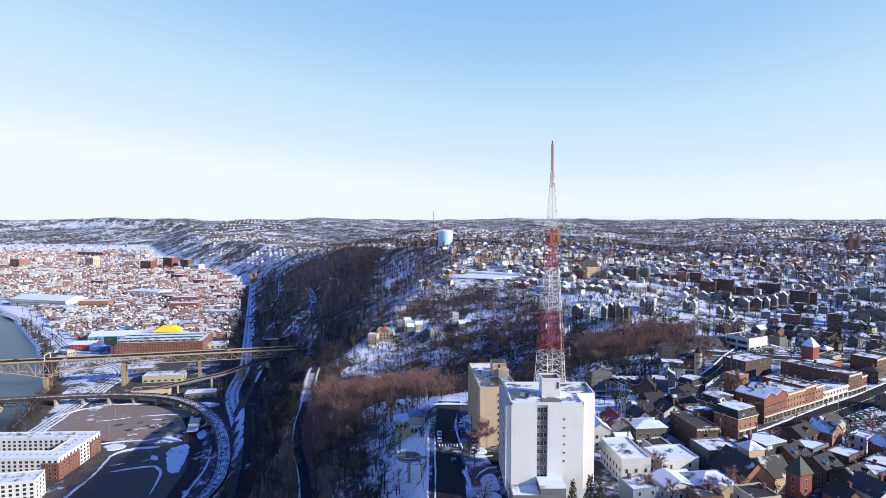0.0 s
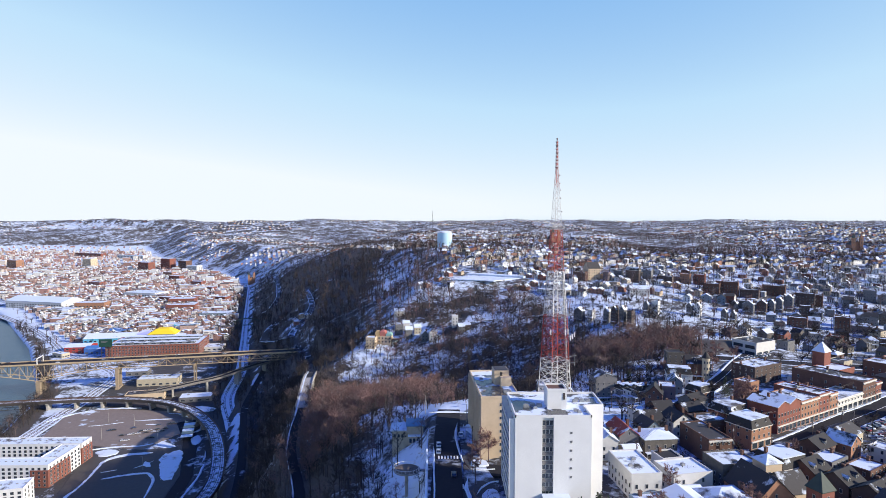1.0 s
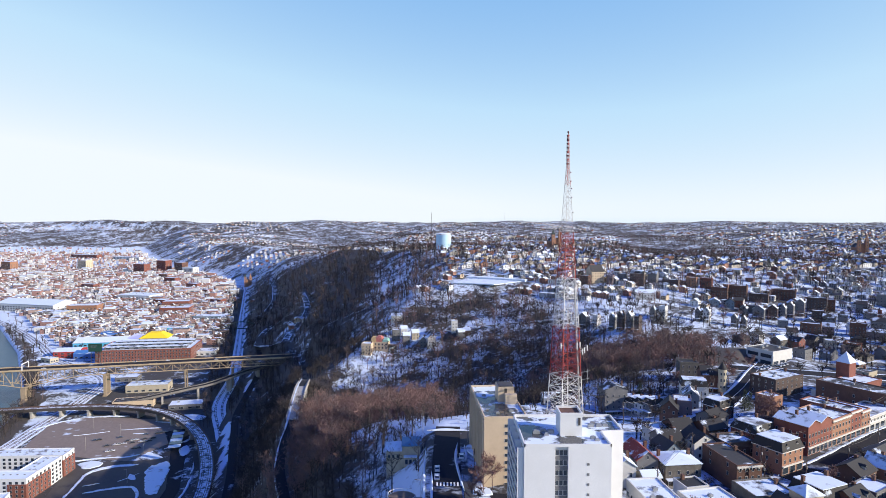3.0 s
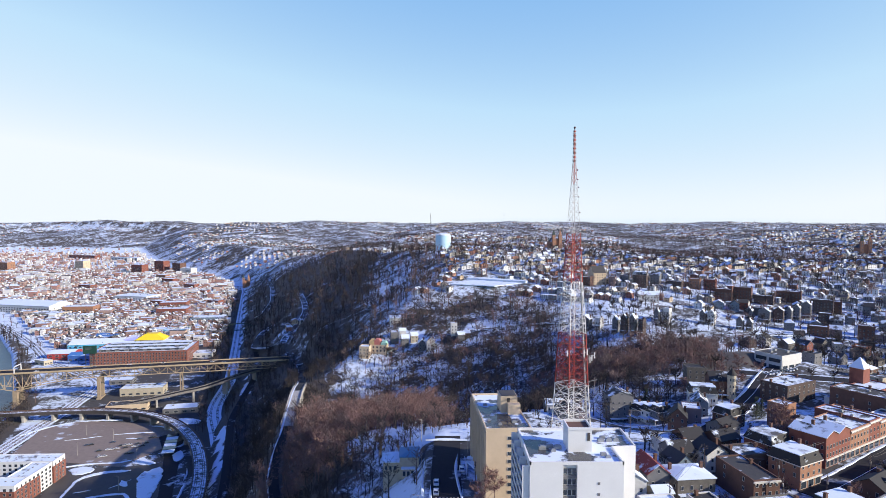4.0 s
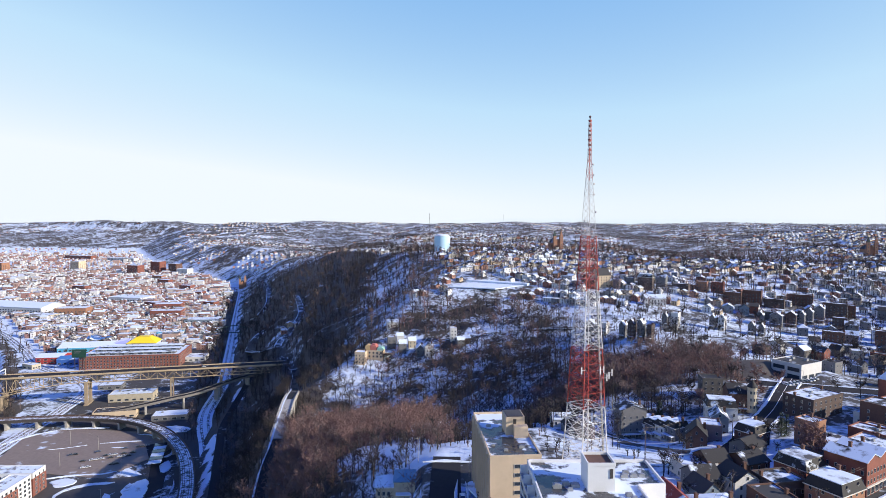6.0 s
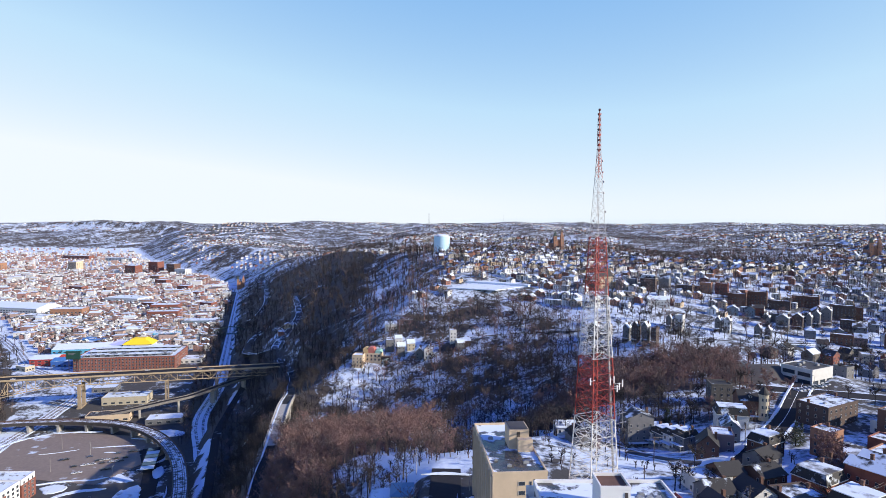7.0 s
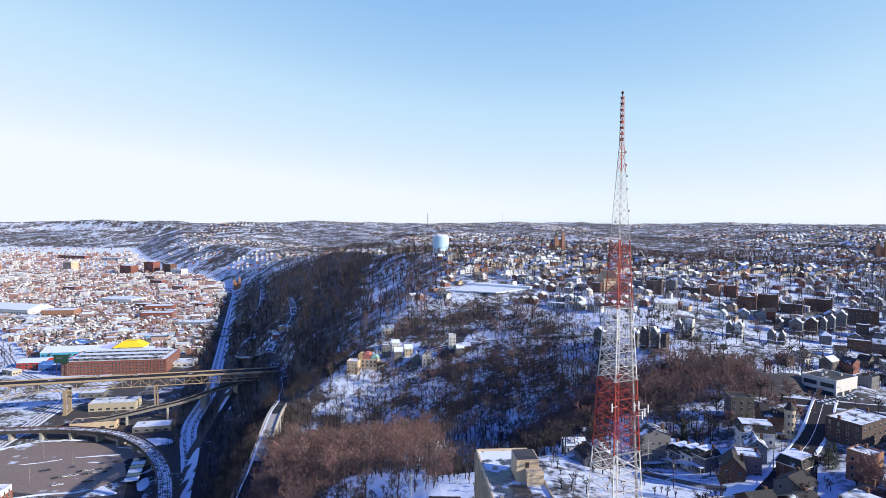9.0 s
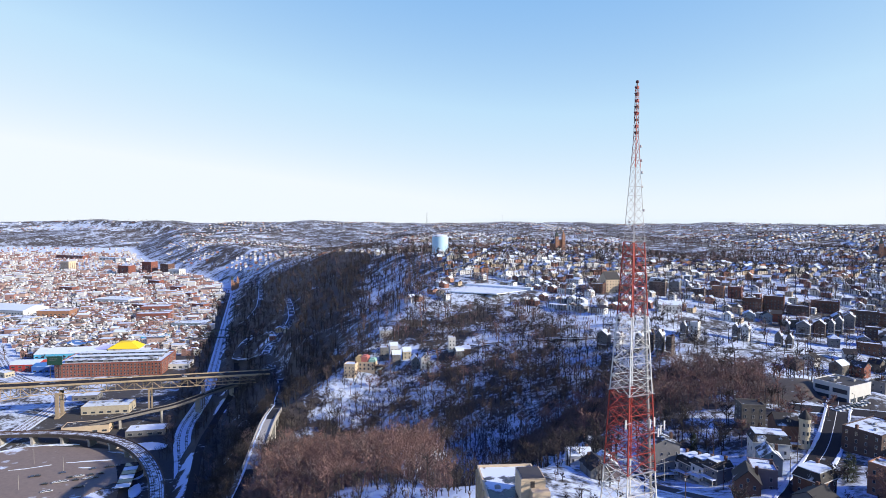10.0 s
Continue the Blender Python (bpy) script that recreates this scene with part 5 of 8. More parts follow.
# ---- the two apartment towers ----
def white_tower():
    z0, h = -11.0, 27.3
    t = thing("apartment_tower", pose(0, 0, z0), "ten-storey white concrete apartment tower with balconied side", "apartment tower")
    st = WALL["stucco"]
    bm = bmesh.new()
    prism(bm, [(21, 180.5), (28.9, 180.5), (28.9, 181.4), (32.2, 181.4), (32.2, 180.5), (43.2, 180.5), (43.2, 190), (49.2, 190.6), (49.2, 203.5), (21, 203.5)], -6, h)
    part("wall", bm, st, t, "smooth white rendered wall")
    pts = [(21, 180.5), (43.2, 180.5), (43.2, 190), (49.2, 190.6), (49.2, 203.5), (21, 203.5)]
    bm = bmesh.new()
    for (ax, ay), (bx, by) in zip(pts, pts[1:] + pts[:1]):
        dx, dy = bx - ax, by - ay
        l = math.hypot(dx, dy)
        nx, ny = -dy / l * 0.35, dx / l * 0.35
        q = [(ax, ay), (bx, by), (bx + nx, by + ny), (ax + nx, ay + ny)]
        prism(bm, q, h, h + 0.75)
    part("parapet", bm, st, t)
    bm = bmesh.new()
    prism(bm, [(21.4, 181), (42.8, 181), (42.8, 190.4), (48.8, 191), (48.8, 203.1), (21.4, 203.1)], h, h + 0.1)
    part("roof", bm, ROOF_TOWER, t, "flat roof, wet tar and drifted snow")
    # the strip of stair windows, floor by floor
    for f in range(10):
        z = 1.2 + f * 2.62
        for c in range(3):
            add_window(t, 29.5 + c * 1.06, 181.36, z, 0.95, 1.5, 0)
        bm = bmesh.new()
        box(bm, 28.95, 32.15, 181.2, 181.4, z - 1.05, z - 0.1)
        part("spandrel", bm, WALL["siding_grey"], t, "grey spandrel panel")
    for f in range(3, 9):
        bm = bmesh.new()
        box(bm, 37.0, 37.6, 180.42, 180.5, 1.6 + f * 2.62, 2.2 + f * 2.62)
        part("vent", bm, WALL["siding_grey"], t, "small square vent")
    # balconies on the left face
    for f in range(10):
        z = f * 2.62 + 0.6
        bm = bmesh.new()
        box(bm, 19.3, 21, 181.2, 202.8, z - 0.2, z)
        box(bm, 19.3, 19.42, 181.2, 202.8, z, z + 0.95)
        part("balcony", bm, WALL["siding_white"], t, "white balcony slab and railing")
        for c in range(6):
            add_window(t, 20.97, 183 + c * 3.5, z + 0.1, 1.9, 2.1, 270, BAND)
    for c in range(5):
        bm = bmesh.new()
        box(bm, 19.3, 21, 181.0 + c * 5.4, 181.2 + c * 5.4, 0.4, h - 0.3)
        part("balcony_wall", bm, st, t)
    bm = bmesh.new()
    box(bm, 31.6, 37.4, 188, 194.2, h, h + 5.6)
    part("penthouse", bm, st, t, "white lift penthouse")
    bm = bmesh.new()
    for x0, x1, y0, y1 in ((31.5, 37.5, 187.9, 188.2), (31.5, 37.5, 194, 194.3), (31.5, 31.8, 188.2, 194), (37.2, 37.5, 188.2, 194)):
        box(bm, x0, x1, y0, y1, h + 5.6, h + 6.3)
    part("penthouse_rim", bm, st, t)
    bm = bmesh.new()
    box(bm, 31.8, 37.2, 188.2, 194, h + 5.6, h + 5.7)
    part("penthouse_roof", bm, WALL["brick_brown"], t, "brown gravel roof")
    bm = bmesh.new()
    box(bm, 36.3, 36.9, 187.85, 188, h + 3.0, h + 5.0)
    part("louvre", bm, STEEL_DARK, t)
    for x, y, s in ((25.5, 190, 0.9), (27.6, 191, 0.8), (29.4, 190.2, 0.9), (28, 188.5, 0.6), (39.8, 186, 0.7), (40.5, 184.6, 0.6), (41.5, 195, 0.8), (43.6, 195.2, 0.8), (45.5, 195.4, 0.7), (42.5, 197, 0.7)):
        roof_unit(t, x, y, h + 0.1, s)
    bm = bmesh.new()
    box(bm, 20.5, 33.4, 172.2, 180.4, -6, 2.2)
    box(bm, 20.5, 33.4, 172.2, 172.5, 2.2, 2.8)
    box(bm, 20.5, 20.8, 172.5, 180.4, 2.2, 2.8)
    part("annex", bm, WALL["siding_grey"], t, "low grey entrance annex")
    bm = bmesh.new()
    box(bm, 20.9, 28.9, 172.6, 180.4, 2.2, 2.4)
    part("annex_roof", bm, ROOF["snow"], t, "annex roof deep in snow")
    bm = bmesh.new()
    box(bm, 29, 36.5, 173, 180.4, -6, 4.6)
    part("annex_block", bm, WALL["siding_grey"], t)
    bm = bmesh.new()
    box(bm, 28.8, 36.7, 172.8, 180.42, 4.6, 4.9)
    part("annex_block_roof", bm, ROOF["snow"], t)
    for c in range(3):
        add_window(t, 22.5 + c * 2.2, 172.17, -1.2, 1.2, 2.0, 0)


m, nt, b = nodes_of("tower_roof", 0.35)
n = noise_node(nt, 0.11, 5)
f = ramp(nt, n, 0.47, 0.51)
nt.links.new(blend(nt, f, blend(nt, noise_node(nt, 2, 3), (0.035, 0.037, 0.042), (0.075, 0.072, 0.075)), SNOW), b.inputs["Base Color"])
nt.links.new(ramp(nt, n, 0.4, 0.56), b.inputs["Roughness"])
ROOF_TOWER = m
white_tower()


def tan_tower():
    z0, h, d, w = -17.0, 24.2, 37.5, 14.6
    t = thing("apartment_block", pose(20.3, 247.2, z0, 0, 0, 4.0), "tall tan brick apartment block with snowy roof", "apartment block")
    tb = WALL["brick_tan"]
    wall_part(t, w, d, h, tb, base=-10)
    flat_top(t, w, d, h, tb, ROOF_TOWER, 0.7, 0.35)
    for f in range(9):
        z = 1.1 + f * 2.5
        for c, ww in ((0.45, 1.9), (2.8, 0.6), (5.3, 1.8)):
            add_window(t, c, -d / 2 - 0.02, z, ww, 1.15, 0)
        for c in range(9):
            add_window(t, -w / 2 - 0.02, -d / 2 + 2.5 + c * 4.07, z - 0.2, 2.4, 1.8, 270, BAND)
    for c in range(10):
        bm = bmesh.new()
        y = -d / 2 + 0.2 + c * 4.07
        box(bm, -w / 2 - 0.5, -w / 2, y, y + 0.6, 0, h - 0.4)
        part("pilaster", bm, tb, t, "tan brick pilaster")
    bm = bmesh.new()
    box(bm, 0.2, 6.0, -2, 5, h, h + 5.8)
    part("penthouse", bm, tb, t, "tan brick lift penthouse")
    bm = bmesh.new()
    box(bm, 0.5, 5.7, -1.7, 4.7, h + 5.8, h + 5.95)
    part("penthouse_roof", bm, STEEL_DARK, t)
    bm = bmesh.new()
    box(bm, 2.4, 6.6, -4.4, -2, h, h + 3.6)
    part("stair_head", bm, tb, t)
    bm = bmesh.new()
    box(bm, 2.4, 3.4, -2.06, -2, h + 3.7, h + 5.2)
    part("louvre", bm, STEEL_DARK, t)
    for x, y, s in ((-4, 6, 0.7), (-2, -14, 0.6), (3, -12, 0.8), (-5, -10, 0.5)):
        roof_unit(t, x, y, h + 0.12, s)


tan_tower()


# ---- along the crest: the station with a blue roof, lookout and street ----
def crest_station():
    blue = snowed("blue_metal_roof", (0.10, 0.22, 0.34), 0.60, 0.70, 0.3)
    t = thing("crest_station", pose(-15.5, 273, -26, 0, 0, 2), "small tan station house with a blue metal roof", "station house")
    wall_part(t, 13.5, 9, 6.2, WALL["siding_cream"], base=-8)
    bm = bmesh.new()
    box(bm, -7.2, -0.4, -5.2, 5, 6.2, 6.6)
    part("roof", bm, ROOF["snow"], t, "low snowy roof")
    wall2 = wall_part(t, 7.2, 9.6, 8.2, WALL["siding_cream"], base=-8, name="hall_wall")
    wall2.location.x = 3.4
    r = roof_part(t, "hip", 7.4, 9.8, 8.2, 1.6, blue, "y")
    r.location.x = 3.4
    bm = bmesh.new()
    box(bm, 0.5, 5.5, -6.6, -4.8, -6, 4.2)
    part("bay", bm, WALL["siding_cream"], t, "projecting front bay")
    bm = bmesh.new()
    box(bm, 0.3, 5.7, -6.8, -4.8, 4.2, 4.5)
    part("bay_roof", bm, ROOF["snow"], t)
    for c in range(3):
        add_window(t, 1.4 + c * 1.6, -6.62, 1.4, 1.2, 2.2, 0)
        add_window(t, -5.6 + c * 1.7, -4.52, 3.2, 1.0, 1.6, 0)


crest_station()


def lookout():
    t = thing("lookout_platform", pose(-13.2, 226, -19.0), "round concrete lookout platform dusted with snow on a slope", "lookout")
    bm = bmesh.new()
    bmesh.ops.create_cone(bm, cap_ends=True, segments=40, radius1=4.6, radius2=5.0, depth=0.6)
    part("platform", bm, CONCRETE, t)
    bm = bmesh.new()
    bmesh.ops.create_cone(bm, cap_ends=True, segments=40, radius1=4.5, radius2=4.5, depth=0.1, matrix=Matrix.Translation((0, 0, 0.34)))
    part("paving", bm, plain("brown_paving", (0.15, 0.115, 0.09), 0.9), t, "brown paving with a little snow")
    bm = bmesh.new()
    bmesh.ops.create_cone(bm, cap_ends=True, segments=16, radius1=0.5, radius2=0.7, depth=14, matrix=Matrix.Translation((0, 0, -7.4)))
    part("stem", bm, CONCRETE, t)
    bm = bmesh.new()
    ring = [(4.7 * math.cos(a * 0.3142), 4.7 * math.sin(a * 0.3142)) for a in range(20)]
    for (ax, ay), (bx, by) in zip(ring, ring[1:] + ring[:1]):
        bar(bm, (ax, ay, 1.4), (bx, by, 1.4), 0.07)
        bar(bm, (ax, ay, 0.4), (ax, ay, 1.4), 0.05)
    part("railing", bm, WHITE_PAINT, t, "pale railing")
    bm = bmesh.new()
    box(bm, 4.4, 8.0, -0.7, 0.7, -0.25, 0.25)
    part("walkway", bm, CONCRETE, t)


lookout()


# ---- houses and shops, each at its plot ----
house(63.0, 203.0, 6, 10, 19, 8.2, kind='flat', wall='siding_white', top='patchy', floors=2, cols=3, side=7, chimney=0, units=2, label='white two-storey commercial block with a patchy snow roof', category='building', name='commercial_block')
house(79.0, 203.0, 12, 14, 11.5, 6.6, kind='flat', wall='siding_white', top='snow', floors=2, cols=2, side=3, chimney=0, units=2, label='low white block with a snow-covered flat roof', category='building', name='commercial_block')
house(77.0, 193.0, 10, 7, 6, 3.6, kind='gable', wall='siding_cream', top='snow', rise=1.2, floors=1, cols=2, side=1, chimney=0, label='snow-roofed shed behind a white block', category='shed', name='shed')
house(96.0, 206.0, 10, 13, 11, 8.4, kind='flat', wall='stone', top='patchy', floors=2, cols=4, side=4, chimney=1, label='grey stone hall with tall windows and a dark snowy roof', category='hall', name='stone_hall')
house(98.5, 231.0, 9, 9, 19, 8.8, kind='flat', wall='brick_brown', top='patchy', floors=2, cols=4, side=2, chimney=1, shop=True, cornice=True, label='narrow brown brick shop with a long pale side wall', category='shop', name='shop')
house(80.0, 232.0, 6, 12.5, 11, 7.2, kind='hip', wall='stone', top='snow', rise=1.6, floors=2, cols=4, side=3, porch=True, chimney=2, label='grey brick house with a snowy hip roof and porch', category='house')
house(69.0, 236.0, 6, 7.5, 13, 7.6, kind='gable', ridge='y', wall='siding_grey', top='red', rise=2.8, floors=2, cols=2, side=3, label='grey house with a dark red roof partly bare of snow', category='house')
house(68.5, 225.0, 6, 6, 6, 4.6, kind='gable', ridge='x', wall='siding_cream', top='snow', rise=1.4, floors=1, cols=2, side=1, chimney=0, label='small cream house with a snowy lean roof', category='house')
house(60.5, 229.0, 3, 7, 9, 7.4, kind='gable', ridge='y', wall='siding_white', top='snow', rise=2.2, floors=2, cols=2, side=3, label='white clapboard house with a snowy roof', category='house')
house(97.5, 191.0, 12, 12.5, 15, 5.2, kind='gable', ridge='y', wall='brick_orange', top='dark', rise=6, floors=0, cols=2, side=3, chimney=0, label='tan brick church nave with a steep dark roof', category='church', name='church')
house(104.5, 199.0, 12, 6, 6, 10.5, kind='hip', wall='brick_tan', top='snow', rise=2.4, floors=3, cols=2, side=2, chimney=0, label='square tan brick church tower with a white pyramid cap', category='tower', name='church_tower')
house(107.5, 193.0, 12, 9, 11, 5, kind='gable', wall='brick_tan', top='grey', rise=4.5, floors=1, cols=2, side=2, chimney=0, label='grey-roofed transept beside the tan church', category='church', name='church_hall')
house(73.0, 186.0, 10, 9.5, 10, 4.6, kind='gable', ridge='y', wall='siding_white', top='snow', rise=1.6, floors=1, cols=3, side=2, chimney=0, label='low house wholly roofed in snow', category='house')
house(85.5, 187.0, 10, 14, 11, 4.6, kind='hip', wall='siding_cream', top='snow', rise=2.6, floors=1, cols=3, side=2, chimney=1, label='wide bungalow under a thick snow roof', category='house')
house(53.0, 171.0, 4, 12, 6, 2.8, kind='flat', wall='siding_grey', top='snow', floors=1, cols=3, side=1, chimney=0, label='low garage row under snow', category='garage', name='garage')
house(67.0, 170.0, 4, 10, 6, 2.8, kind='flat', wall='siding_white', top='snow', floors=1, cols=2, side=1, chimney=0, label='low garage row under snow', category='garage', name='garage')
house(113.5, 207.0, 22, 12, 11, 7, kind='mansard', wall='brick_red', rise=3.2, floors=2, cols=3, side=3, dormers=0, chimney=2, label='red brick house with a dark mansard roof', category='house')
house(110.3, 181.0, 20, 5, 5, 9.5, kind='hip', wall='brick_red', top='green', rise=5.2, floors=3, cols=1, side=1, chimney=0, label='red brick turret with a dark green spire roof', category='turret', name='turret')
house(121.0, 204.0, 30, 9.5, 9, 6.6, kind='gable', wall='brick_brown', top='dark', rise=3, floors=2, cols=3, side=2, dormers=2, porch=True, label='dark brick terrace house with two dormers and snowy eaves', category='house', group='dormer terrace')
house(125.5, 194.5, 30, 9.5, 9, 6.6, kind='gable', wall='brick_dark', top='dark', rise=3, floors=2, cols=3, side=2, dormers=2, porch=True, label='dark brick terrace house with two dormers and snowy eaves', category='house', group='dormer terrace')
house(130.0, 185.5, 30, 9.5, 9, 6.6, kind='gable', wall='brick_dark', top='dark', rise=3, floors=2, cols=3, side=2, dormers=2, porch=True, label='dark brick terrace house with two dormers and snowy eaves', category='house', group='dormer terrace')
house(128.5, 173.5, 14, 9.5, 10, 7.4, kind='gable', ridge='y', wall='siding_white', top='grey', rise=3.2, floors=2, cols=2, side=3, label='white house with a grey gable roof', category='house')
house(137.0, 226.0, 33, 11, 9, 6, kind='gable', wall='brick_brown', top='dark', rise=2.8, floors=2, cols=3, side=2, dormers=1, label='brown brick house with a slate roof edged in snow', category='house')
house(149.0, 229.0, 33, 8, 9, 6.2, kind='gable', ridge='y', wall='brick_orange', top='patchy', rise=3, floors=2, cols=2, side=2, label='orange brick gabled house by shops', category='house')
house(158.0, 243.0, 33, 13, 10, 4.5, kind='gable', wall='siding_cream', top='grey', rise=2.6, floors=1, cols=4, side=2, chimney=0, label='low tan-roofed corner shop', category='shop', name='shop')
house(160.0, 224.0, 33, 7.5, 6, 5.4, kind='flat', wall='siding_white', top='snow', floors=2, cols=2, side=2, chimney=0, label='small white flat-roofed block', category='building', name='small_block')
house(134.0, 214.0, 32, 11, 7.5, 5.6, kind='flat', wall='siding_grey', top='snow', floors=2, cols=4, side=2, label='flat-roofed terrace house with streaks of snow', category='house', group='terrace roofs')
house(142.0, 207.0, 32, 11, 7.5, 5.6, kind='flat', wall='brick_brown', top='snow', floors=2, cols=4, side=2, label='flat-roofed terrace house with streaks of snow', category='house', group='terrace roofs')
house(150.0, 199.0, 32, 11, 7.5, 5.6, kind='flat', wall='siding_grey', top='snow', floors=2, cols=4, side=2, label='flat-roofed terrace house with streaks of snow', category='house', group='terrace roofs')
house(141.0, 192.0, 32, 11, 7.5, 5.6, kind='flat', wall='brick_brown', top='snow', floors=2, cols=4, side=2, label='flat-roofed terrace house with streaks of snow', category='house', group='terrace roofs')
house(147.0, 184.0, 32, 11, 7.5, 5.6, kind='flat', wall='siding_grey', top='snow', floors=2, cols=4, side=2, label='flat-roofed terrace house with streaks of snow', category='house', group='terrace roofs')
house(137.4, 258.9, 32, 8.9, 13, 11.5, kind='gable', wall='brick_red', top='patchy', floors=2, cols=4, side=5, shop=True, cornice=False, chimney=1, label='twin-gabled red brick shop house', category='shop', name='shop', ridge='y', rise=1.8, units=2)
house(145.0, 263.7, 32, 8.9, 13, 11.5, kind='gable', wall='brick_red', top='patchy', floors=2, cols=4, side=5, shop=True, cornice=False, chimney=1, label='twin-gabled red brick shop house', category='shop', name='shop', ridge='y', rise=1.8, units=2)
house(154.6, 270.8, 32, 14.9, 15, 10.5, kind='flat', wall='brick_orange', top='patchy', floors=2, cols=6, side=5, shop=True, cornice=True, chimney=1, label='orange brick shop building with cornice', category='shop', name='shop', units=2)
house(163.5, 279.4, 32, 8.9, 20, 11.2, kind='flat', wall='brick_red', top='patchy', floors=2, cols=3, side=5, shop=True, cornice=True, chimney=1, label='tall red brick shop with cornice', category='shop', name='shop', units=2)
house(170.5, 283.7, 32, 7.4, 20, 10, kind='flat', wall='brick_orange', top='snow', floors=2, cols=3, side=5, shop=True, cornice=True, chimney=1, label='slim orange brick shop', category='shop', name='shop', units=2)
house(186.0, 288.7, 32, 23.9, 12, 6, kind='flat', wall='siding_white', top='snow', floors=1, cols=8, side=2, shop=True, cornice=True, chimney=1, label='long low white shopfront building', category='shop', name='shop')
house(196.1, 307.4, 32, 12.9, 33, 11, kind='flat', wall='brick_brown', top='patchy', floors=2, cols=5, side=5, shop=True, cornice=True, chimney=1, label='pale stone bank building with a deep snowy roof', category='shop', name='shop', units=2)
house(210.3, 302.7, 32, 5.9, 10, 8.5, kind='flat', wall='brick_red', top='snow', floors=1, cols=2, side=2, shop=True, cornice=True, chimney=1, label='small red brick building with an arched front', category='shop', name='shop')
house(148.6, 299.0, 30, 8, 8, 10, kind='flat', wall='brick_orange', top='patchy', floors=3, cols=2, side=2, label='small orange brick block with a flat roof', category='building', name='brick_block')
house(174.0, 338.0, 28, 23, 14, 9, kind='flat', wall='brick_dark', top='patchy', floors=3, cols=6, side=4, chimney=2, units=2, label='dark brick apartment row with a patchy snow roof', category='apartment row', name='apartment_row')
house(190.0, 322.0, 30, 12, 9, 5, kind='flat', wall='siding_white', top='snow', floors=1, cols=4, side=2, chimney=0, units=2, label='low white building under snow', category='building', name='small_block')
house(209.0, 330.0, 30, 26, 13, 8, kind='flat', wall='brick_red', top='snow', floors=2, cols=6, side=3, chimney=0, units=1, label='red brick fire hall with a snowy flat roof', category='hall', name='brick_hall')
house(210.5, 339.0, 30, 6.4, 6.4, 15.5, kind='hip', wall='brick_red', top='snow', rise=5.4, floors=2, cols=1, side=1, chimney=0, label='square red tower with a white pyramid roof', category='tower', name='hall_tower')
house(240.0, 333.0, 33, 14, 13, 11, kind='flat', wall='brick_brown', top='patchy', floors=3, cols=4, side=4, cornice=True, label='three-storey brown brick corner building', category='building', name='brick_block')
house(258.0, 345.0, 33, 12, 12, 10.5, kind='flat', wall='brick_orange', top='patchy', floors=3, cols=4, side=3, cornice=True, label='three-storey orange brick shop building', category='building', name='brick_block')
house(236.0, 278.0, 33, 20, 14, 6, kind='flat', wall='brick_brown', top='snow', floors=1, cols=5, side=3, chimney=0, units=2, label='low brown building with a snow-covered roof', category='building', name='small_block')
house(91.5, 346.0, 6, 12.3, 9, 13.8, kind='gable', rise=2.4, wall='siding_grey', top='dark', ridge='y', porch=True, label='grey frame house with porch on the ravine edge', category='house', floors=4, cols=4, side=2)
house(99.5, 345.0, -66, 6.1, 8.5, 6.4, kind='mansard', wall='siding_white', rise=2.4, floors=2, cols=2, side=1, dormers=1, chimney=1, porch=True, label='white terrace house with mansard roof and dormer', category='house', group='white terrace')
house(102.0, 339.5, -66, 6.1, 8.5, 6.4, kind='mansard', wall='siding_grey', rise=2.4, floors=2, cols=2, side=1, dormers=1, chimney=1, porch=True, label='white terrace house with mansard roof and dormer', category='house', group='white terrace')
house(104.5, 334.0, -66, 6.1, 8.5, 6.4, kind='mansard', wall='siding_white', rise=2.4, floors=2, cols=2, side=1, dormers=1, chimney=1, porch=True, label='white terrace house with mansard roof and dormer', category='house', group='white terrace')
house(107.0, 328.5, -66, 6.1, 8.5, 6.4, kind='mansard', wall='siding_grey', rise=2.4, floors=2, cols=2, side=1, dormers=1, chimney=1, porch=True, label='white terrace house with mansard roof and dormer', category='house', group='white terrace')
house(106.5, 307.0, -22, 8, 9, 6, kind='gable', ridge='y', wall='brick_brown', top='dark', rise=4, floors=2, cols=2, side=2, label='brown steep-gabled house by the lane', category='house')
house(115.0, 313.0, -18, 8, 10, 7.5, kind='flat', wall='siding_lilac', top='snow', floors=2, cols=2, side=3, chimney=1, label='lilac-grey house with a snowy roof and red chimney', category='house')
house(123.0, 323.0, -18, 7, 10, 8, kind='gable', ridge='y', wall='siding_blue', top='patchy', rise=2.6, floors=2, cols=2, side=2, label='blue-grey gabled house by the lane', category='house')
house(131.0, 338.0, -14, 13, 9, 8, kind='mansard', wall='siding_white', rise=3, floors=2, cols=4, side=2, dormers=2, chimney=1, label='white villa with a dark mansard roof', category='villa', name='villa')
house(143.5, 348.0, -10, 10, 10, 9.5, kind='gable', wall='brick_brown', top='dark', rise=3.6, floors=2, cols=3, side=2, dormers=1, porch=True, label='old brick villa beside a round turret', category='villa', name='villa')
house(142.0, 373.0, -8, 10, 9, 9.5, kind='flat', wall='stone', top='dark', floors=3, cols=3, side=2, label='dark stone house among bare trees', category='house')
house(58.5, 347.0, 0, 9, 8, 6.5, kind='gable', wall='siding_white', top='snow', rise=2, floors=2, cols=3, side=2, porch=True, label='white frame house with snowy roof below the mast', category='house')
house(67.0, 338.0, 0, 9, 9, 6, kind='gable', ridge='y', wall='siding_lilac', top='patchy', rise=3, floors=2, cols=2, side=2, label='mauve gabled house below the mast', category='house')
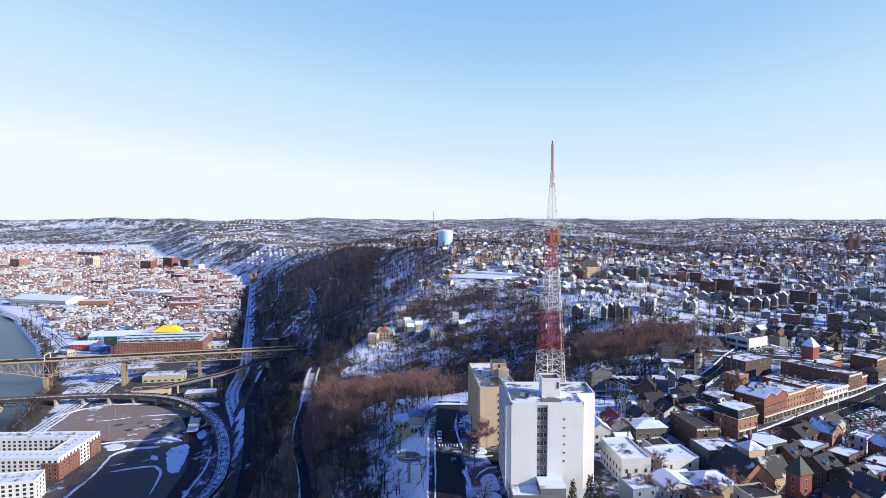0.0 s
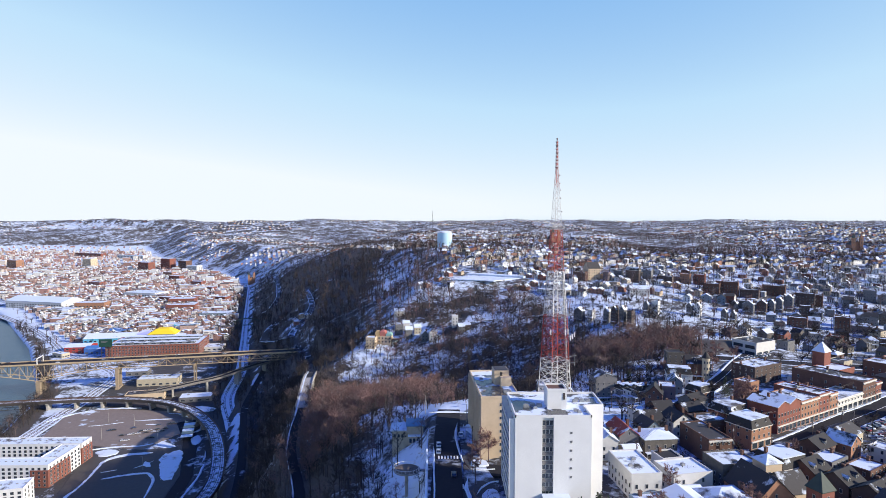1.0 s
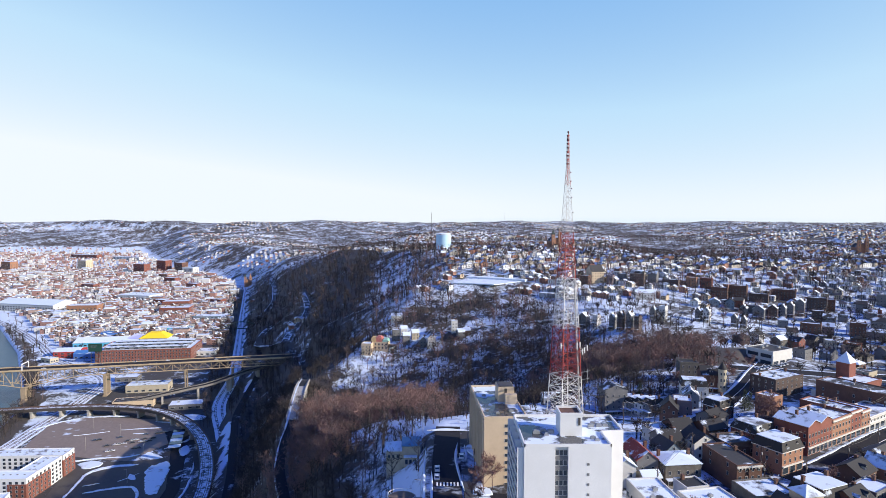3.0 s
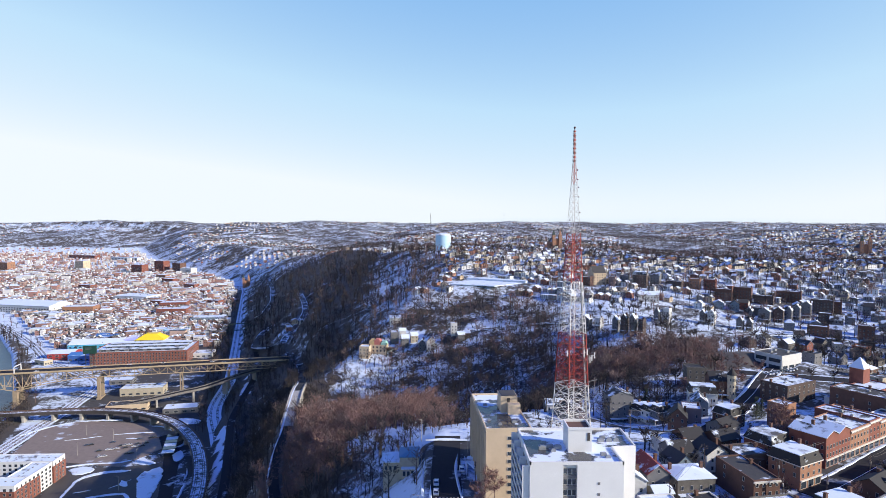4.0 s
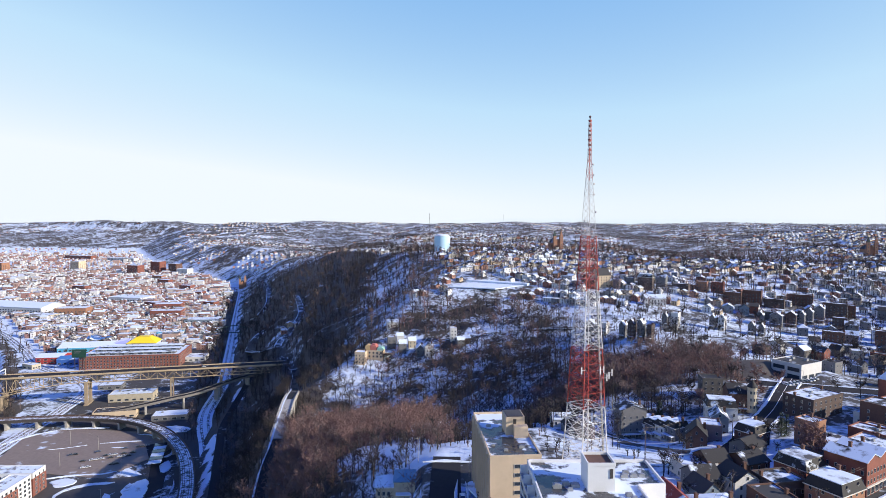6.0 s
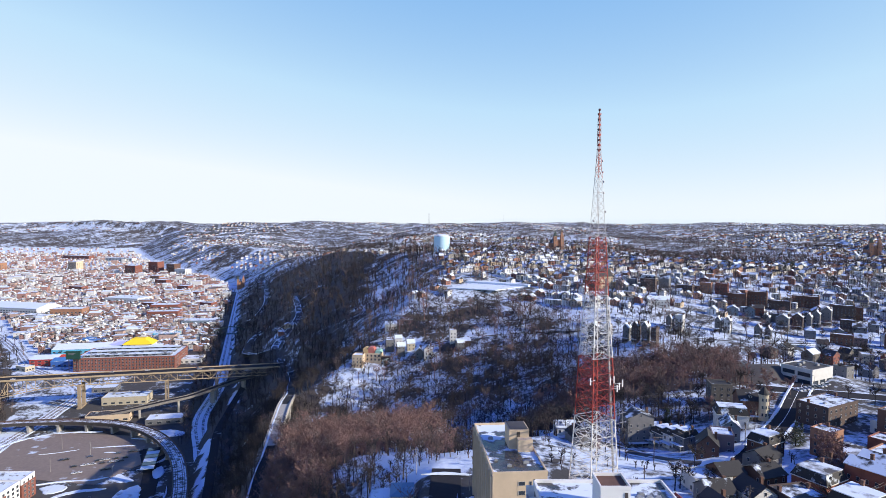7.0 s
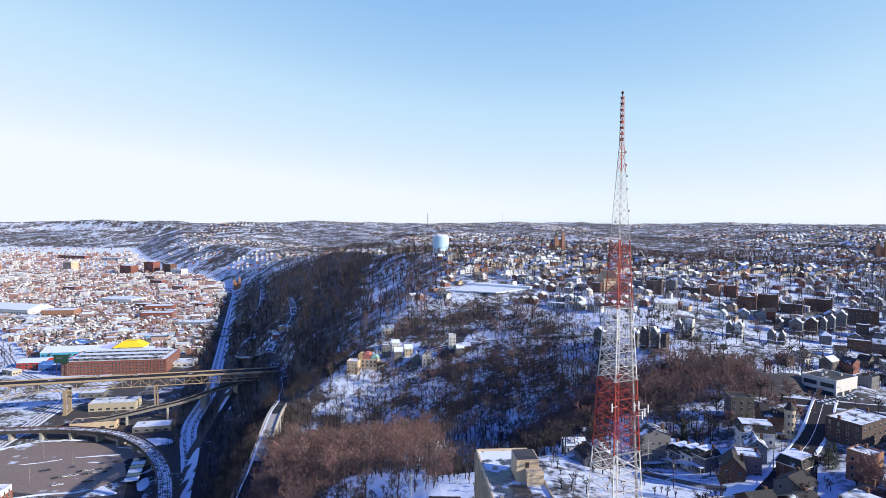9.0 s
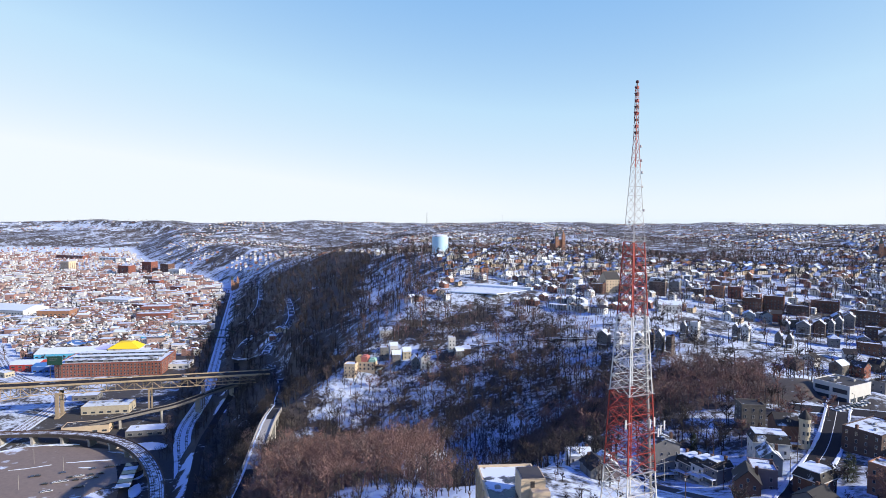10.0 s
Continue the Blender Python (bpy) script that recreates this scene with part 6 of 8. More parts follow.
house(71.0, 364.0, 0, 9, 9, 6, kind='gable', wall='siding_grey', top='dark', rise=3, floors=2, cols=3, side=2, label='dark gabled house against the woods', category='house')
house(52.0, 372.0, 0, 6, 6, 3.4, kind='gable', wall='siding_grey', top='patchy', rise=1.8, floors=1, cols=2, side=1, chimney=0, label='small dark shed in the ravine', category='shed', name='shed')
house(128.0, 304.0, 30, 10, 9, 6.2, kind='mansard', wall='brick_brown', rise=2.8, floors=2, cols=3, side=2, dormers=2, label='brown house with a snowy mansard roof', category='house')
house(118.0, 288.0, 32, 10, 9, 6, kind='gable', wall='siding_grey', top='dark', rise=2.6, floors=2, cols=3, side=2, label='grey house with a dark bare roof', category='house')
house(109.0, 271.0, 20, 10, 10, 6, kind='gable', wall='brick_brown', top='dark', rise=2.4, floors=2, cols=3, side=2, label='brown house with a dark gable roof', category='house')
house(122.0, 262.0, 28, 11, 11, 7.4, kind='mansard', wall='brick_red', rise=2.8, floors=2, cols=4, side=3, dormers=2, label='red brick house with mansard roof and bay', category='house')
house(120.0, 241.0, 28, 12, 11, 8.4, kind='mansard', wall='brick_orange', rise=3, floors=2, cols=4, side=3, dormers=2, shop=True, label='orange brick corner shop with mansard roof', category='shop', name='shop')
house(108.0, 250.0, 12, 12, 10, 7.5, kind='flat', wall='brick_dark', top='patchy', floors=2, cols=4, side=3, chimney=2, label='dark brick terrace with a flat snowy roof', category='house')
house(97.0, 254.0, 10, 9, 10, 6.5, kind='gable', ridge='y', wall='siding_white', top='dark', rise=3, floors=2, cols=2, side=2, label='white house with a steep dark roof', category='house')
house(86.0, 256.0, 8, 9, 9, 6, kind='gable', wall='siding_grey', top='dark', rise=3, floors=2, cols=3, side=2, label='grey house with a bare dark roof', category='house')
house(90.0, 271.0, 6, 13, 9, 5, kind='flat', wall='siding_white', top='snow', floors=1, cols=4, side=2, chimney=0, label='low white building with a snowy flat roof', category='building', name='small_block')
house(97.0, 272.0, 12, 9, 9, 6, kind='gable', wall='brick_brown', top='dark', rise=2.8, floors=2, cols=3, side=2, label='brick house with a dark roof', category='house')
house(134.0, 275.0, 32, 9, 9, 6, kind='hip', wall='brick_brown', top='dark', rise=2.4, floors=2, cols=3, side=2, label='brown house with a hipped dark roof', category='house')
house(-68.1, 579.9, -8, 9, 9, 10, kind='flat', wall='brick_tan', top='snow', label='tan hillside house on a steep snowy slope', category='house', floors=3, cols=3, side=2)
house(-45.4, 637.2, 10, 11, 9, 5.1, kind='gable', rise=2.2, wall='siding_white', top='snow', label='white house at the wood edge', category='house', floors=1, cols=4, side=2)
house(-43.0, 596.4, 10, 7.2, 7, 10.3, kind='flat', wall='siding_grey', top='snow', label='grey stepped house on the hillside', category='house', floors=3, cols=2, side=2)
house(-36.4, 609.6, 10, 6.3, 7, 5.2, kind='gable', rise=2.2, wall='siding_white', top='snow', label='white hillside house with snowy roof', category='house', floors=1, cols=2, side=2)
house(-32.7, 588.4, 10, 6.6, 7, 6.5, kind='gable', rise=2.8, wall='siding_grey', top='snow', label='grey hillside house with a snowy roof', category='house', floors=2, cols=2, side=2)
house(-24.6, 595.0, 10, 6.7, 8, 6.5, kind='gable', rise=2.8, wall='siding_cream', top='snow', label='cream hillside house with a snowy roof', category='house', floors=2, cols=2, side=2)
house(-17.1, 579.3, 8, 6, 9, 7.1, kind='gable', rise=3.0, wall='siding_grey', top='snow', ridge='y', label='tall grey gabled house on stilts', category='house', floors=2, cols=2, side=2)
house(-9.3, 576.3, 8, 7, 9, 8.4, kind='gable', rise=3.0, wall='siding_white', top='snow', ridge='y', label='tall white gabled house on the hillside', category='house', floors=2, cols=2, side=2)
house(12.2, 591.0, 6, 5.6, 7, 10.2, kind='flat', wall='siding_white', top='snow', label='narrow white modern house on the hillside', category='house', floors=3, cols=2, side=2)
house(17.9, 580.2, 12, 6, 8, 6, kind='gable', rise=2.6, wall='siding_grey', top='snow', label='dark terrace house under snow', category='house', floors=2, cols=2, side=2)
house(22.9, 583.3, 12, 7, 8, 5, kind='gable', rise=2.1, wall='brick_dark', top='snow', label='dark terrace house under snow', category='house', floors=1, cols=2, side=2)
# hillside row: the fronts' shade is put into darker wall colours
house(122.3, 540.7, -40, 7.9, 6.5, 9.9, kind='gable', rise=3.0, ridge='y', wall='siding_grey', top='snow', porch=True, label='grey hillside house with balcony above a snowy bank', category='house', floors=3, cols=3, side=2)
house(132.3, 536.9, -40, 4.5, 6.5, 8.5, kind='flat', ridge='y', wall='siding_white', top='snow', porch=True, label='plain white hillside house above a snowy bank', category='house', floors=2, cols=2, side=2)
house(140.7, 517.9, -40, 3.9, 6.5, 10.7, kind='gable', rise=3.0, ridge='y', wall='siding_grey', top='snow', porch=True, label='tall grey townhouse above a snowy bank', category='house', floors=3, cols=2, side=2)
house(145.4, 510.9, -40, 4.2, 6.5, 12.5, kind='gable', rise=3.0, ridge='y', wall='brick_dark', top='patchy', porch=True, label='tall dark townhouse with a gable above a snowy bank', category='house', floors=4, cols=2, side=2)
house(150.7, 505.9, -40, 4.2, 6.5, 12.4, kind='gable', rise=3.0, ridge='y', wall='siding_grey', top='snow', porch=True, label='tall grey townhouse with a gable above a snowy bank', category='house', floors=4, cols=2, side=2)
house(155.7, 500.9, -40, 3.7, 6.5, 11.9, kind='flat', ridge='y', wall='brick_dark', top='patchy', porch=True, label='dark flat townhouse above a snowy bank', category='house', floors=4, cols=2, side=2)
house(188.4, 558.0, -40, 4.3, 6.5, 8.6, kind='gable', rise=3.0, ridge='y', wall='siding_grey', top='snow', porch=True, label='grey house on stilts above a snowy bank', category='house', floors=2, cols=2, side=2)
house(196.3, 557.0, -40, 5.8, 6.5, 11, kind='flat', ridge='y', wall='siding_white', top='snow', porch=True, label='white box house on stilts above a snowy bank', category='house', floors=3, cols=2, side=2)
house(228.5, 559.0, -40, 4.3, 6.5, 9.5, kind='gable', rise=3.0, ridge='y', wall='siding_grey', top='snow', porch=True, label='grey gabled house on a retaining wall above a snowy bank', category='house', floors=3, cols=2, side=2)
house(235.3, 556.9, -40, 4.8, 6.5, 10.3, kind='gable', rise=3.0, ridge='y', wall='siding_white', top='snow', porch=True, label='white balconied house on a retaining wall above a snowy bank', category='house', floors=3, cols=2, side=2)
house(256.3, 549.8, -40, 4.7, 6.5, 8, kind='gable', rise=3.0, ridge='y', wall='siding_grey', top='snow', porch=True, label='blue-grey tall house above a snowy bank', category='house', floors=2, cols=2, side=2)
house(263.5, 547.7, -40, 4.2, 6.5, 7.5, kind='gable', rise=3.0, ridge='y', wall='siding_grey', top='snow', porch=True, label='grey tall house above a snowy bank', category='house', floors=2, cols=2, side=2)
house(284.3, 588.9, -40, 5.2, 6.5, 8.7, kind='gable', rise=3.0, ridge='y', wall='siding_grey', top='snow', porch=True, label='grey hillside house above a snowy bank', category='house', floors=2, cols=2, side=2)
house(295.0, 582.8, -40, 9.6, 6.5, 9.9, kind='gable', rise=3.0, ridge='y', wall='siding_grey', top='snow', porch=True, label='blue-grey double house above a snowy bank', category='house', floors=3, cols=3, side=2)
house(308.5, 583.8, -40, 8.1, 6.5, 10.9, kind='gable', rise=3.0, ridge='y', wall='brick_dark', top='patchy', porch=True, label='dark tall hillside house above a snowy bank', category='house', floors=3, cols=3, side=2)
house(319.0, 584.8, -40, 4.1, 6.5, 10.9, kind='gable', rise=3.0, ridge='y', wall='siding_grey', top='snow', porch=True, label='narrow grey house above a snowy bank', category='house', floors=3, cols=2, side=2)
house(330.6, 592.9, -40, 5.2, 6.5, 11.1, kind='gable', rise=3.0, ridge='y', wall='siding_grey', top='snow', porch=True, label='pale blue house above a snowy bank', category='house', floors=3, cols=2, side=2)
house(341.9, 596.9, -40, 7.3, 6.5, 13.1, kind='gable', rise=3.0, ridge='y', wall='siding_grey', top='snow', porch=True, label='grey gabled house above a snowy bank', category='house', floors=4, cols=2, side=2)
house(206.5, 635.1, -8, 19.7, 10, 7, kind='gable', rise=3.0, wall='siding_white', top='snow', label='wide white house with porch on a snowy slope', category='house', floors=2, cols=7, side=2)
# upper street: white and cream walls greyed, tan ones browned, to carry shade
house(161.2, 706.9, -36, 14.7, 8, 8.9, kind='flat', wall='brick_brown', top='snow', dormers=0, label='tan block of flats with a flat roof on the upper street', category='house', floors=3, cols=5, side=2)
house(192.5, 707.9, -36, 6.8, 8, 9.5, kind='flat', wall='siding_lilac', top='snow', dormers=0, label='cream flat-roofed house on the upper street', category='house', floors=3, cols=2, side=2)
house(208.8, 716.9, -36, 8.8, 8, 10.2, kind='flat', wall='siding_grey', top='snow', dormers=0, label='pale blue block with a flat roof on the upper street', category='house', floors=3, cols=3, side=2)
house(222.6, 705.8, -36, 15.3, 8, 13.6, kind='mansard', rise=3.0, wall='brick_dark', top='patchy', dormers=5, label='dark apartment house with a row of dormers on the upper street', category='apartment house', floors=4, cols=5, side=2)
house(239.3, 704.7, -36, 9.8, 8, 14.1, kind='gable', rise=3.0, wall='siding_grey', top='patchy', dormers=0, label='white gabled house front on the upper street', category='house', floors=4, cols=3, side=2)
house(257.7, 698.7, -36, 16.9, 8, 8.8, kind='flat', wall='brick_dark', top='snow', dormers=0, label='grey terrace with snowy roof on the upper street', category='house', floors=3, cols=6, side=2)
house(283.2, 704.7, -36, 11, 8, 10.6, kind='flat', wall='brick_orange', top='snow', dormers=0, label='orange brick house on the upper street', category='house', floors=3, cols=4, side=2)
house(298.1, 700.6, -36, 12.1, 8, 11.1, kind='flat', wall='brick_red', top='snow', dormers=0, label='red brick double house on the upper street', category='house', floors=3, cols=4, side=2)
house(293.5, 658.2, -36, 15.8, 8, 11.4, kind='flat', wall='brick_brown', top='snow', dormers=0, label='brown brick apartment house on the upper street', category='apartment house', floors=3, cols=6, side=2)
house(311.4, 655.1, -36, 16.8, 8, 14.5, kind='flat', wall='brick_brown', top='snow', dormers=0, label='tan brick apartment house on the upper street', category='apartment house', floors=4, cols=6, side=2)
house(328.5, 646.1, -36, 17.7, 8, 8.2, kind='flat', wall='brick_dark', top='snow', dormers=0, label='grey house with flat roof on the upper street', category='house', floors=2, cols=6, side=2)
house(359.0, 655.1, -36, 22.5, 8, 10.3, kind='flat', wall='brick_brown', top='snow', dormers=0, label='broad tan brick apartment block on the upper street', category='apartment house', floors=3, cols=8, side=2)
house(366.3, 610.7, -36, 16.6, 8, 13.5, kind='flat', wall='brick_dark', top='snow', dormers=0, label='dark grey stepped apartment block on the upper street', category='apartment house', floors=4, cols=6, side=2)
house(382.3, 614.8, -36, 7.7, 8, 10.7, kind='flat', wall='brick_brown', top='snow', dormers=0, label='tan brick block on the upper street', category='house', floors=3, cols=2, side=2)
house(347.2, 577.5, -36, 10.6, 8, 9.6, kind='flat', wall='brick_dark', top='snow', dormers=0, label='dark garage block on the upper street', category='house', floors=3, cols=4, side=2)
house(314.7, 536.2, -36, 15.2, 8, 7.6, kind='flat', wall='brick_brown', top='snow', dormers=0, label='long tan shop building on the upper street', category='house', floors=2, cols=5, side=2)
house(328.8, 535.2, -36, 8.7, 8, 6.5, kind='gable', rise=2.8, wall='siding_lilac', top='patchy', dormers=0, label='cream gabled house on the upper street', category='house', floors=2, cols=3, side=2)
house(349.1, 528.1, -36, 11.3, 8, 11.2, kind='flat', wall='brick_brown', top='snow', dormers=0, label='brown brick house on the upper street', category='house', floors=3, cols=4, side=2)
house(351.3, 568.4, -36, 9.9, 8, 6.3, kind='gable', rise=2.7, wall='siding_grey', top='patchy', dormers=0, label='white terrace house on the upper street', category='house', floors=2, cols=3, side=2)
house(369.6, 577.5, -36, 7.6, 8, 6.4, kind='gable', rise=2.7, wall='siding_grey', top='patchy', dormers=0, label='white gabled house on the upper street', category='house', floors=2, cols=2, side=2)
house(400.5, 585.5, -36, 10.2, 8, 6.1, kind='gable', rise=2.6, wall='siding_grey', top='patchy', dormers=0, label='white gabled house on the upper street', category='house', floors=2, cols=3, side=2)
house(407.0, 606.7, -36, 9.1, 8, 8.5, kind='gable', rise=3.0, wall='siding_grey', top='patchy', dormers=0, label='pale house with a steep roof on the upper street', category='house', floors=2, cols=3, side=2)
house(447.3, 632.9, -36, 11.3, 8, 11, kind='flat', wall='siding_grey', top='snow', dormers=0, label='white square house on the upper street', category='house', floors=3, cols=4, side=2)
house(456.0, 623.8, -36, 11.6, 8, 8.8, kind='gable', rise=3.0, wall='siding_grey', top='patchy', dormers=0, label='white gabled house on the upper street', category='house', floors=3, cols=4, side=2)
house(384.5, 548.3, -36, 16.5, 8, 7.5, kind='gable', rise=3.0, wall='siding_grey', top='patchy', dormers=0, label='blue-grey house on the upper street', category='house', floors=2, cols=6, side=2)
house(399.2, 544.2, -36, 10.8, 8, 9.6, kind='hip', rise=3.0, wall='stone', top='patchy', dormers=0, label='grey stone house on the upper street', category='house', floors=3, cols=4, side=2)
house(360.8, 521.1, -36, 15.6, 8, 5.7, kind='hip', rise=2.5, wall='siding_lilac', top='patchy', dormers=0, label='low hipped house on the upper street', category='house', floors=1, cols=5, side=2)
house(176.9, 717.6, 10, 14.8, 16, 12.7, kind='gable', rise=7, wall='brick_tan', top='grey', chimney=0, label='tan church with a broad tan gable roof', category='church', name='church', floors=4, cols=5, side=2)
house(93.1, 173.0, 12, 8.8, 8.9, 6.8, kind='flat', wall='siding_cream', top='dark', ridge='y', rise=3.0, floors=2, cols=2, side=2, porch=True, label='cream frame flat-roofed house with snow about it', category='house')
house(161.4, 213.2, 12, 7.9, 7.7, 6.1, kind='gable', wall='brick_red', top='patchy', ridge='y', rise=2.3, floors=2, cols=2, side=2, porch=False, label='red brick gabled house with snow about it', category='house')
house(82.0, 245.3, 12, 7.1, 9.2, 6.3, kind='gable', wall='siding_blue', top='patchy', ridge='y', rise=2.9, floors=2, cols=2, side=2, porch=False, label='blue-grey frame gabled house with snow about it', category='house')
house(78.9, 216.6, 102, 7.2, 7.7, 5.3, kind='flat', wall='siding_white', top='dark', ridge='x', rise=2.4, floors=2, cols=2, side=2, porch=True, label='white frame flat-roofed house with snow about it', category='house')
house(78.7, 175.3, 12, 7.3, 7.7, 5.5, kind='flat', wall='brick_brown', top='patchy', ridge='x', rise=2.4, floors=2, cols=2, side=2, porch=False, label='brown brick flat-roofed house with snow about it', category='house')
house(117.2, 170.3, 12, 7.5, 7.5, 7, kind='gable', wall='brick_brown', top='dark', ridge='y', rise=3.0, floors=2, cols=2, side=2, porch=False, label='brown brick gabled house with snow about it', category='house')
house(60.8, 181.4, 102, 8.7, 8.7, 5.5, kind='flat', wall='siding_blue', top='snow', ridge='x', rise=2.3, floors=2, cols=2, side=2, porch=False, label='blue-grey frame flat-roofed house with snow about it', category='house')
house(231.4, 318.0, 33, 7.9, 8.2, 6.5, kind='hip', wall='brick_dark', top='patchy', ridge='x', rise=2.0, floors=2, cols=2, side=2, porch=True, label='dark brick hipped house with snow about it', category='house')
house(206.7, 273.1, 33, 9.7, 7.5, 5.8, kind='gable', wall='stone', top='snow', ridge='x', rise=2.6, floors=2, cols=2, side=2, porch=False, label='grey stone gabled house with snow about it', category='house')
house(308.1, 421.9, 30, 8.2, 8.6, 5.2, kind='gable', wall='stone', top='patchy', ridge='x', rise=2.9, floors=2, cols=2, side=2, porch=False, label='grey stone gabled house with snow about it', category='house')
house(293.2, 499.8, 120, 7.4, 7.7, 5.2, kind='gable', wall='stone', top='dark', ridge='x', rise=2.9, floors=2, cols=2, side=2, porch=False, label='grey stone gabled house with snow about it', category='house')
house(252.2, 392.7, 120, 9.3, 8.3, 5.5, kind='hip', wall='brick_brown', top='snow', ridge='y', rise=2.5, floors=2, cols=2, side=2, porch=False, label='brown brick hipped house with snow about it', category='house')
house(276.2, 453.3, 30, 9.4, 8.2, 5.5, kind='gable', wall='siding_grey', top='patchy', ridge='y', rise=2.6, floors=2, cols=2, side=2, porch=False, label='grey frame gabled house with snow about it', category='house')
house(353.9, 460.5, 30, 8.3, 7.5, 5.4, kind='gable', wall='brick_red', top='patchy', ridge='x', rise=2.4, floors=2, cols=2, side=2, porch=False, label='red brick gabled house with snow about it', category='house')
house(267.0, 364.2, 120, 7, 7.9, 5.2, kind='hip', wall='stone', top='dark', ridge='y', rise=2.4, floors=2, cols=2, side=2, porch=False, label='grey stone hipped house with snow about it', category='house')
house(234.0, 358.5, 30, 9.3, 9, 6.5, kind='flat', wall='siding_cream', top='patchy', ridge='y', rise=2.5, floors=2, cols=2, side=2, porch=False, label='cream frame flat-roofed house with snow about it', category='house')
house(324.9, 466.5, 120, 7.4, 8.1, 6.3, kind='gable', wall='siding_grey', top='patchy', ridge='y', rise=2.8, floors=2, cols=2, side=2, porch=False, label='grey frame gabled house with snow about it', category='house')
house(273.3, 487.1, 30, 8.7, 8.6, 6.6, kind='gable', wall='brick_red', top='patchy', ridge='y', rise=2.8, floors=2, cols=2, side=2, porch=False, label='red brick gabled house with snow about it', category='house')
house(250.1, 501.8, 30, 7, 9.1, 6.2, kind='gable', wall='siding_white', top='dark', ridge='x', rise=2.2, floors=2, cols=2, side=2, porch=False, label='white frame gabled house with snow about it', category='house')
house(295.4, 403.9, 30, 9.2, 8.3, 6.6, kind='gable', wall='stone', top='patchy', ridge='y', rise=2.3, floors=2, cols=2, side=2, porch=False, label='grey stone gabled house with snow about it', category='house')
house(307.8, 476.7, 30, 9.4, 9.1, 6.7, kind='flat', wall='stone', top='dark', ridge='y', rise=2.2, floors=2, cols=2, side=2, porch=False, label='grey stone flat-roofed house with snow about it', category='house')
house(239.4, 423.5, 30, 8.5, 7.8, 6.4, kind='flat', wall='siding_grey', top='dark', ridge='x', rise=2.3, floors=2, cols=2, side=2, porch=False, label='grey frame flat-roofed house with snow about it', category='house')
house(260.3, 488.1, 120, 7.9, 9.2, 6.6, kind='gable', wall='stone', top='snow', ridge='y', rise=2.6, floors=2, cols=2, side=2, porch=True, label='grey stone gabled house with snow about it', category='house')
house(316.6, 487.3, 120, 9.7, 8.5, 6.1, kind='flat', wall='brick_red', top='patchy', ridge='y', rise=2.7, floors=2, cols=2, side=2, porch=False, label='red brick flat-roofed house with snow about it', category='house')
house(290.1, 437.3, 30, 8.7, 8.2, 6.5, kind='hip', wall='stone', top='dark', ridge='x', rise=2.6, floors=2, cols=2, side=2, porch=True, label='grey stone hipped house with snow about it', category='house')
house(361.6, 503.8, 30, 8.5, 9.4, 6.3, kind='hip', wall='siding_cream', top='dark', ridge='x', rise=2.2, floors=2, cols=2, side=2, porch=False, label='cream frame hipped house with snow about it', category='house')
house(233.1, 491.7, 120, 8.2, 9.4, 5.2, kind='hip', wall='brick_dark', top='dark', ridge='y', rise=2.4, floors=2, cols=2, side=2, porch=False, label='dark brick hipped house with snow about it', category='house')
house(384.5, 518.6, 30, 7.5, 8, 6.3, kind='flat', wall='siding_blue', top='patchy', ridge='y', rise=3.0, floors=2, cols=2, side=2, porch=False, label='blue-grey frame flat-roofed house with snow about it', category='house')
house(279.4, 432.4, 30, 7.3, 7.5, 6.5, kind='hip', wall='stone', top='dark', ridge='y', rise=2.6, floors=2, cols=2, side=2, porch=False, label='grey stone hipped house with snow about it', category='house')
house(327.3, 425.3, 30, 8.9, 8.6, 5.6, kind='hip', wall='siding_cream', top='patchy', ridge='x', rise=3.0, floors=2, cols=2, side=2, porch=True, label='cream frame hipped house with snow about it', category='house')
house(411.7, 593.6, -24, 7.3, 9.2, 6.3, kind='flat', wall='brick_red', top='patchy', ridge='y', rise=2.6, floors=2, cols=2, side=2, porch=True, label='red brick flat-roofed house with snow about it', category='house')
house(310.0, 598.0, -24, 9.4, 8, 6.2, kind='gable', wall='siding_grey', top='patchy', ridge='x', rise=3.0, floors=2, cols=2, side=2, porch=False, label='grey frame gabled house with snow about it', category='house')
house(415.9, 621.9, -24, 8.1, 9.1, 5.4, kind='flat', wall='stone', top='patchy', ridge='x', rise=2.1, floors=2, cols=2, side=2, porch=False, label='grey stone flat-roofed house with snow about it', category='house')
house(355.3, 542.3, 66, 8.8, 7.9, 6.5, kind='hip', wall='siding_white', top='snow', ridge='y', rise=2.5, floors=2, cols=2, side=2, porch=False, label='white frame hipped house with snow about it', category='house')
house(289.6, 520.8, -24, 7.5, 8, 5.4, kind='gable', wall='siding_white', top='dark', ridge='x', rise=3.0, floors=2, cols=2, side=2, porch=False, label='white frame gabled house with snow about it', category='house')
house(302.9, 492.8, -24, 7.3, 9.2, 6.5, kind='flat', wall='siding_cream', top='snow', ridge='x', rise=2.9, floors=2, cols=2, side=2, porch=False, label='cream frame flat-roofed house with snow about it', category='house')
house(349.5, 624.2, -24, 7.8, 9.2, 5.2, kind='gable', wall='stone', top='snow', ridge='y', rise=2.8, floors=2, cols=2, side=2, porch=True, label='grey stone gabled house with snow about it', category='house')
house(330.3, 500.6, -24, 9.1, 8.1, 6.1, kind='hip', wall='brick_dark', top='dark', ridge='y', rise=2.4, floors=2, cols=2, side=2, porch=False, label='dark brick hipped house with snow about it', category='house')
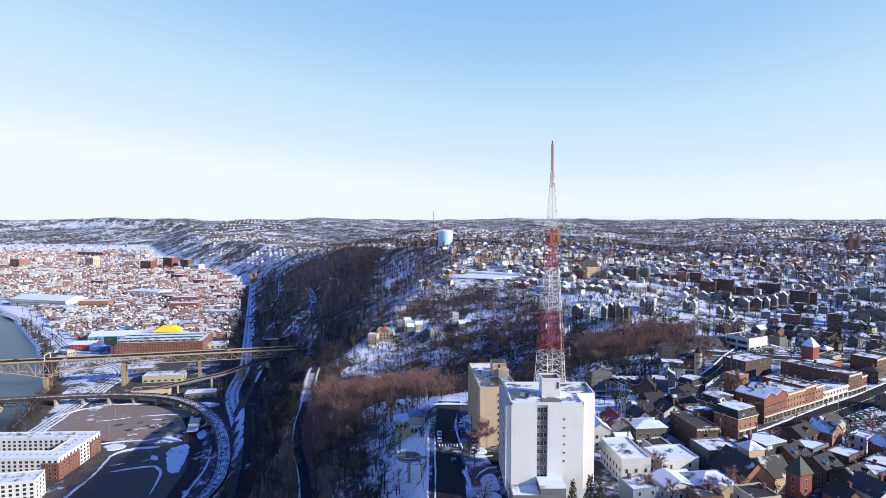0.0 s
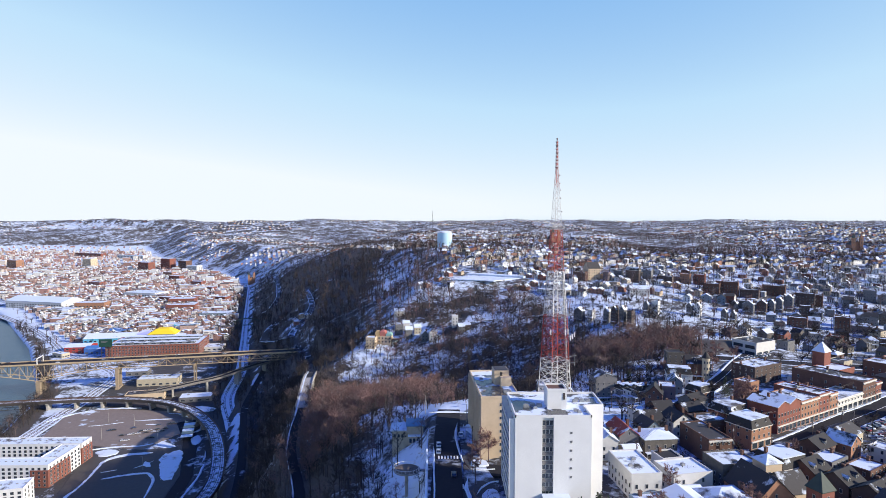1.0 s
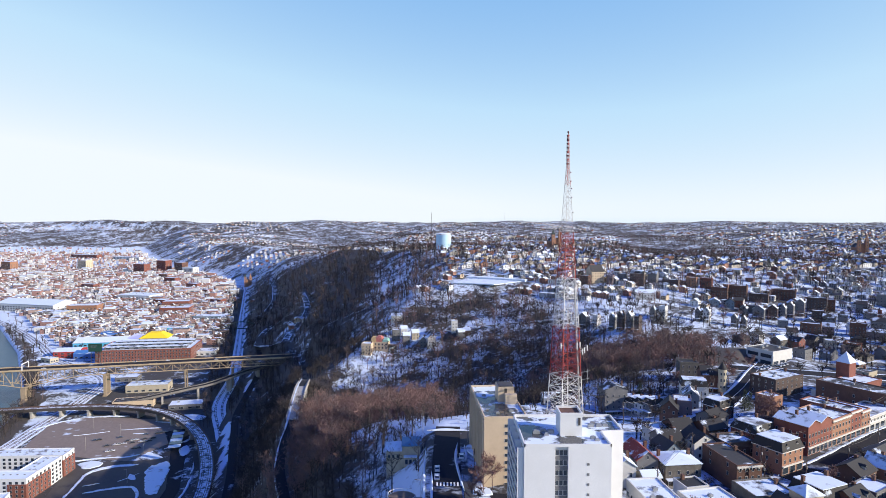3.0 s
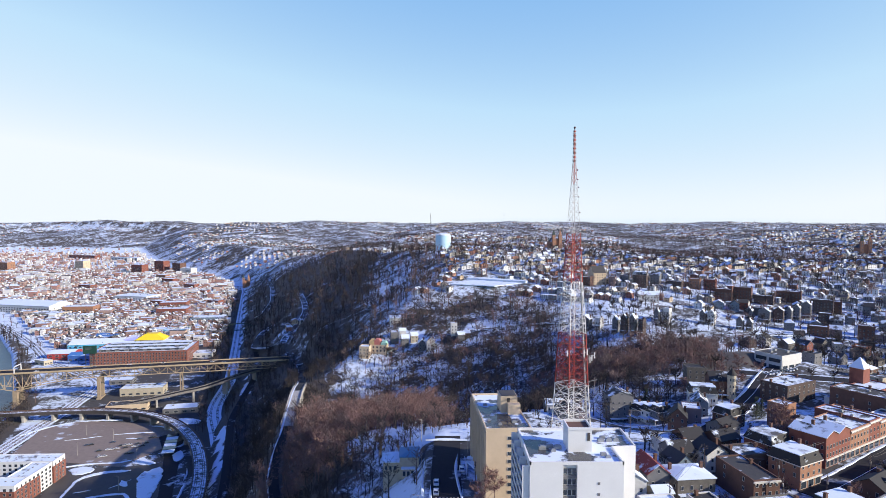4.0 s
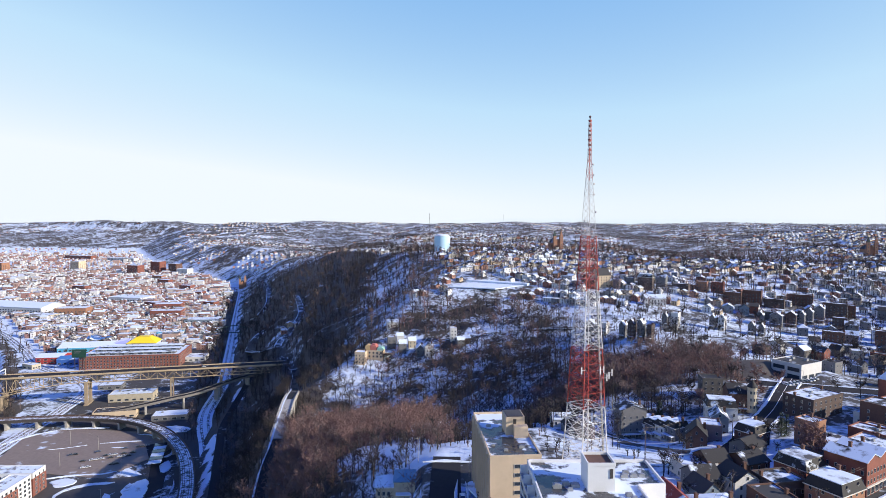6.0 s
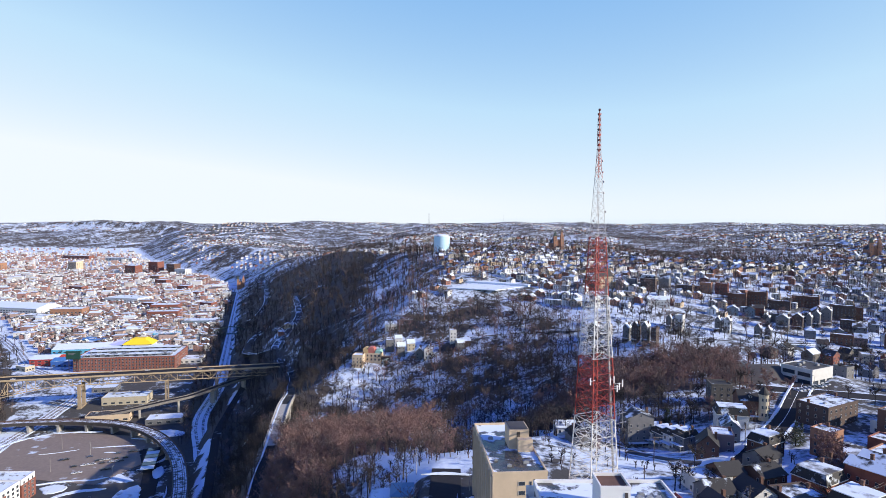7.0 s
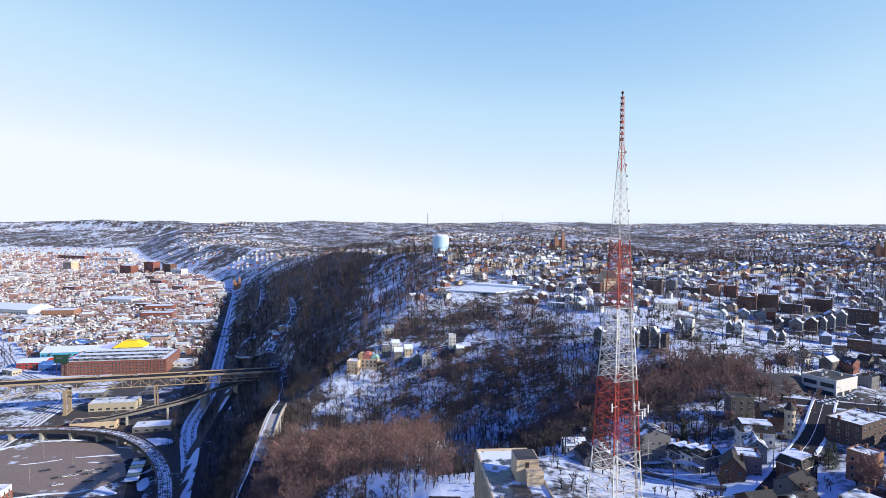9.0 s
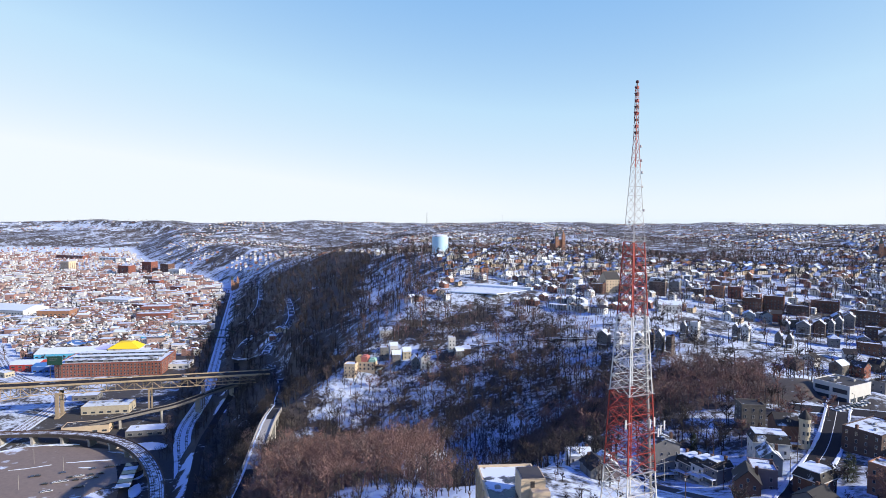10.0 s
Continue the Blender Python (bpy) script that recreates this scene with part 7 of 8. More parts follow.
house(296.5, 626.3, -24, 9.6, 7.9, 6.8, kind='gable', wall='brick_red', top='patchy', ridge='x', rise=2.7, floors=2, cols=2, side=2, porch=False, label='red brick gabled house with snow about it', category='house')
house(286.4, 621.3, 66, 8.5, 7.7, 6.6, kind='gable', wall='siding_blue', top='dark', ridge='x', rise=2.8, floors=2, cols=2, side=2, porch=False, label='blue-grey frame gabled house with snow about it', category='house')
house(409.3, 566.2, -24, 8.6, 9.3, 6.5, kind='gable', wall='siding_grey', top='patchy', ridge='y', rise=2.1, floors=2, cols=2, side=2, porch=False, label='grey frame gabled house with snow about it', category='house')
house(328.0, 561.2, 66, 8.4, 7.8, 5.3, kind='gable', wall='siding_grey', top='patchy', ridge='x', rise=2.4, floors=2, cols=2, side=2, porch=False, label='grey frame gabled house with snow about it', category='house')
house(301.3, 609.5, -24, 9.5, 7.8, 6.3, kind='flat', wall='stone', top='snow', ridge='y', rise=2.3, floors=2, cols=2, side=2, porch=False, label='grey stone flat-roofed house with snow about it', category='house')
house(360.8, 593.6, -24, 7.3, 8.6, 5.2, kind='gable', wall='siding_cream', top='dark', ridge='y', rise=2.7, floors=2, cols=2, side=2, porch=False, label='cream frame gabled house with snow about it', category='house')
house(309.3, 509.9, -24, 8.1, 9.3, 5.4, kind='flat', wall='stone', top='snow', ridge='y', rise=2.0, floors=2, cols=2, side=2, porch=False, label='grey stone flat-roofed house with snow about it', category='house')
house(350.4, 481.4, -24, 9.6, 8.5, 5.5, kind='flat', wall='brick_dark', top='patchy', ridge='y', rise=2.9, floors=2, cols=2, side=2, porch=True, label='dark brick flat-roofed house with snow about it', category='house')
house(302.2, 556.6, -24, 7.2, 8, 6.6, kind='hip', wall='siding_grey', top='snow', ridge='y', rise=2.9, floors=2, cols=2, side=2, porch=False, label='grey frame hipped house with snow about it', category='house')
house(329.2, 606.8, -24, 8.3, 9.4, 6.3, kind='gable', wall='stone', top='patchy', ridge='y', rise=2.7, floors=2, cols=2, side=2, porch=True, label='grey stone gabled house with snow about it', category='house')
house(372.4, 633.3, -24, 7.2, 8.5, 5.2, kind='hip', wall='siding_blue', top='dark', ridge='y', rise=2.0, floors=2, cols=2, side=2, porch=False, label='blue-grey frame hipped house with snow about it', category='house')
house(338.7, 478.7, -24, 9, 8.7, 5.5, kind='hip', wall='siding_cream', top='snow', ridge='y', rise=3.0, floors=2, cols=2, side=2, porch=True, label='cream frame hipped house with snow about it', category='house')
house(335.9, 449.0, -24, 9.2, 8.9, 5.7, kind='flat', wall='siding_cream', top='patchy', ridge='x', rise=2.8, floors=2, cols=2, side=2, porch=False, label='cream frame flat-roofed house with snow about it', category='house')
house(272.1, 624.3, -24, 9.2, 8.4, 6, kind='gable', wall='siding_blue', top='snow', ridge='y', rise=2.4, floors=2, cols=2, side=2, porch=False, label='blue-grey frame gabled house with snow about it', category='house')
house(61.1, 328.9, 100, 9.8, 9.1, 5.5, kind='gable', wall='siding_grey', top='dark', ridge='x', rise=2.8, floors=2, cols=2, side=2, porch=False, label='grey frame gabled house with snow about it', category='house')


# ---- the modern hall by the bend ----
def modern_hall():
    t = thing("modern_hall", pose(213, 416, gz(213, 416), 0, 0, 28), "flat white concrete hall with dark window bands", "hall")
    wall_part(t, 20, 18, 9.5, WALL["siding_white"])
    flat_top(t, 20, 18, 9.5, WALL["siding_white"], ROOF["patchy"])
    for c in range(3):
        add_window(t, -6.6 + c * 6.6, -9.03, 1.0, 5.2, 2.6, 0, BAND)
    for c in range(2):
        for f in range(2):
            add_window(t, -10.03, -4.4 + c * 8.8, 1.2 + f * 4.2, 7.6, 2.4, 270, BAND)
    for x, y in ((-4, 2), (3, 4), (5, -3)):
        roof_unit(t, x, y, 9.6, 1.1)


modern_hall()


# ---- round turret of the old villa ----
def villa_turret():
    t = thing("villa_turret", pose(147.5, 341.5, gz(147.5, 341.5)), "round pale turret with a dark conical roof", "turret")
    bm = bmesh.new()
    bmesh.ops.create_cone(bm, cap_ends=True, segments=14, radius1=2.1, radius2=2.1, depth=15, matrix=Matrix.Translation((0, 0, 4.5)))
    part("wall", bm, WALL["siding_cream"], t)
    bm = bmesh.new()
    bmesh.ops.create_cone(bm, cap_ends=True, segments=14, radius1=2.5, radius2=0.05, depth=3.6, matrix=Matrix.Translation((0, 0, 13.8)))
    part("roof", bm, ROOF["dark"], t)
    for z in (2, 5.4, 8.8):
        for a in (-40, 0, 40):
            add_window(t, 2.08 * math.sin(radians(a)), -2.08 * math.cos(radians(a)), z, 0.8, 1.6, a)


villa_turret()


# ---- hillside modern house in pink, mint and tan ----
def bright_house():
    z = gz(-58, 586)
    t = thing("hillside_house", pose(-57, 586, z, 0, 0, -10), "modern hillside house in tan, pink and mint green", "house")
    wall_part(t, 17, 8, 7.0, WALL["brick_tan"], base=-6)
    pink, mint, yel = plain("pink_metal", (0.50, 0.17, 0.14), 0.5), plain("mint_metal", (0.30, 0.52, 0.45), 0.5), plain("yellow_panel", (0.6, 0.42, 0.2), 0.6)
    for x0, x1, h0, h1, m, n in ((-7.5, -3.2, 7, 11.5, yel, "yellow_bay"), (-2.8, 2.4, 7, 12.2, pink, "pink_bay"), (3.4, 8.4, 7, 10.2, mint, "mint_bay")):
        bm = bmesh.new()
        box(bm, x0, x1, -3.6, 3.4, h0 - 0.5, h1)
        bmesh.ops.bevel(bm, geom=[e for e in bm.edges if abs(e.verts[0].co.z - h1) < 0.01 and abs(e.verts[1].co.z - h1) < 0.01], offset=1.0, segments=3, affect="EDGES")
        part(n, bm, m, t, n.split("_")[0] + " metal-clad rooftop volume")
    bm = bmesh.new()
    box(bm, 8.5, 16, -3.2, 3.0, 3.4, 3.9)
    part("deck", bm, WALL["brick_dark"], t, "timber deck on posts")
    for x in (9, 12, 15.4):
        bm = bmesh.new()
        bar(bm, (x, -3, -5), (x, -3, 3.4), 0.16)
        part("deck_post", bm, WALL["brick_dark"], t)
    for c in range(5):
        for f in range(2):
            add_window(t, -6.8 + c * 3.4, -4.02, 0.8 + f * 3.2, 1.5, 1.8, 0)


bright_house()


# ---- water tank and thin masts on the ridge ----
def water_tank():
    z = gz(4, 1010)
    blue = plain("pale_blue_tank_paint", (0.42, 0.62, 0.74), 0.5, var=0.06, scale=0.1)
    t = thing("water_tank", pose(4, 1010, z - 2), "pale blue domed municipal water tank on the ridge", "water tank")
    bm = bmesh.new()
    bmesh.ops.create_cone(bm, cap_ends=True, segments=48, radius1=12.4, radius2=12.4, depth=25, matrix=Matrix.Translation((0, 0, 12.5)))
    part("shell", bm, blue, t, "pale blue riveted shell")
    bm = bmesh.new()
    bmesh.ops.create_uvsphere(bm, u_segments=48, v_segments=12, radius=12.5)
    bmesh.ops.delete(bm, geom=[v for v in bm.verts if v.co.z < -0.01], context="VERTS")
    bmesh.ops.scale(bm, verts=bm.verts, vec=(1, 1, 0.27))
    bmesh.ops.translate(bm, verts=bm.verts, vec=(0, 0, 25))
    part("dome", bm, ROOF["snow"], t, "low snowy dome")
    bm = bmesh.new()
    for i in range(32):
        a, b = 6.2832 * i / 32, 6.2832 * (i + 1) / 32
        bar(bm, (12.6 * math.cos(a), 12.6 * math.sin(a), 25.9), (12.6 * math.cos(b), 12.6 * math.sin(b), 25.9), 0.1)
    part("rail", bm, STEEL_DARK, t)


water_tank()


def thin_mast(x, y, h, label):
    t = thing("thin_mast", pose(x, y, gz(x, y)), label, "mast")
    bm = bmesh.new()
    for i in range(3):
        a = 2.094 * i
        bar(bm, (0.9 * math.cos(a), 0.9 * math.sin(a), -2), (0.4 * math.cos(a), 0.4 * math.sin(a), h), 0.16)
    for k in range(int(h / 3)):
        z = k * 3.0
        r = 0.9 - 0.5 * z / h
        for i in range(3):
            a, b = 2.094 * i, 2.094 * (i + 1)
            bar(bm, (r * math.cos(a), r * math.sin(a), z), (r * math.cos(b), r * math.sin(b), z + 3), 0.09)
    part("lattice", bm, STEEL_DARK, t)


thin_mast(-17, 1060, 62, "thin dark lattice mast on the ridge")
thin_mast(375, 3600, 90, "far thin lattice mast on the skyline")
thin_mast(190, 900, 34, "thin grey lattice mast among houses")


def spired_church(x, y, rot, label):
    t = thing("spired_church", pose(x, y, gz(x, y), 0, 0, rot), label, "church")
    wall_part(t, 16, 34, 13, WALL["brick_orange"], 8, "y")
    roof_part(t, "gable", 16, 34, 13, 8, ROOF["dark"], "y")
    for s in (-1, 1):
        bm = bmesh.new()
        box(bm, s * 7 - 3, s * 7 + 3, -20, -14, -4, 27)
        part("tower", bm, WALL["brick_orange"], t, "square brick tower")
        bm = bmesh.new()
        bmesh.ops.create_cone(bm, cap_ends=True, segments=4, radius1=4.2, radius2=0.05, depth=12, matrix=Matrix.Translation((s * 7, -17, 33)) @ pose(0, 0, 0, 0, 0, 45))
        part("spire", bm, WALL["brick_orange"] if s > 0 else ROOF["green"], t)
        for z in (8, 16, 22):
            add_window(t, s * 7, -20.03, z, 1.4, 3, 0)


spired_church(238, 1300, 10, "orange brick church with twin spires above the houses")
spired_church(-560, 1760, 20, "red brick church with spires at the bluff foot")
spired_church(860, 1260, -14, "dark stone church with square towers on a rise")


# ---- river flat: apartment blocks ----
PANEL_WHITE = plain("white_facade_panel", (0.66, 0.66, 0.66), 0.7, var=0.08)


def riverside_block(x, y, rot, w, d, floors, ends, label):
    h = floors * 3.1 + 1.2
    t = thing("riverside_apartments", pose(x, y, FLAT, 0, 0, rot), label, "apartment block", "riverside apartments")
    wall_part(t, w, d, h, PANEL_WHITE, base=-2)
    flat_top(t, w, d, h, PANEL_WHITE, ROOF["snow"], 0.8, 0.4)
    for s in ends:
        bm = bmesh.new()
        box(bm, s * w / 2 - 6.5 * s - 6.5, s * w / 2 - 6.5 * s + 6.7, -d / 2 - 0.35, d / 2 + 0.35, -1, h - 3.4)
        part("brick_end", bm, WALL["brick_red"], t, "red brick corner bay")
        for f in range(floors - 1):
            for c in range(3):
                add_window(t, s * w / 2 - 6.5 * s - 4 + c * 4, -d / 2 - 0.38, 1 + f * 3.1, 1.6, 2, 0, BAND)
            for c in range(2):
                add_window(t, s * (w / 2 + 0.23), -d / 4 + c * d / 2, 1 + f * 3.1, 1.6, 2, 90 if s > 0 else 270, BAND)
    n = int(w / 4.2)
    for f in range(floors):
        for c in range(n):
            xx = (c + 0.5) / n * w - w / 2
            if f < floors - 1 and any(abs(xx - (s * w / 2 - 6.5 * s)) < 7.2 for s in ends):
                continue
            add_window(t, xx, -d / 2 - 0.02, 0.9 + f * 3.1, 2.2, 2.0, 0, BAND)
        for c in range(3):
            add_window(t, w / 2 + (0.24 if 1 in ends and f < floors - 1 else 0.02), (c - 1) * d / 3.2, 0.9 + f * 3.1, 1.5, 2.0, 90, BAND)
    for c in range(int(w / 5)):
        roof_unit(t, -w / 2 + 3 + c * 5, 0.6, h + 0.1, 0.6)
    return t


riverside_block(-339, 498, 2, 86, 15, 5, (1,), "white and red brick apartment block with a snowy roof")
riverside_block(-303.5, 477, 90, 27, 15, 5, (-1,), "white apartment wing with red brick corner")
riverside_block(-333, 456, 2, 74, 15, 5, (1,), "white apartment range with brick corner bay")
riverside_block(-324, 412, 14, 70, 18, 5, (), "white apartment block with balconies, snow on the roof")


# ---- river flat: the long brick warehouse and its neighbours ----
def long_warehouse():
    t = thing("brick_warehouse", pose(-421, 893, FLAT, 0, 0, 8), "long red brick warehouse with glazed roof monitors", "warehouse")
    w, d, h = 127, 62, 17
    wall_part(t, w, d, h, WALL["brick_red"], base=-2)
    flat_top(t, w, d, h, WALL["brick_red"], ROOF["snow"], 0.9, 0.6)
    for row, y in enumerate((-20, 2, 22)):
        bm = bmesh.new()
        box(bm, -54, 56, y - 4.5, y + 4.5, h, h + 3.0)
        m = part("roof_monitor", bm, WALL["siding_grey"], t, "long glazed roof monitor")
        bm = bmesh.new()
        box(bm, -54.4, 56.4, y - 5, y + 5, h + 3.0, h + 3.3)
        part("monitor_roof", bm, ROOF["snow"], t)
        for c in range(9):
            add_window(t, -48 + c * 12, y - 4.53, h + 0.5, 7.5, 2.2, 0, BAND)
    for f in range(4):
        for c in range(30):
            add_window(t, -w / 2 + 2.6 + c * 4.2, -d / 2 - 0.02, 1.6 + f * 3.9, 2.0, 2.3, 0, BAND)
    for f in range(4):
        for c in range(10):
            add_window(t, w / 2 + 0.02, -d / 2 + 4 + c * 6, 1.6 + f * 3.9, 2.4, 2.3, 90, BAND)
    for c in range(12):
        roof_unit(t, -50 + c * 9, 13 if c % 2 else -8, h + 0.12, 1.0)


long_warehouse()


def billboard():
    t = thing("billboard", pose(-478, 852, FLAT, 0, 0, 4), "large dark green roadside billboard", "billboard")
    bm = bmesh.new()
    box(bm, -9, 9, -0.4, 0.4, 17, 28)
    part("panel", bm, plain("dark_green_panel", (0.012, 0.055, 0.035), 0.5), t, "dark green advertising panel")
    for z, x0, x1 in ((24.6, -6, 3), (23.0, -6, 1)):
        bm = bmesh.new()
        box(bm, x0, x1, -0.46, -0.4, z, z + 0.7)
        part("lettering_bar", bm, WALL["siding_grey"], t, "pale bar in place of lettering")
    for x in (-6, 0, 6):
        bm = bmesh.new()
        bar(bm, (x, 0.6, -1), (x, 0.6, 26), 0.4)
        part("post", bm, STEEL_DARK, t)


billboard()


def hall(x, y, rot, w, d, h, rise, wall, roof, label, name="shed", z=FLAT, ridge="x", cols=0, category="shed"):
    t = thing(name, pose(x, y, z, 0, 0, rot), label, category)
    wall_part(t, w, d, h, wall, rise, ridge, base=-2)
    if rise:
        roof_part(t, "gable", w, d, h, rise, roof, ridge)
    else:
        flat_top(t, w, d, h, wall, roof, 0.5, 0.4)
        for c in range(max(1, int(w / 22))):
            roof_unit(t, -w / 2 + 8 + c * 20, d * 0.12, h + 0.12, 1.2)
    n = cols or max(2, int(w / 7))
    for f in range(max(1, int(h / 4.5))):
        for c in range(n):
            add_window(t, (c + 0.5) / n * w - w / 2, -d / 2 - 0.03, 1.2 + f * 3.8, w / n * 0.55, 2.0, 0, BAND)
        for c in range(3):
            add_window(t, w / 2 + 0.03, (c - 1) * d / 3.4, 1.2 + f * 3.8, 2.4, 2.0, 90, BAND)
    return t


BLUE_SHEET = snowed("blue_sheet_roof", (0.05, 0.17, 0.42), 0.52, 0.60, 0.03)
WHITE_SHEET = snowed("white_sheet_roof", (0.62, 0.68, 0.74), 0.30, 0.50, 0.03)
RED_WALL, BLUE_WALL, AQUA = plain("red_sheet", (0.34, 0.04, 0.035), 0.6), plain("blue_sheet", (0.04, 0.12, 0.38), 0.6), plain("aqua_sheet", (0.10, 0.42, 0.62), 0.6)
YELLOW = plain("yellow_canvas", (0.78, 0.55, 0.02), 0.7, var=0.05)
LILAC = plain("lilac_canvas", (0.42, 0.44, 0.70), 0.7, var=0.08)
hall(-542, 900, 8, 34, 30, 9, 3, RED_WALL, WHITE_SHEET, "red-walled hall with a white sheet roof")
hall(-508, 892, 8, 36, 26, 8, 2.4, BLUE_WALL, BLUE_SHEET, "blue hall with a snow-streaked blue roof")
hall(-520, 965, 10, 92, 40, 10, 5, AQUA, WHITE_SHEET, "long white-roofed hall with an aqua band")
hall(-560, 1030, -18, 44, 34, 7, 0, WALL["siding_grey"], BLUE_SHEET, "low blue-roofed store near the railway")
hall(-462, 1085, 6, 40, 16, 7, 0, AQUA, WHITE_SHEET, "aqua painted shop hall with a snowy roof")


def yellow_tent():
    t = thing("yellow_pavilion", pose(-452, 975, FLAT, 0, 0, 8), "bright yellow tent-shaped pavilion roof", "pavilion")
    bm = bmesh.new()
    lo = [bm.verts.new(p) for p in ((-22, -14, 13), (22, -14, 13), (22, 14, 13), (-22, 14, 13))]
    mid = [bm.verts.new(p) for p in ((-9, -7, 21), (9, -7, 21), (9, 7, 21), (-9, 7, 21))]
    bm.faces.new(lo[::-1])
    for i in range(4):
        bm.faces.new((lo[i], lo[(i + 1) % 4], mid[(i + 1) % 4], mid[i]))
    bm.faces.new(mid)
    part("roof", bm, YELLOW, t, "yellow peaked roof")
    wall_part(t, 40, 26, 13, WALL["siding_white"], base=-1)
    bm = bmesh.new()
    v = [bm.verts.new(p) for p in ((-44, -10, 12), (-20, -13, 13), (-20, 12, 13), (-44, 12, 12), (-30, 0, 19), (-20, 0, 18))]
    for q in ((0, 1, 5, 4), (2, 3, 4, 5), (3, 0, 4), (3, 2, 1, 0), (1, 2, 5)):
        bm.faces.new([v[i] for i in q])
    bmesh.ops.recalc_face_normals(bm, faces=bm.faces)
    part("side_roof", bm, LILAC, t, "lilac side roof")


yellow_tent()
hall(-343, 728, 10, 46, 22, 8, 0, WALL["siding_cream"], ROOF["snow"], "tan windowless store below the bridge", "store", category="store")
hall(-272, 664, 12, 34, 18, 5, 0, WALL["siding_grey"], ROOF["snow"], "long low snowy depot beside the tracks", "depot", category="depot")
hall(-330, 668, 14, 40, 16, 7, 0, WALL["brick_tan"], ROOF["patchy"], "low tan shed beside the viaduct", "store", category="store")
hall(-390, 770, 10, 26, 16, 5, 0, WALL["siding_grey"], ROOF["snow"], "grey shed under the bridge", "store", category="store")
hall(-548, 862, -24, 20, 12, 6, 0, WALL["siding_cream"], ROOF["snow"], "cream office by the river rails", "office", category="office")
hall(-352, 912, 8, 38, 24, 6, 0, WALL["siding_white"], ROOF["snow"], "white low shop with snowy roof", "store", category="store")
hall(-752, 1290, 6, 60, 30, 17, 0, WALL["brick_orange"], ROOF["snow"], "four-storey tan-red brick mill building", "mill", category="mill")
hall(-590, 1365, 8, 56, 30, 15, 0, WALL["brick_red"], ROOF["snow"], "red brick mill with rows of windows", "mill", category="mill")
hall(-452, 1205, 6, 62, 30, 9, 0, WALL["siding_blue"], ROOF["snow"], "pale blue depot with a snowy flat roof", "depot", category="depot")
hall(-880, 1330, -14, 150, 60, 16, 8, WALL["siding_white"], WHITE_SHEET, "large white market hall with a pale roof", "hall", category="hall")
hall(-790, 1245, -14, 60, 34, 10, 0, WALL["siding_cream"], ROOF["snow"], "cream office block under snow", "office", category="office")
hall(-740, 1500, -14, 90, 50, 12, 0, WALL["siding_white"], ROOF["snow"], "broad white store with a snowy roof", "store", category="store")
hall(-640, 1130, -14, 50, 24, 7, 0, WALL["siding_white"], ROOF["snow"], "low white store under snow", "store", category="store")
hall(-540, 1105, 8, 46, 26, 7, 0, WALL["siding_white"], ROOF["snow"], "low white store with parked cars", "store", category="store")
hall(-560, 1290, 6, 60, 24, 12, 0, WALL["brick_red"], ROOF["snow"], "red brick factory with a snowy roof", "factory", category="factory")
for x, y, w, h, m in ((-1060, 2150, 46, 34, "brick_red"), (-1000, 2190, 40, 44, "brick_red"), (-930, 2170, 34, 38, "brick_brown"), (-880, 2130, 44, 24, "siding_white"), (-1350, 2300, 40, 36, "brick_tan"), (-1600, 2250, 46, 34, "brick_orange"), (-1150, 2600, 120, 16, "siding_white"), (-1420, 2750, 150, 18, "siding_white"), (-1220, 3000, 240, 16, "siding_white"), (-1700, 2900, 160, 18, "brick_red")):
    hall(x, y, -18, w, 30, h, 0, WALL[m], ROOF["snow"], "tall institutional block on the river flat" if h > 20 else "long pale works building on the river flat", "block", category="block", cols=8)
for x, y, w, h in ((-640, 1400, 34, 13), (-520, 1420, 30, 11), (-420, 1400, 28, 12), (-700, 1720, 36, 14), (-820, 1850, 40, 16), (-620, 1600, 30, 12), (-980, 1700, 44, 14), (-900, 1980, 36, 15)):
    hall(x, y, -18, w, 20, h, 0, WALL["brick_red" if int(x) % 3 else "brick_orange"], ROOF["snow"], "red brick block among row houses", "brick_block", category="building", cols=7)


def tied_arch():
    t = thing("arch_footbridge", pose(-352, 1081, FLAT, 0, 0, 10), "green steel arch footbridge over the railway", "footbridge")
    for s in (-2, 2):
        bm = bmesh.new()
        n = 14
        p = [(-38 + 76 * i / n, s, 5 + 13 * math.sin(math.pi * i / n)) for i in range(n + 1)]
        for a, b in zip(p[:-1], p[1:]):
            bar(bm, a, b, 0.6)
        for q in p[1:-1]:
            bar(bm, q, (q[0], s, 6), 0.2)
        bar(bm, (-38, s, 6), (38, s, 6), 0.6)
        part("arch", bm, ROOF["green"], t, "green arch rib and hangers")
    bm = bmesh.new()
    box(bm, -40, 40, -2, 2, 5.4, 5.8)
    part("deck", bm, CONCRETE, t)
    for x in (-39, 39):
        bm = bmesh.new()
        box(bm, x - 1.5, x + 1.5, -3, 3, -1, 5.4)
        part("abutment", bm, CONCRETE, t)


tied_arch()


def solar_canopy():
    t = thing("glazed_canopy", pose(-238, 562, FLAT, 0, 0, -72), "slatted glazed canopy beside the viaduct", "canopy")
    for c in range(6):
        bm = bmesh.new()
        x = -24 + c * 8
        box(bm, x, x + 6.6, -5, 5, 4.2, 4.6)
        part("panel", bm, ROOF["snow"] if c % 2 else GLASS, t, "roof panel of the canopy")
        for y in (-4.6, 4.6):
            bm = bmesh.new()
            bar(bm, (x + 3, y, -1), (x + 3, y, 4.2), 0.18)
            part("post", bm, STEEL_DARK, t)


solar_canopy()


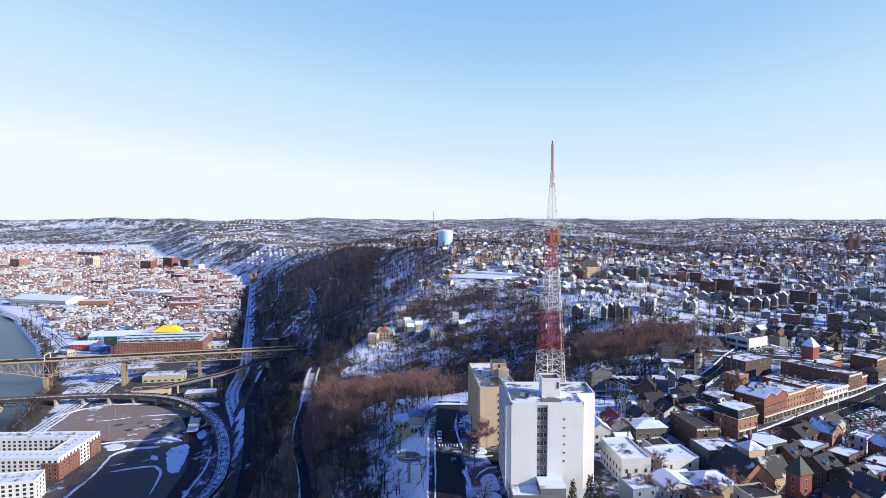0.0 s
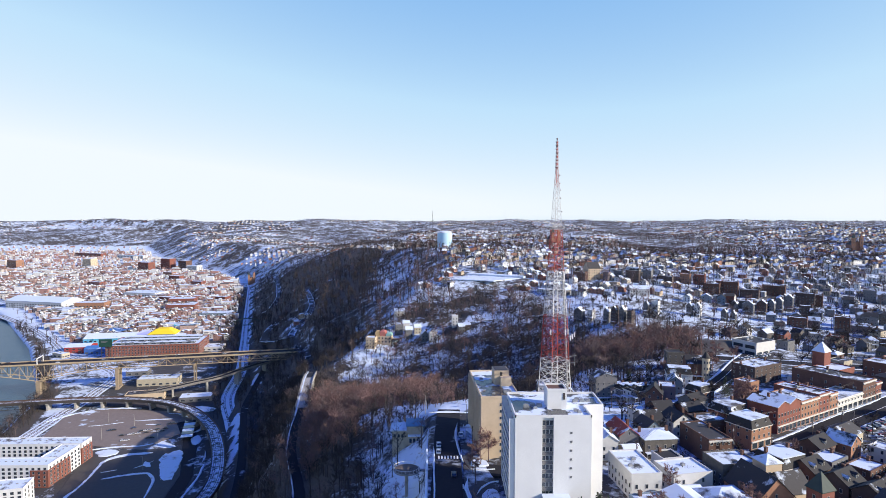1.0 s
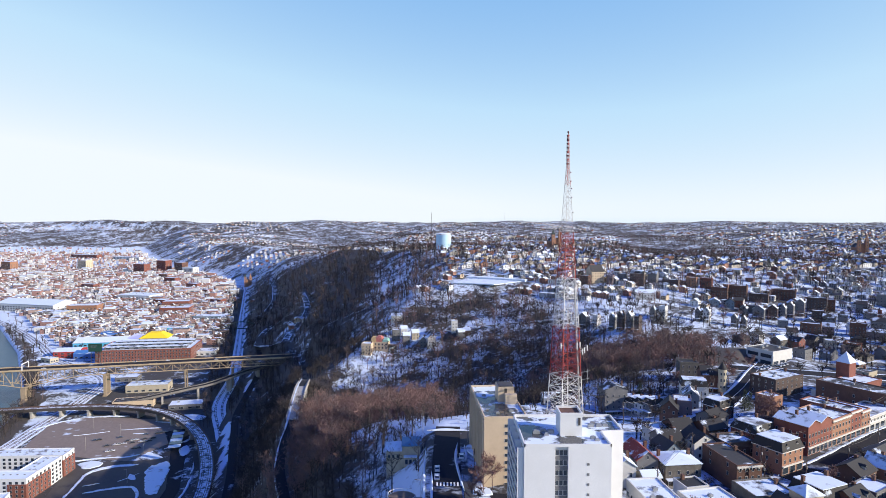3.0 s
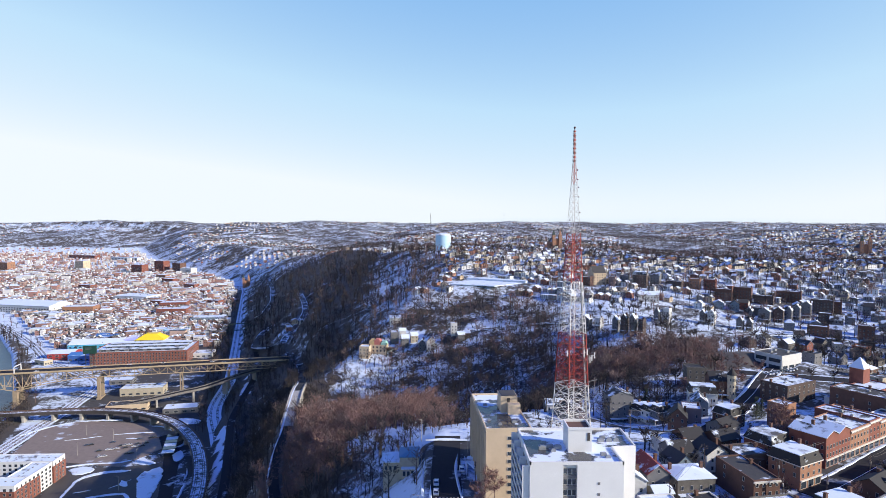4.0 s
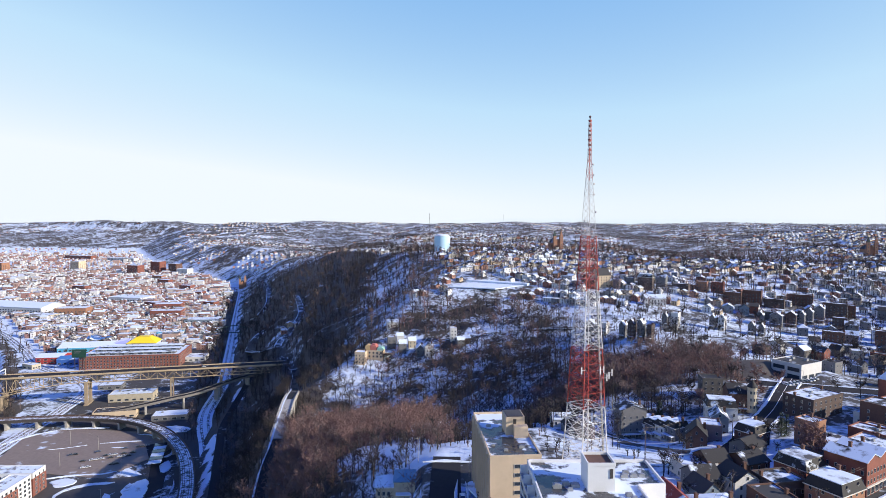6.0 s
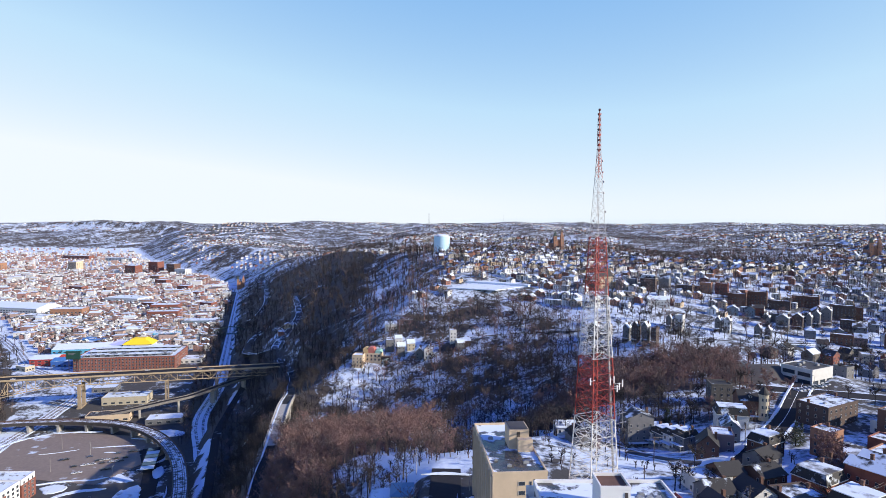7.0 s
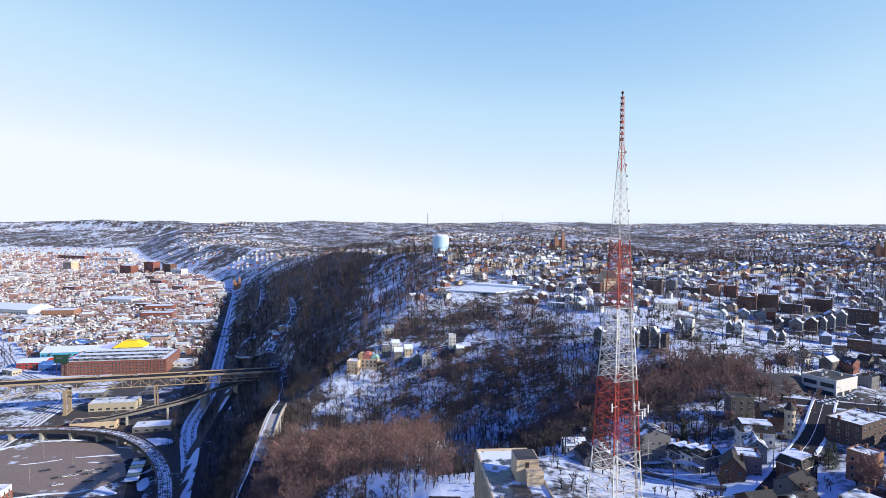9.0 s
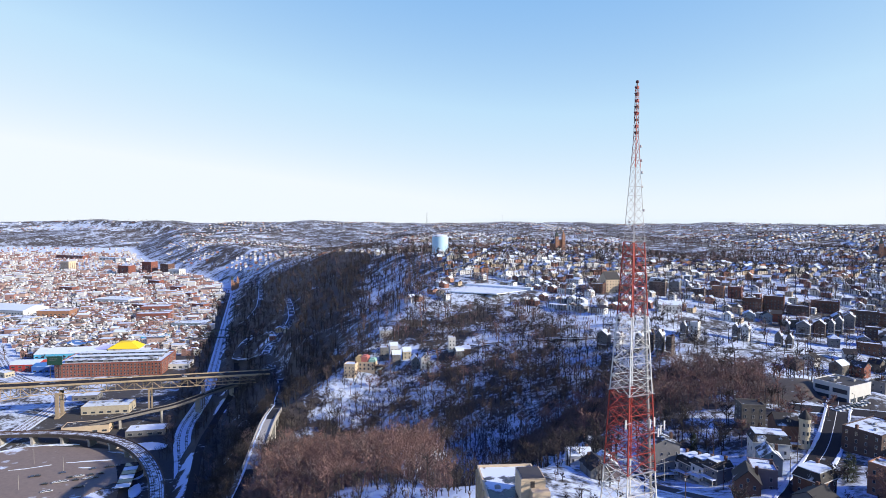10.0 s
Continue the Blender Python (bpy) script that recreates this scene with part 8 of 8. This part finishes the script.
# ---- single trees ----
def tree_template(name, seed, height, twigs, label, tint):
    t = thing(name, pose(0, 0, -500), label, "tree")
    tri = tree_shape(seed, height, twigs, 1.0, True)
    n = 12 + 6
    for nm, a in (("trunk", tri[:n]), ("crown", tri[n:])):
        v = a.reshape(-1, 3)
        ob = from_arrays(nm, v, np.arange(len(v)).reshape(-1, 3), [BARK], attrs={"tint": np.full(len(v), tint)})
        ob.parent = t
    return t


def drop(ob):
    for o in [*ob.children_recursive, ob]:
        bpy.data.objects.remove(o)


def plant(template, spots, group):
    for x, y, s in spots:
        c = copy_thing(template, pose(x, y, gz(x, y), 0, 0, (x * 37 + y * 13) % 360))
        c.scale = (s, s, s)
        c["group"] = group
    drop(template)


big = tree_template("bare_tree", 91, 13, 1100, "tall leafless street tree with a spreading crown", 0.72)
plant(big, [(13.5, 221, 1.0), (17, 226, 0.85), (10.5, 214, 0.7), (72, 196, 0.7), (63, 181, 0.65), (70, 178, 0.6), (90, 180, 0.8), (82, 178, 0.6), (121, 215, 0.8), (142, 289, 1.0), (138, 284, 0.85), (147, 291, 0.8), (131, 268, 0.9), (139, 282, 1.0), (170, 232, 0.8), (176, 224, 0.7), (165, 214, 0.7), (158, 205, 0.8), (186, 238, 0.6), (150, 360, 1.0), (156, 352, 0.9), (128, 352, 0.9), (172, 384, 0.9), (180, 376, 0.8)], "street trees")
slim = tree_template("bare_tree", 92, 10, 420, "slender leafless tree among houses", 0.3)
rr = random.Random(12)
spots = []
while len(spots) < 130:
    x, y = rr.uniform(60, 420), rr.uniform(200, 600)
    if abs(x) < 0.74 * y + 10 and float(woods_mask(x, y)) < 0.3 and bool(clear_of(np.array([x]), np.array([y]))[0]):
        spots.append((x, y, rr.uniform(0.6, 1.1)))
plant(slim, spots, "town trees")


def conifer(seed, height):
    r = random.Random(seed)
    t = thing("conifer", pose(0, 0, -500), "dark green conifer with snow-free ragged boughs", "tree")
    bm = bmesh.new()
    bar(bm, (0, 0, -1), (0, 0, height), 0.22, 0.03, 6)
    part("trunk", bm, BARK, t)
    bm = bmesh.new()
    for i in range(900):
        z = height * (0.08 + 0.9 * r.random() ** 1.35)
        lump = 0.75 + 0.35 * math.sin(z * 2.1 + seed) + r.uniform(-0.2, 0.25)
        reach = ((height - z) * 0.27 + 0.35) * max(0.4, lump)
        a = r.uniform(0, 6.283)
        d = Vector((math.cos(a), math.sin(a), r.uniform(-0.3, 0.35)))
        s = Vector((0, 0, z)) + d * reach * r.uniform(0.3, 0.75)
        e = s + (d + Vector((r.uniform(-0.5, 0.5), r.uniform(-0.5, 0.5), r.uniform(-0.4, 0.5)))) * r.uniform(0.35, 0.8)
        w = Vector((-math.sin(a), math.cos(a), r.uniform(-0.5, 0.5))) * r.uniform(0.1, 0.26)
        bm.faces.new([bm.verts.new(p) for p in (s, s.lerp(e, 0.6) + w, e, s.lerp(e, 0.6) - w)])
    part("foliage", bm, plain("conifer_green", (0.035, 0.05, 0.025), 0.9, var=0.4, scale=1.0) if "conifer_green" not in MATS else MATS["conifer_green"], t, "dark green needle boughs")
    return t


plant(conifer(5, 10), [(39, 175.5, 0.9), (44.5, 176, 1.05), (47, 175, 0.95), (42.5, 174, 0.6), (108, 352, 1.2), (104, 345, 0.8), (144, 311, 1.0), (148, 314, 0.8), (205, 250, 0.7), (183, 300, 0.5), (-22, 455, 0.8), (150, 296, 0.6), (430, 800, 1.5), (436, 806, 1.3), (424, 803, 1.4)], "conifers")


# ---- vehicles ----
def car(name, colour, label):
    t = thing(name, pose(0, 0, -500), label, "car")
    paint = plain(name + "_paint_" + label.split()[0], colour, 0.3, 0.2, var=0.05, dent=0)
    bm = bmesh.new()
    box(bm, -0.9, 0.9, -2.2, 2.2, 0.35, 0.95)
    bmesh.ops.bevel(bm, geom=list(bm.edges), offset=0.12, segments=1, affect="EDGES")
    part("body", bm, paint, t)
    bm = bmesh.new()
    lo = [bm.verts.new(p) for p in ((-0.8, -1.5, 0.93), (0.8, -1.5, 0.93), (0.8, 1.0, 0.93), (-0.8, 1.0, 0.93))]
    hi = [bm.verts.new(p) for p in ((-0.65, -1.0, 1.45), (0.65, -1.0, 1.45), (0.65, 0.5, 1.45), (-0.65, 0.5, 1.45))]
    for i in range(4):
        bm.faces.new((lo[i], lo[(i + 1) % 4], hi[(i + 1) % 4], hi[i])).material_index = 1
    bm.faces.new(hi)
    part("cabin", bm, [paint, GLASS], t, "glazed cabin")
    for x in (-0.82, 0.82):
        for y in (-1.4, 1.4):
            bm = bmesh.new()
            bmesh.ops.create_cone(bm, cap_ends=True, segments=10, radius1=0.34, radius2=0.34, depth=0.22, matrix=Matrix.Translation((x, y, 0.34)) @ pose(0, 0, 0, 0, 90, 0))
            part("wheel", bm, STEEL_DARK, t)
    return t


def park(template, spots, group):
    for x, y, z, a in spots:
        c = copy_thing(template, pose(x, y, z, 0, 0, a))
        c["group"] = group
    drop(template)


cars = [car("parked_car", (0.03, 0.03, 0.035), "black parked car on asphalt"), car("parked_car", (0.55, 0.55, 0.56), "silver parked car with snow about"), car("parked_car", (0.25, 0.03, 0.03), "red parked car at a kerb"), car("parked_car", (0.70, 0.70, 0.70), "white parked car at a kerb"), car("parked_car", (0.06, 0.08, 0.14), "dark blue parked car on asphalt")]
lots = [[] for _ in cars]
rc = random.Random(77)
for row, (x0, y0, dx, dy, n, a) in enumerate([(-300, 553, 3.2, 1.2, 12, -68), (-318, 566, 3.2, 1.2, 10, -68), (-292, 540, 3.2, 1.2, 9, -68), (-284, 566, 3.2, 1.2, 7, -68), (-276, 582, 3.2, 1.2, 6, -68)]):
    for i in range(n):
        if rc.random() < 0.72:
            lots[rc.choice((0, 0, 1, 4, 3))].append((x0 + dx * i, y0 + dy * i, FLAT + 0.3, a + rc.uniform(-3, 3)))
ang = math.atan2(115.0, 504.0)
for i in range(30):
    u, s = rc.uniform(20, 500), rc.choice((-5, -2, 2, 5))
    lots[rc.choice((0, 1, 2, 3, 4))].append((-700 + u * math.cos(ang) - s * math.sin(ang), 638 + u * math.sin(ang) + s * math.cos(ang), -95.9, math.degrees(ang) - 90))
for y, s in ((233, -3.0), (240, -3.0), (212.5, 2.4), (251, 6.0)):
    lots[0 if y < 220 else 3].append((1.6 + s, y, -15.1 + (y - 182) * -0.006, 0))
for i in range(14):
    u = 8 + i * 6.2
    lots[rc.choice((0, 1, 2, 3, 4))].append((130 + u * 0.83 + 2.9, 228 + u * 0.56 - 3.6 + 6.4 * 0.3, gz(130 + u * 0.83 + 2.9, 228 + u * 0.56 - 2) + 0.25, -55))
for i in range(16):
    x, y = 176 + (i % 8) * 3.0, 246 + (i % 8) * 1.9 + (i // 8) * 9
    lots[rc.choice((0, 1, 2, 2, 3))].append((x, y, gz(x, y) + 0.25, 35))
for i in range(9):
    x, y = 190 + i * 2.9, 386 + i * 1.6
    lots[rc.choice((0, 1, 3))].append((x, y, gz(x, y) + 0.25, 28))
for y in (548, 552, 575, 610):
    x = float(lerp(y, [520, 560, 640], [-124, -129, -143]))
    lots[rc.choice((0, 1))].append((x + 1.6, y, gz(x, y) + 0.25, 6))
for c, spots in zip(cars, lots):
    park(c, spots, "parked cars")


# ---- poles, lamps and wires ----
def utility_pole():
    t = thing("utility_pole", pose(0, 0, -500), "weathered wooden utility pole with crossarm", "utility pole")
    bm = bmesh.new()
    bar(bm, (0, 0, -1), (0, 0, 11), 0.17, 0.12, 6)
    part("post", bm, WALL["brick_dark"], t)
    for z in (10.2, 9.3):
        bm = bmesh.new()
        box(bm, -1.2, 1.2, -0.07, 0.07, z, z + 0.14)
        part("crossarm", bm, WALL["brick_dark"], t)
    bm = bmesh.new()
    bmesh.ops.create_cone(bm, cap_ends=True, segments=8, radius1=0.25, radius2=0.25, depth=0.9, matrix=Matrix.Translation((0.35, 0, 8.4)))
    part("transformer", bm, CONCRETE, t)
    return t


POLES = [(11, 205), (11.5, 236), (68, 216), (66, 262), (92, 247), (110, 233), (104, 220), (128, 246), (118, 221), (152, 263), (172, 278), (196, 292), (142, 236), (164, 252), (104, 318), (122, 308), (150, 362), (166, 392), (60, 318), (136, 327), (84, 303)]
plant(utility_pole(), [(x, y, 1.0) for x, y in POLES], "utility poles")


def wire(a, b, sag=0.9):
    t = thing("overhead_wire", pose(0, 0, 0), "thin dark overhead wire between poles", "wire")
    bm = bmesh.new()
    a, b = Vector(a), Vector(b)
    p = [a.lerp(b, i / 8) - Vector((0, 0, sag * 4 * (i / 8) * (1 - i / 8))) for i in range(9)]
    out = Vector((-(b - a).y, (b - a).x, 0)).normalized() * 0.035
    rings = [[bm.verts.new(q + o) for o in (out, -out, Vector((0, 0, 0.05)))] for q in p]
    for q, r in zip(rings[:-1], rings[1:]):
        for k in range(3):
            bm.faces.new((q[k], q[(k + 1) % 3], r[(k + 1) % 3], r[k]))
    bm.faces.new(rings[0]), bm.faces.new(rings[-1][::-1])
    bmesh.ops.recalc_face_normals(bm, faces=bm.faces)
    part("cable", bm, STEEL_DARK, t)


for i, j in ((2, 4), (4, 5), (5, 6), (5, 7), (7, 9), (9, 10), (10, 11), (12, 13), (14, 15), (15, 19), (19, 16), (18, 14), (20, 14)):
    (ax, ay), (bx, by) = POLES[i], POLES[j]
    for o in (-0.9, 0.9):
        wire((ax + o, ay, gz(ax, ay) + 10.3), (bx + o, by, gz(bx, by) + 10.3))


def street_lamp():
    t = thing("street_lamp", pose(0, 0, -500), "grey steel street lamp with curved arm", "street lamp")
    bm = bmesh.new()
    bar(bm, (0, 0, -0.5), (0, 0, 8), 0.1, 0.07, 6)
    bar(bm, (0, 0, 8), (1.6, 0, 8.5), 0.06, 0.05, 6)
    part("post", bm, CONCRETE, t)
    bm = bmesh.new()
    box(bm, 1.4, 2.1, -0.15, 0.15, 8.38, 8.55)
    part("head", bm, STEEL_DARK, t)
    return t


plant(street_lamp(), [(-6.8, 205, 1), (-6.8, 228, 1), (-6.8, 256, 1), (-8, 290, 1.2), (10.5, 268, 1), (-330, 592, 1.5), (-296, 576, 1.5), (-310, 545, 1.5), (-252, 530, 1.4), (-240, 480, 1.4), (176, 262, 1), (190, 250, 1), (204, 262, 1), (205, 300, 1), (232, 318, 1), (180, 398, 1), (200, 388, 1)], "street lamps")
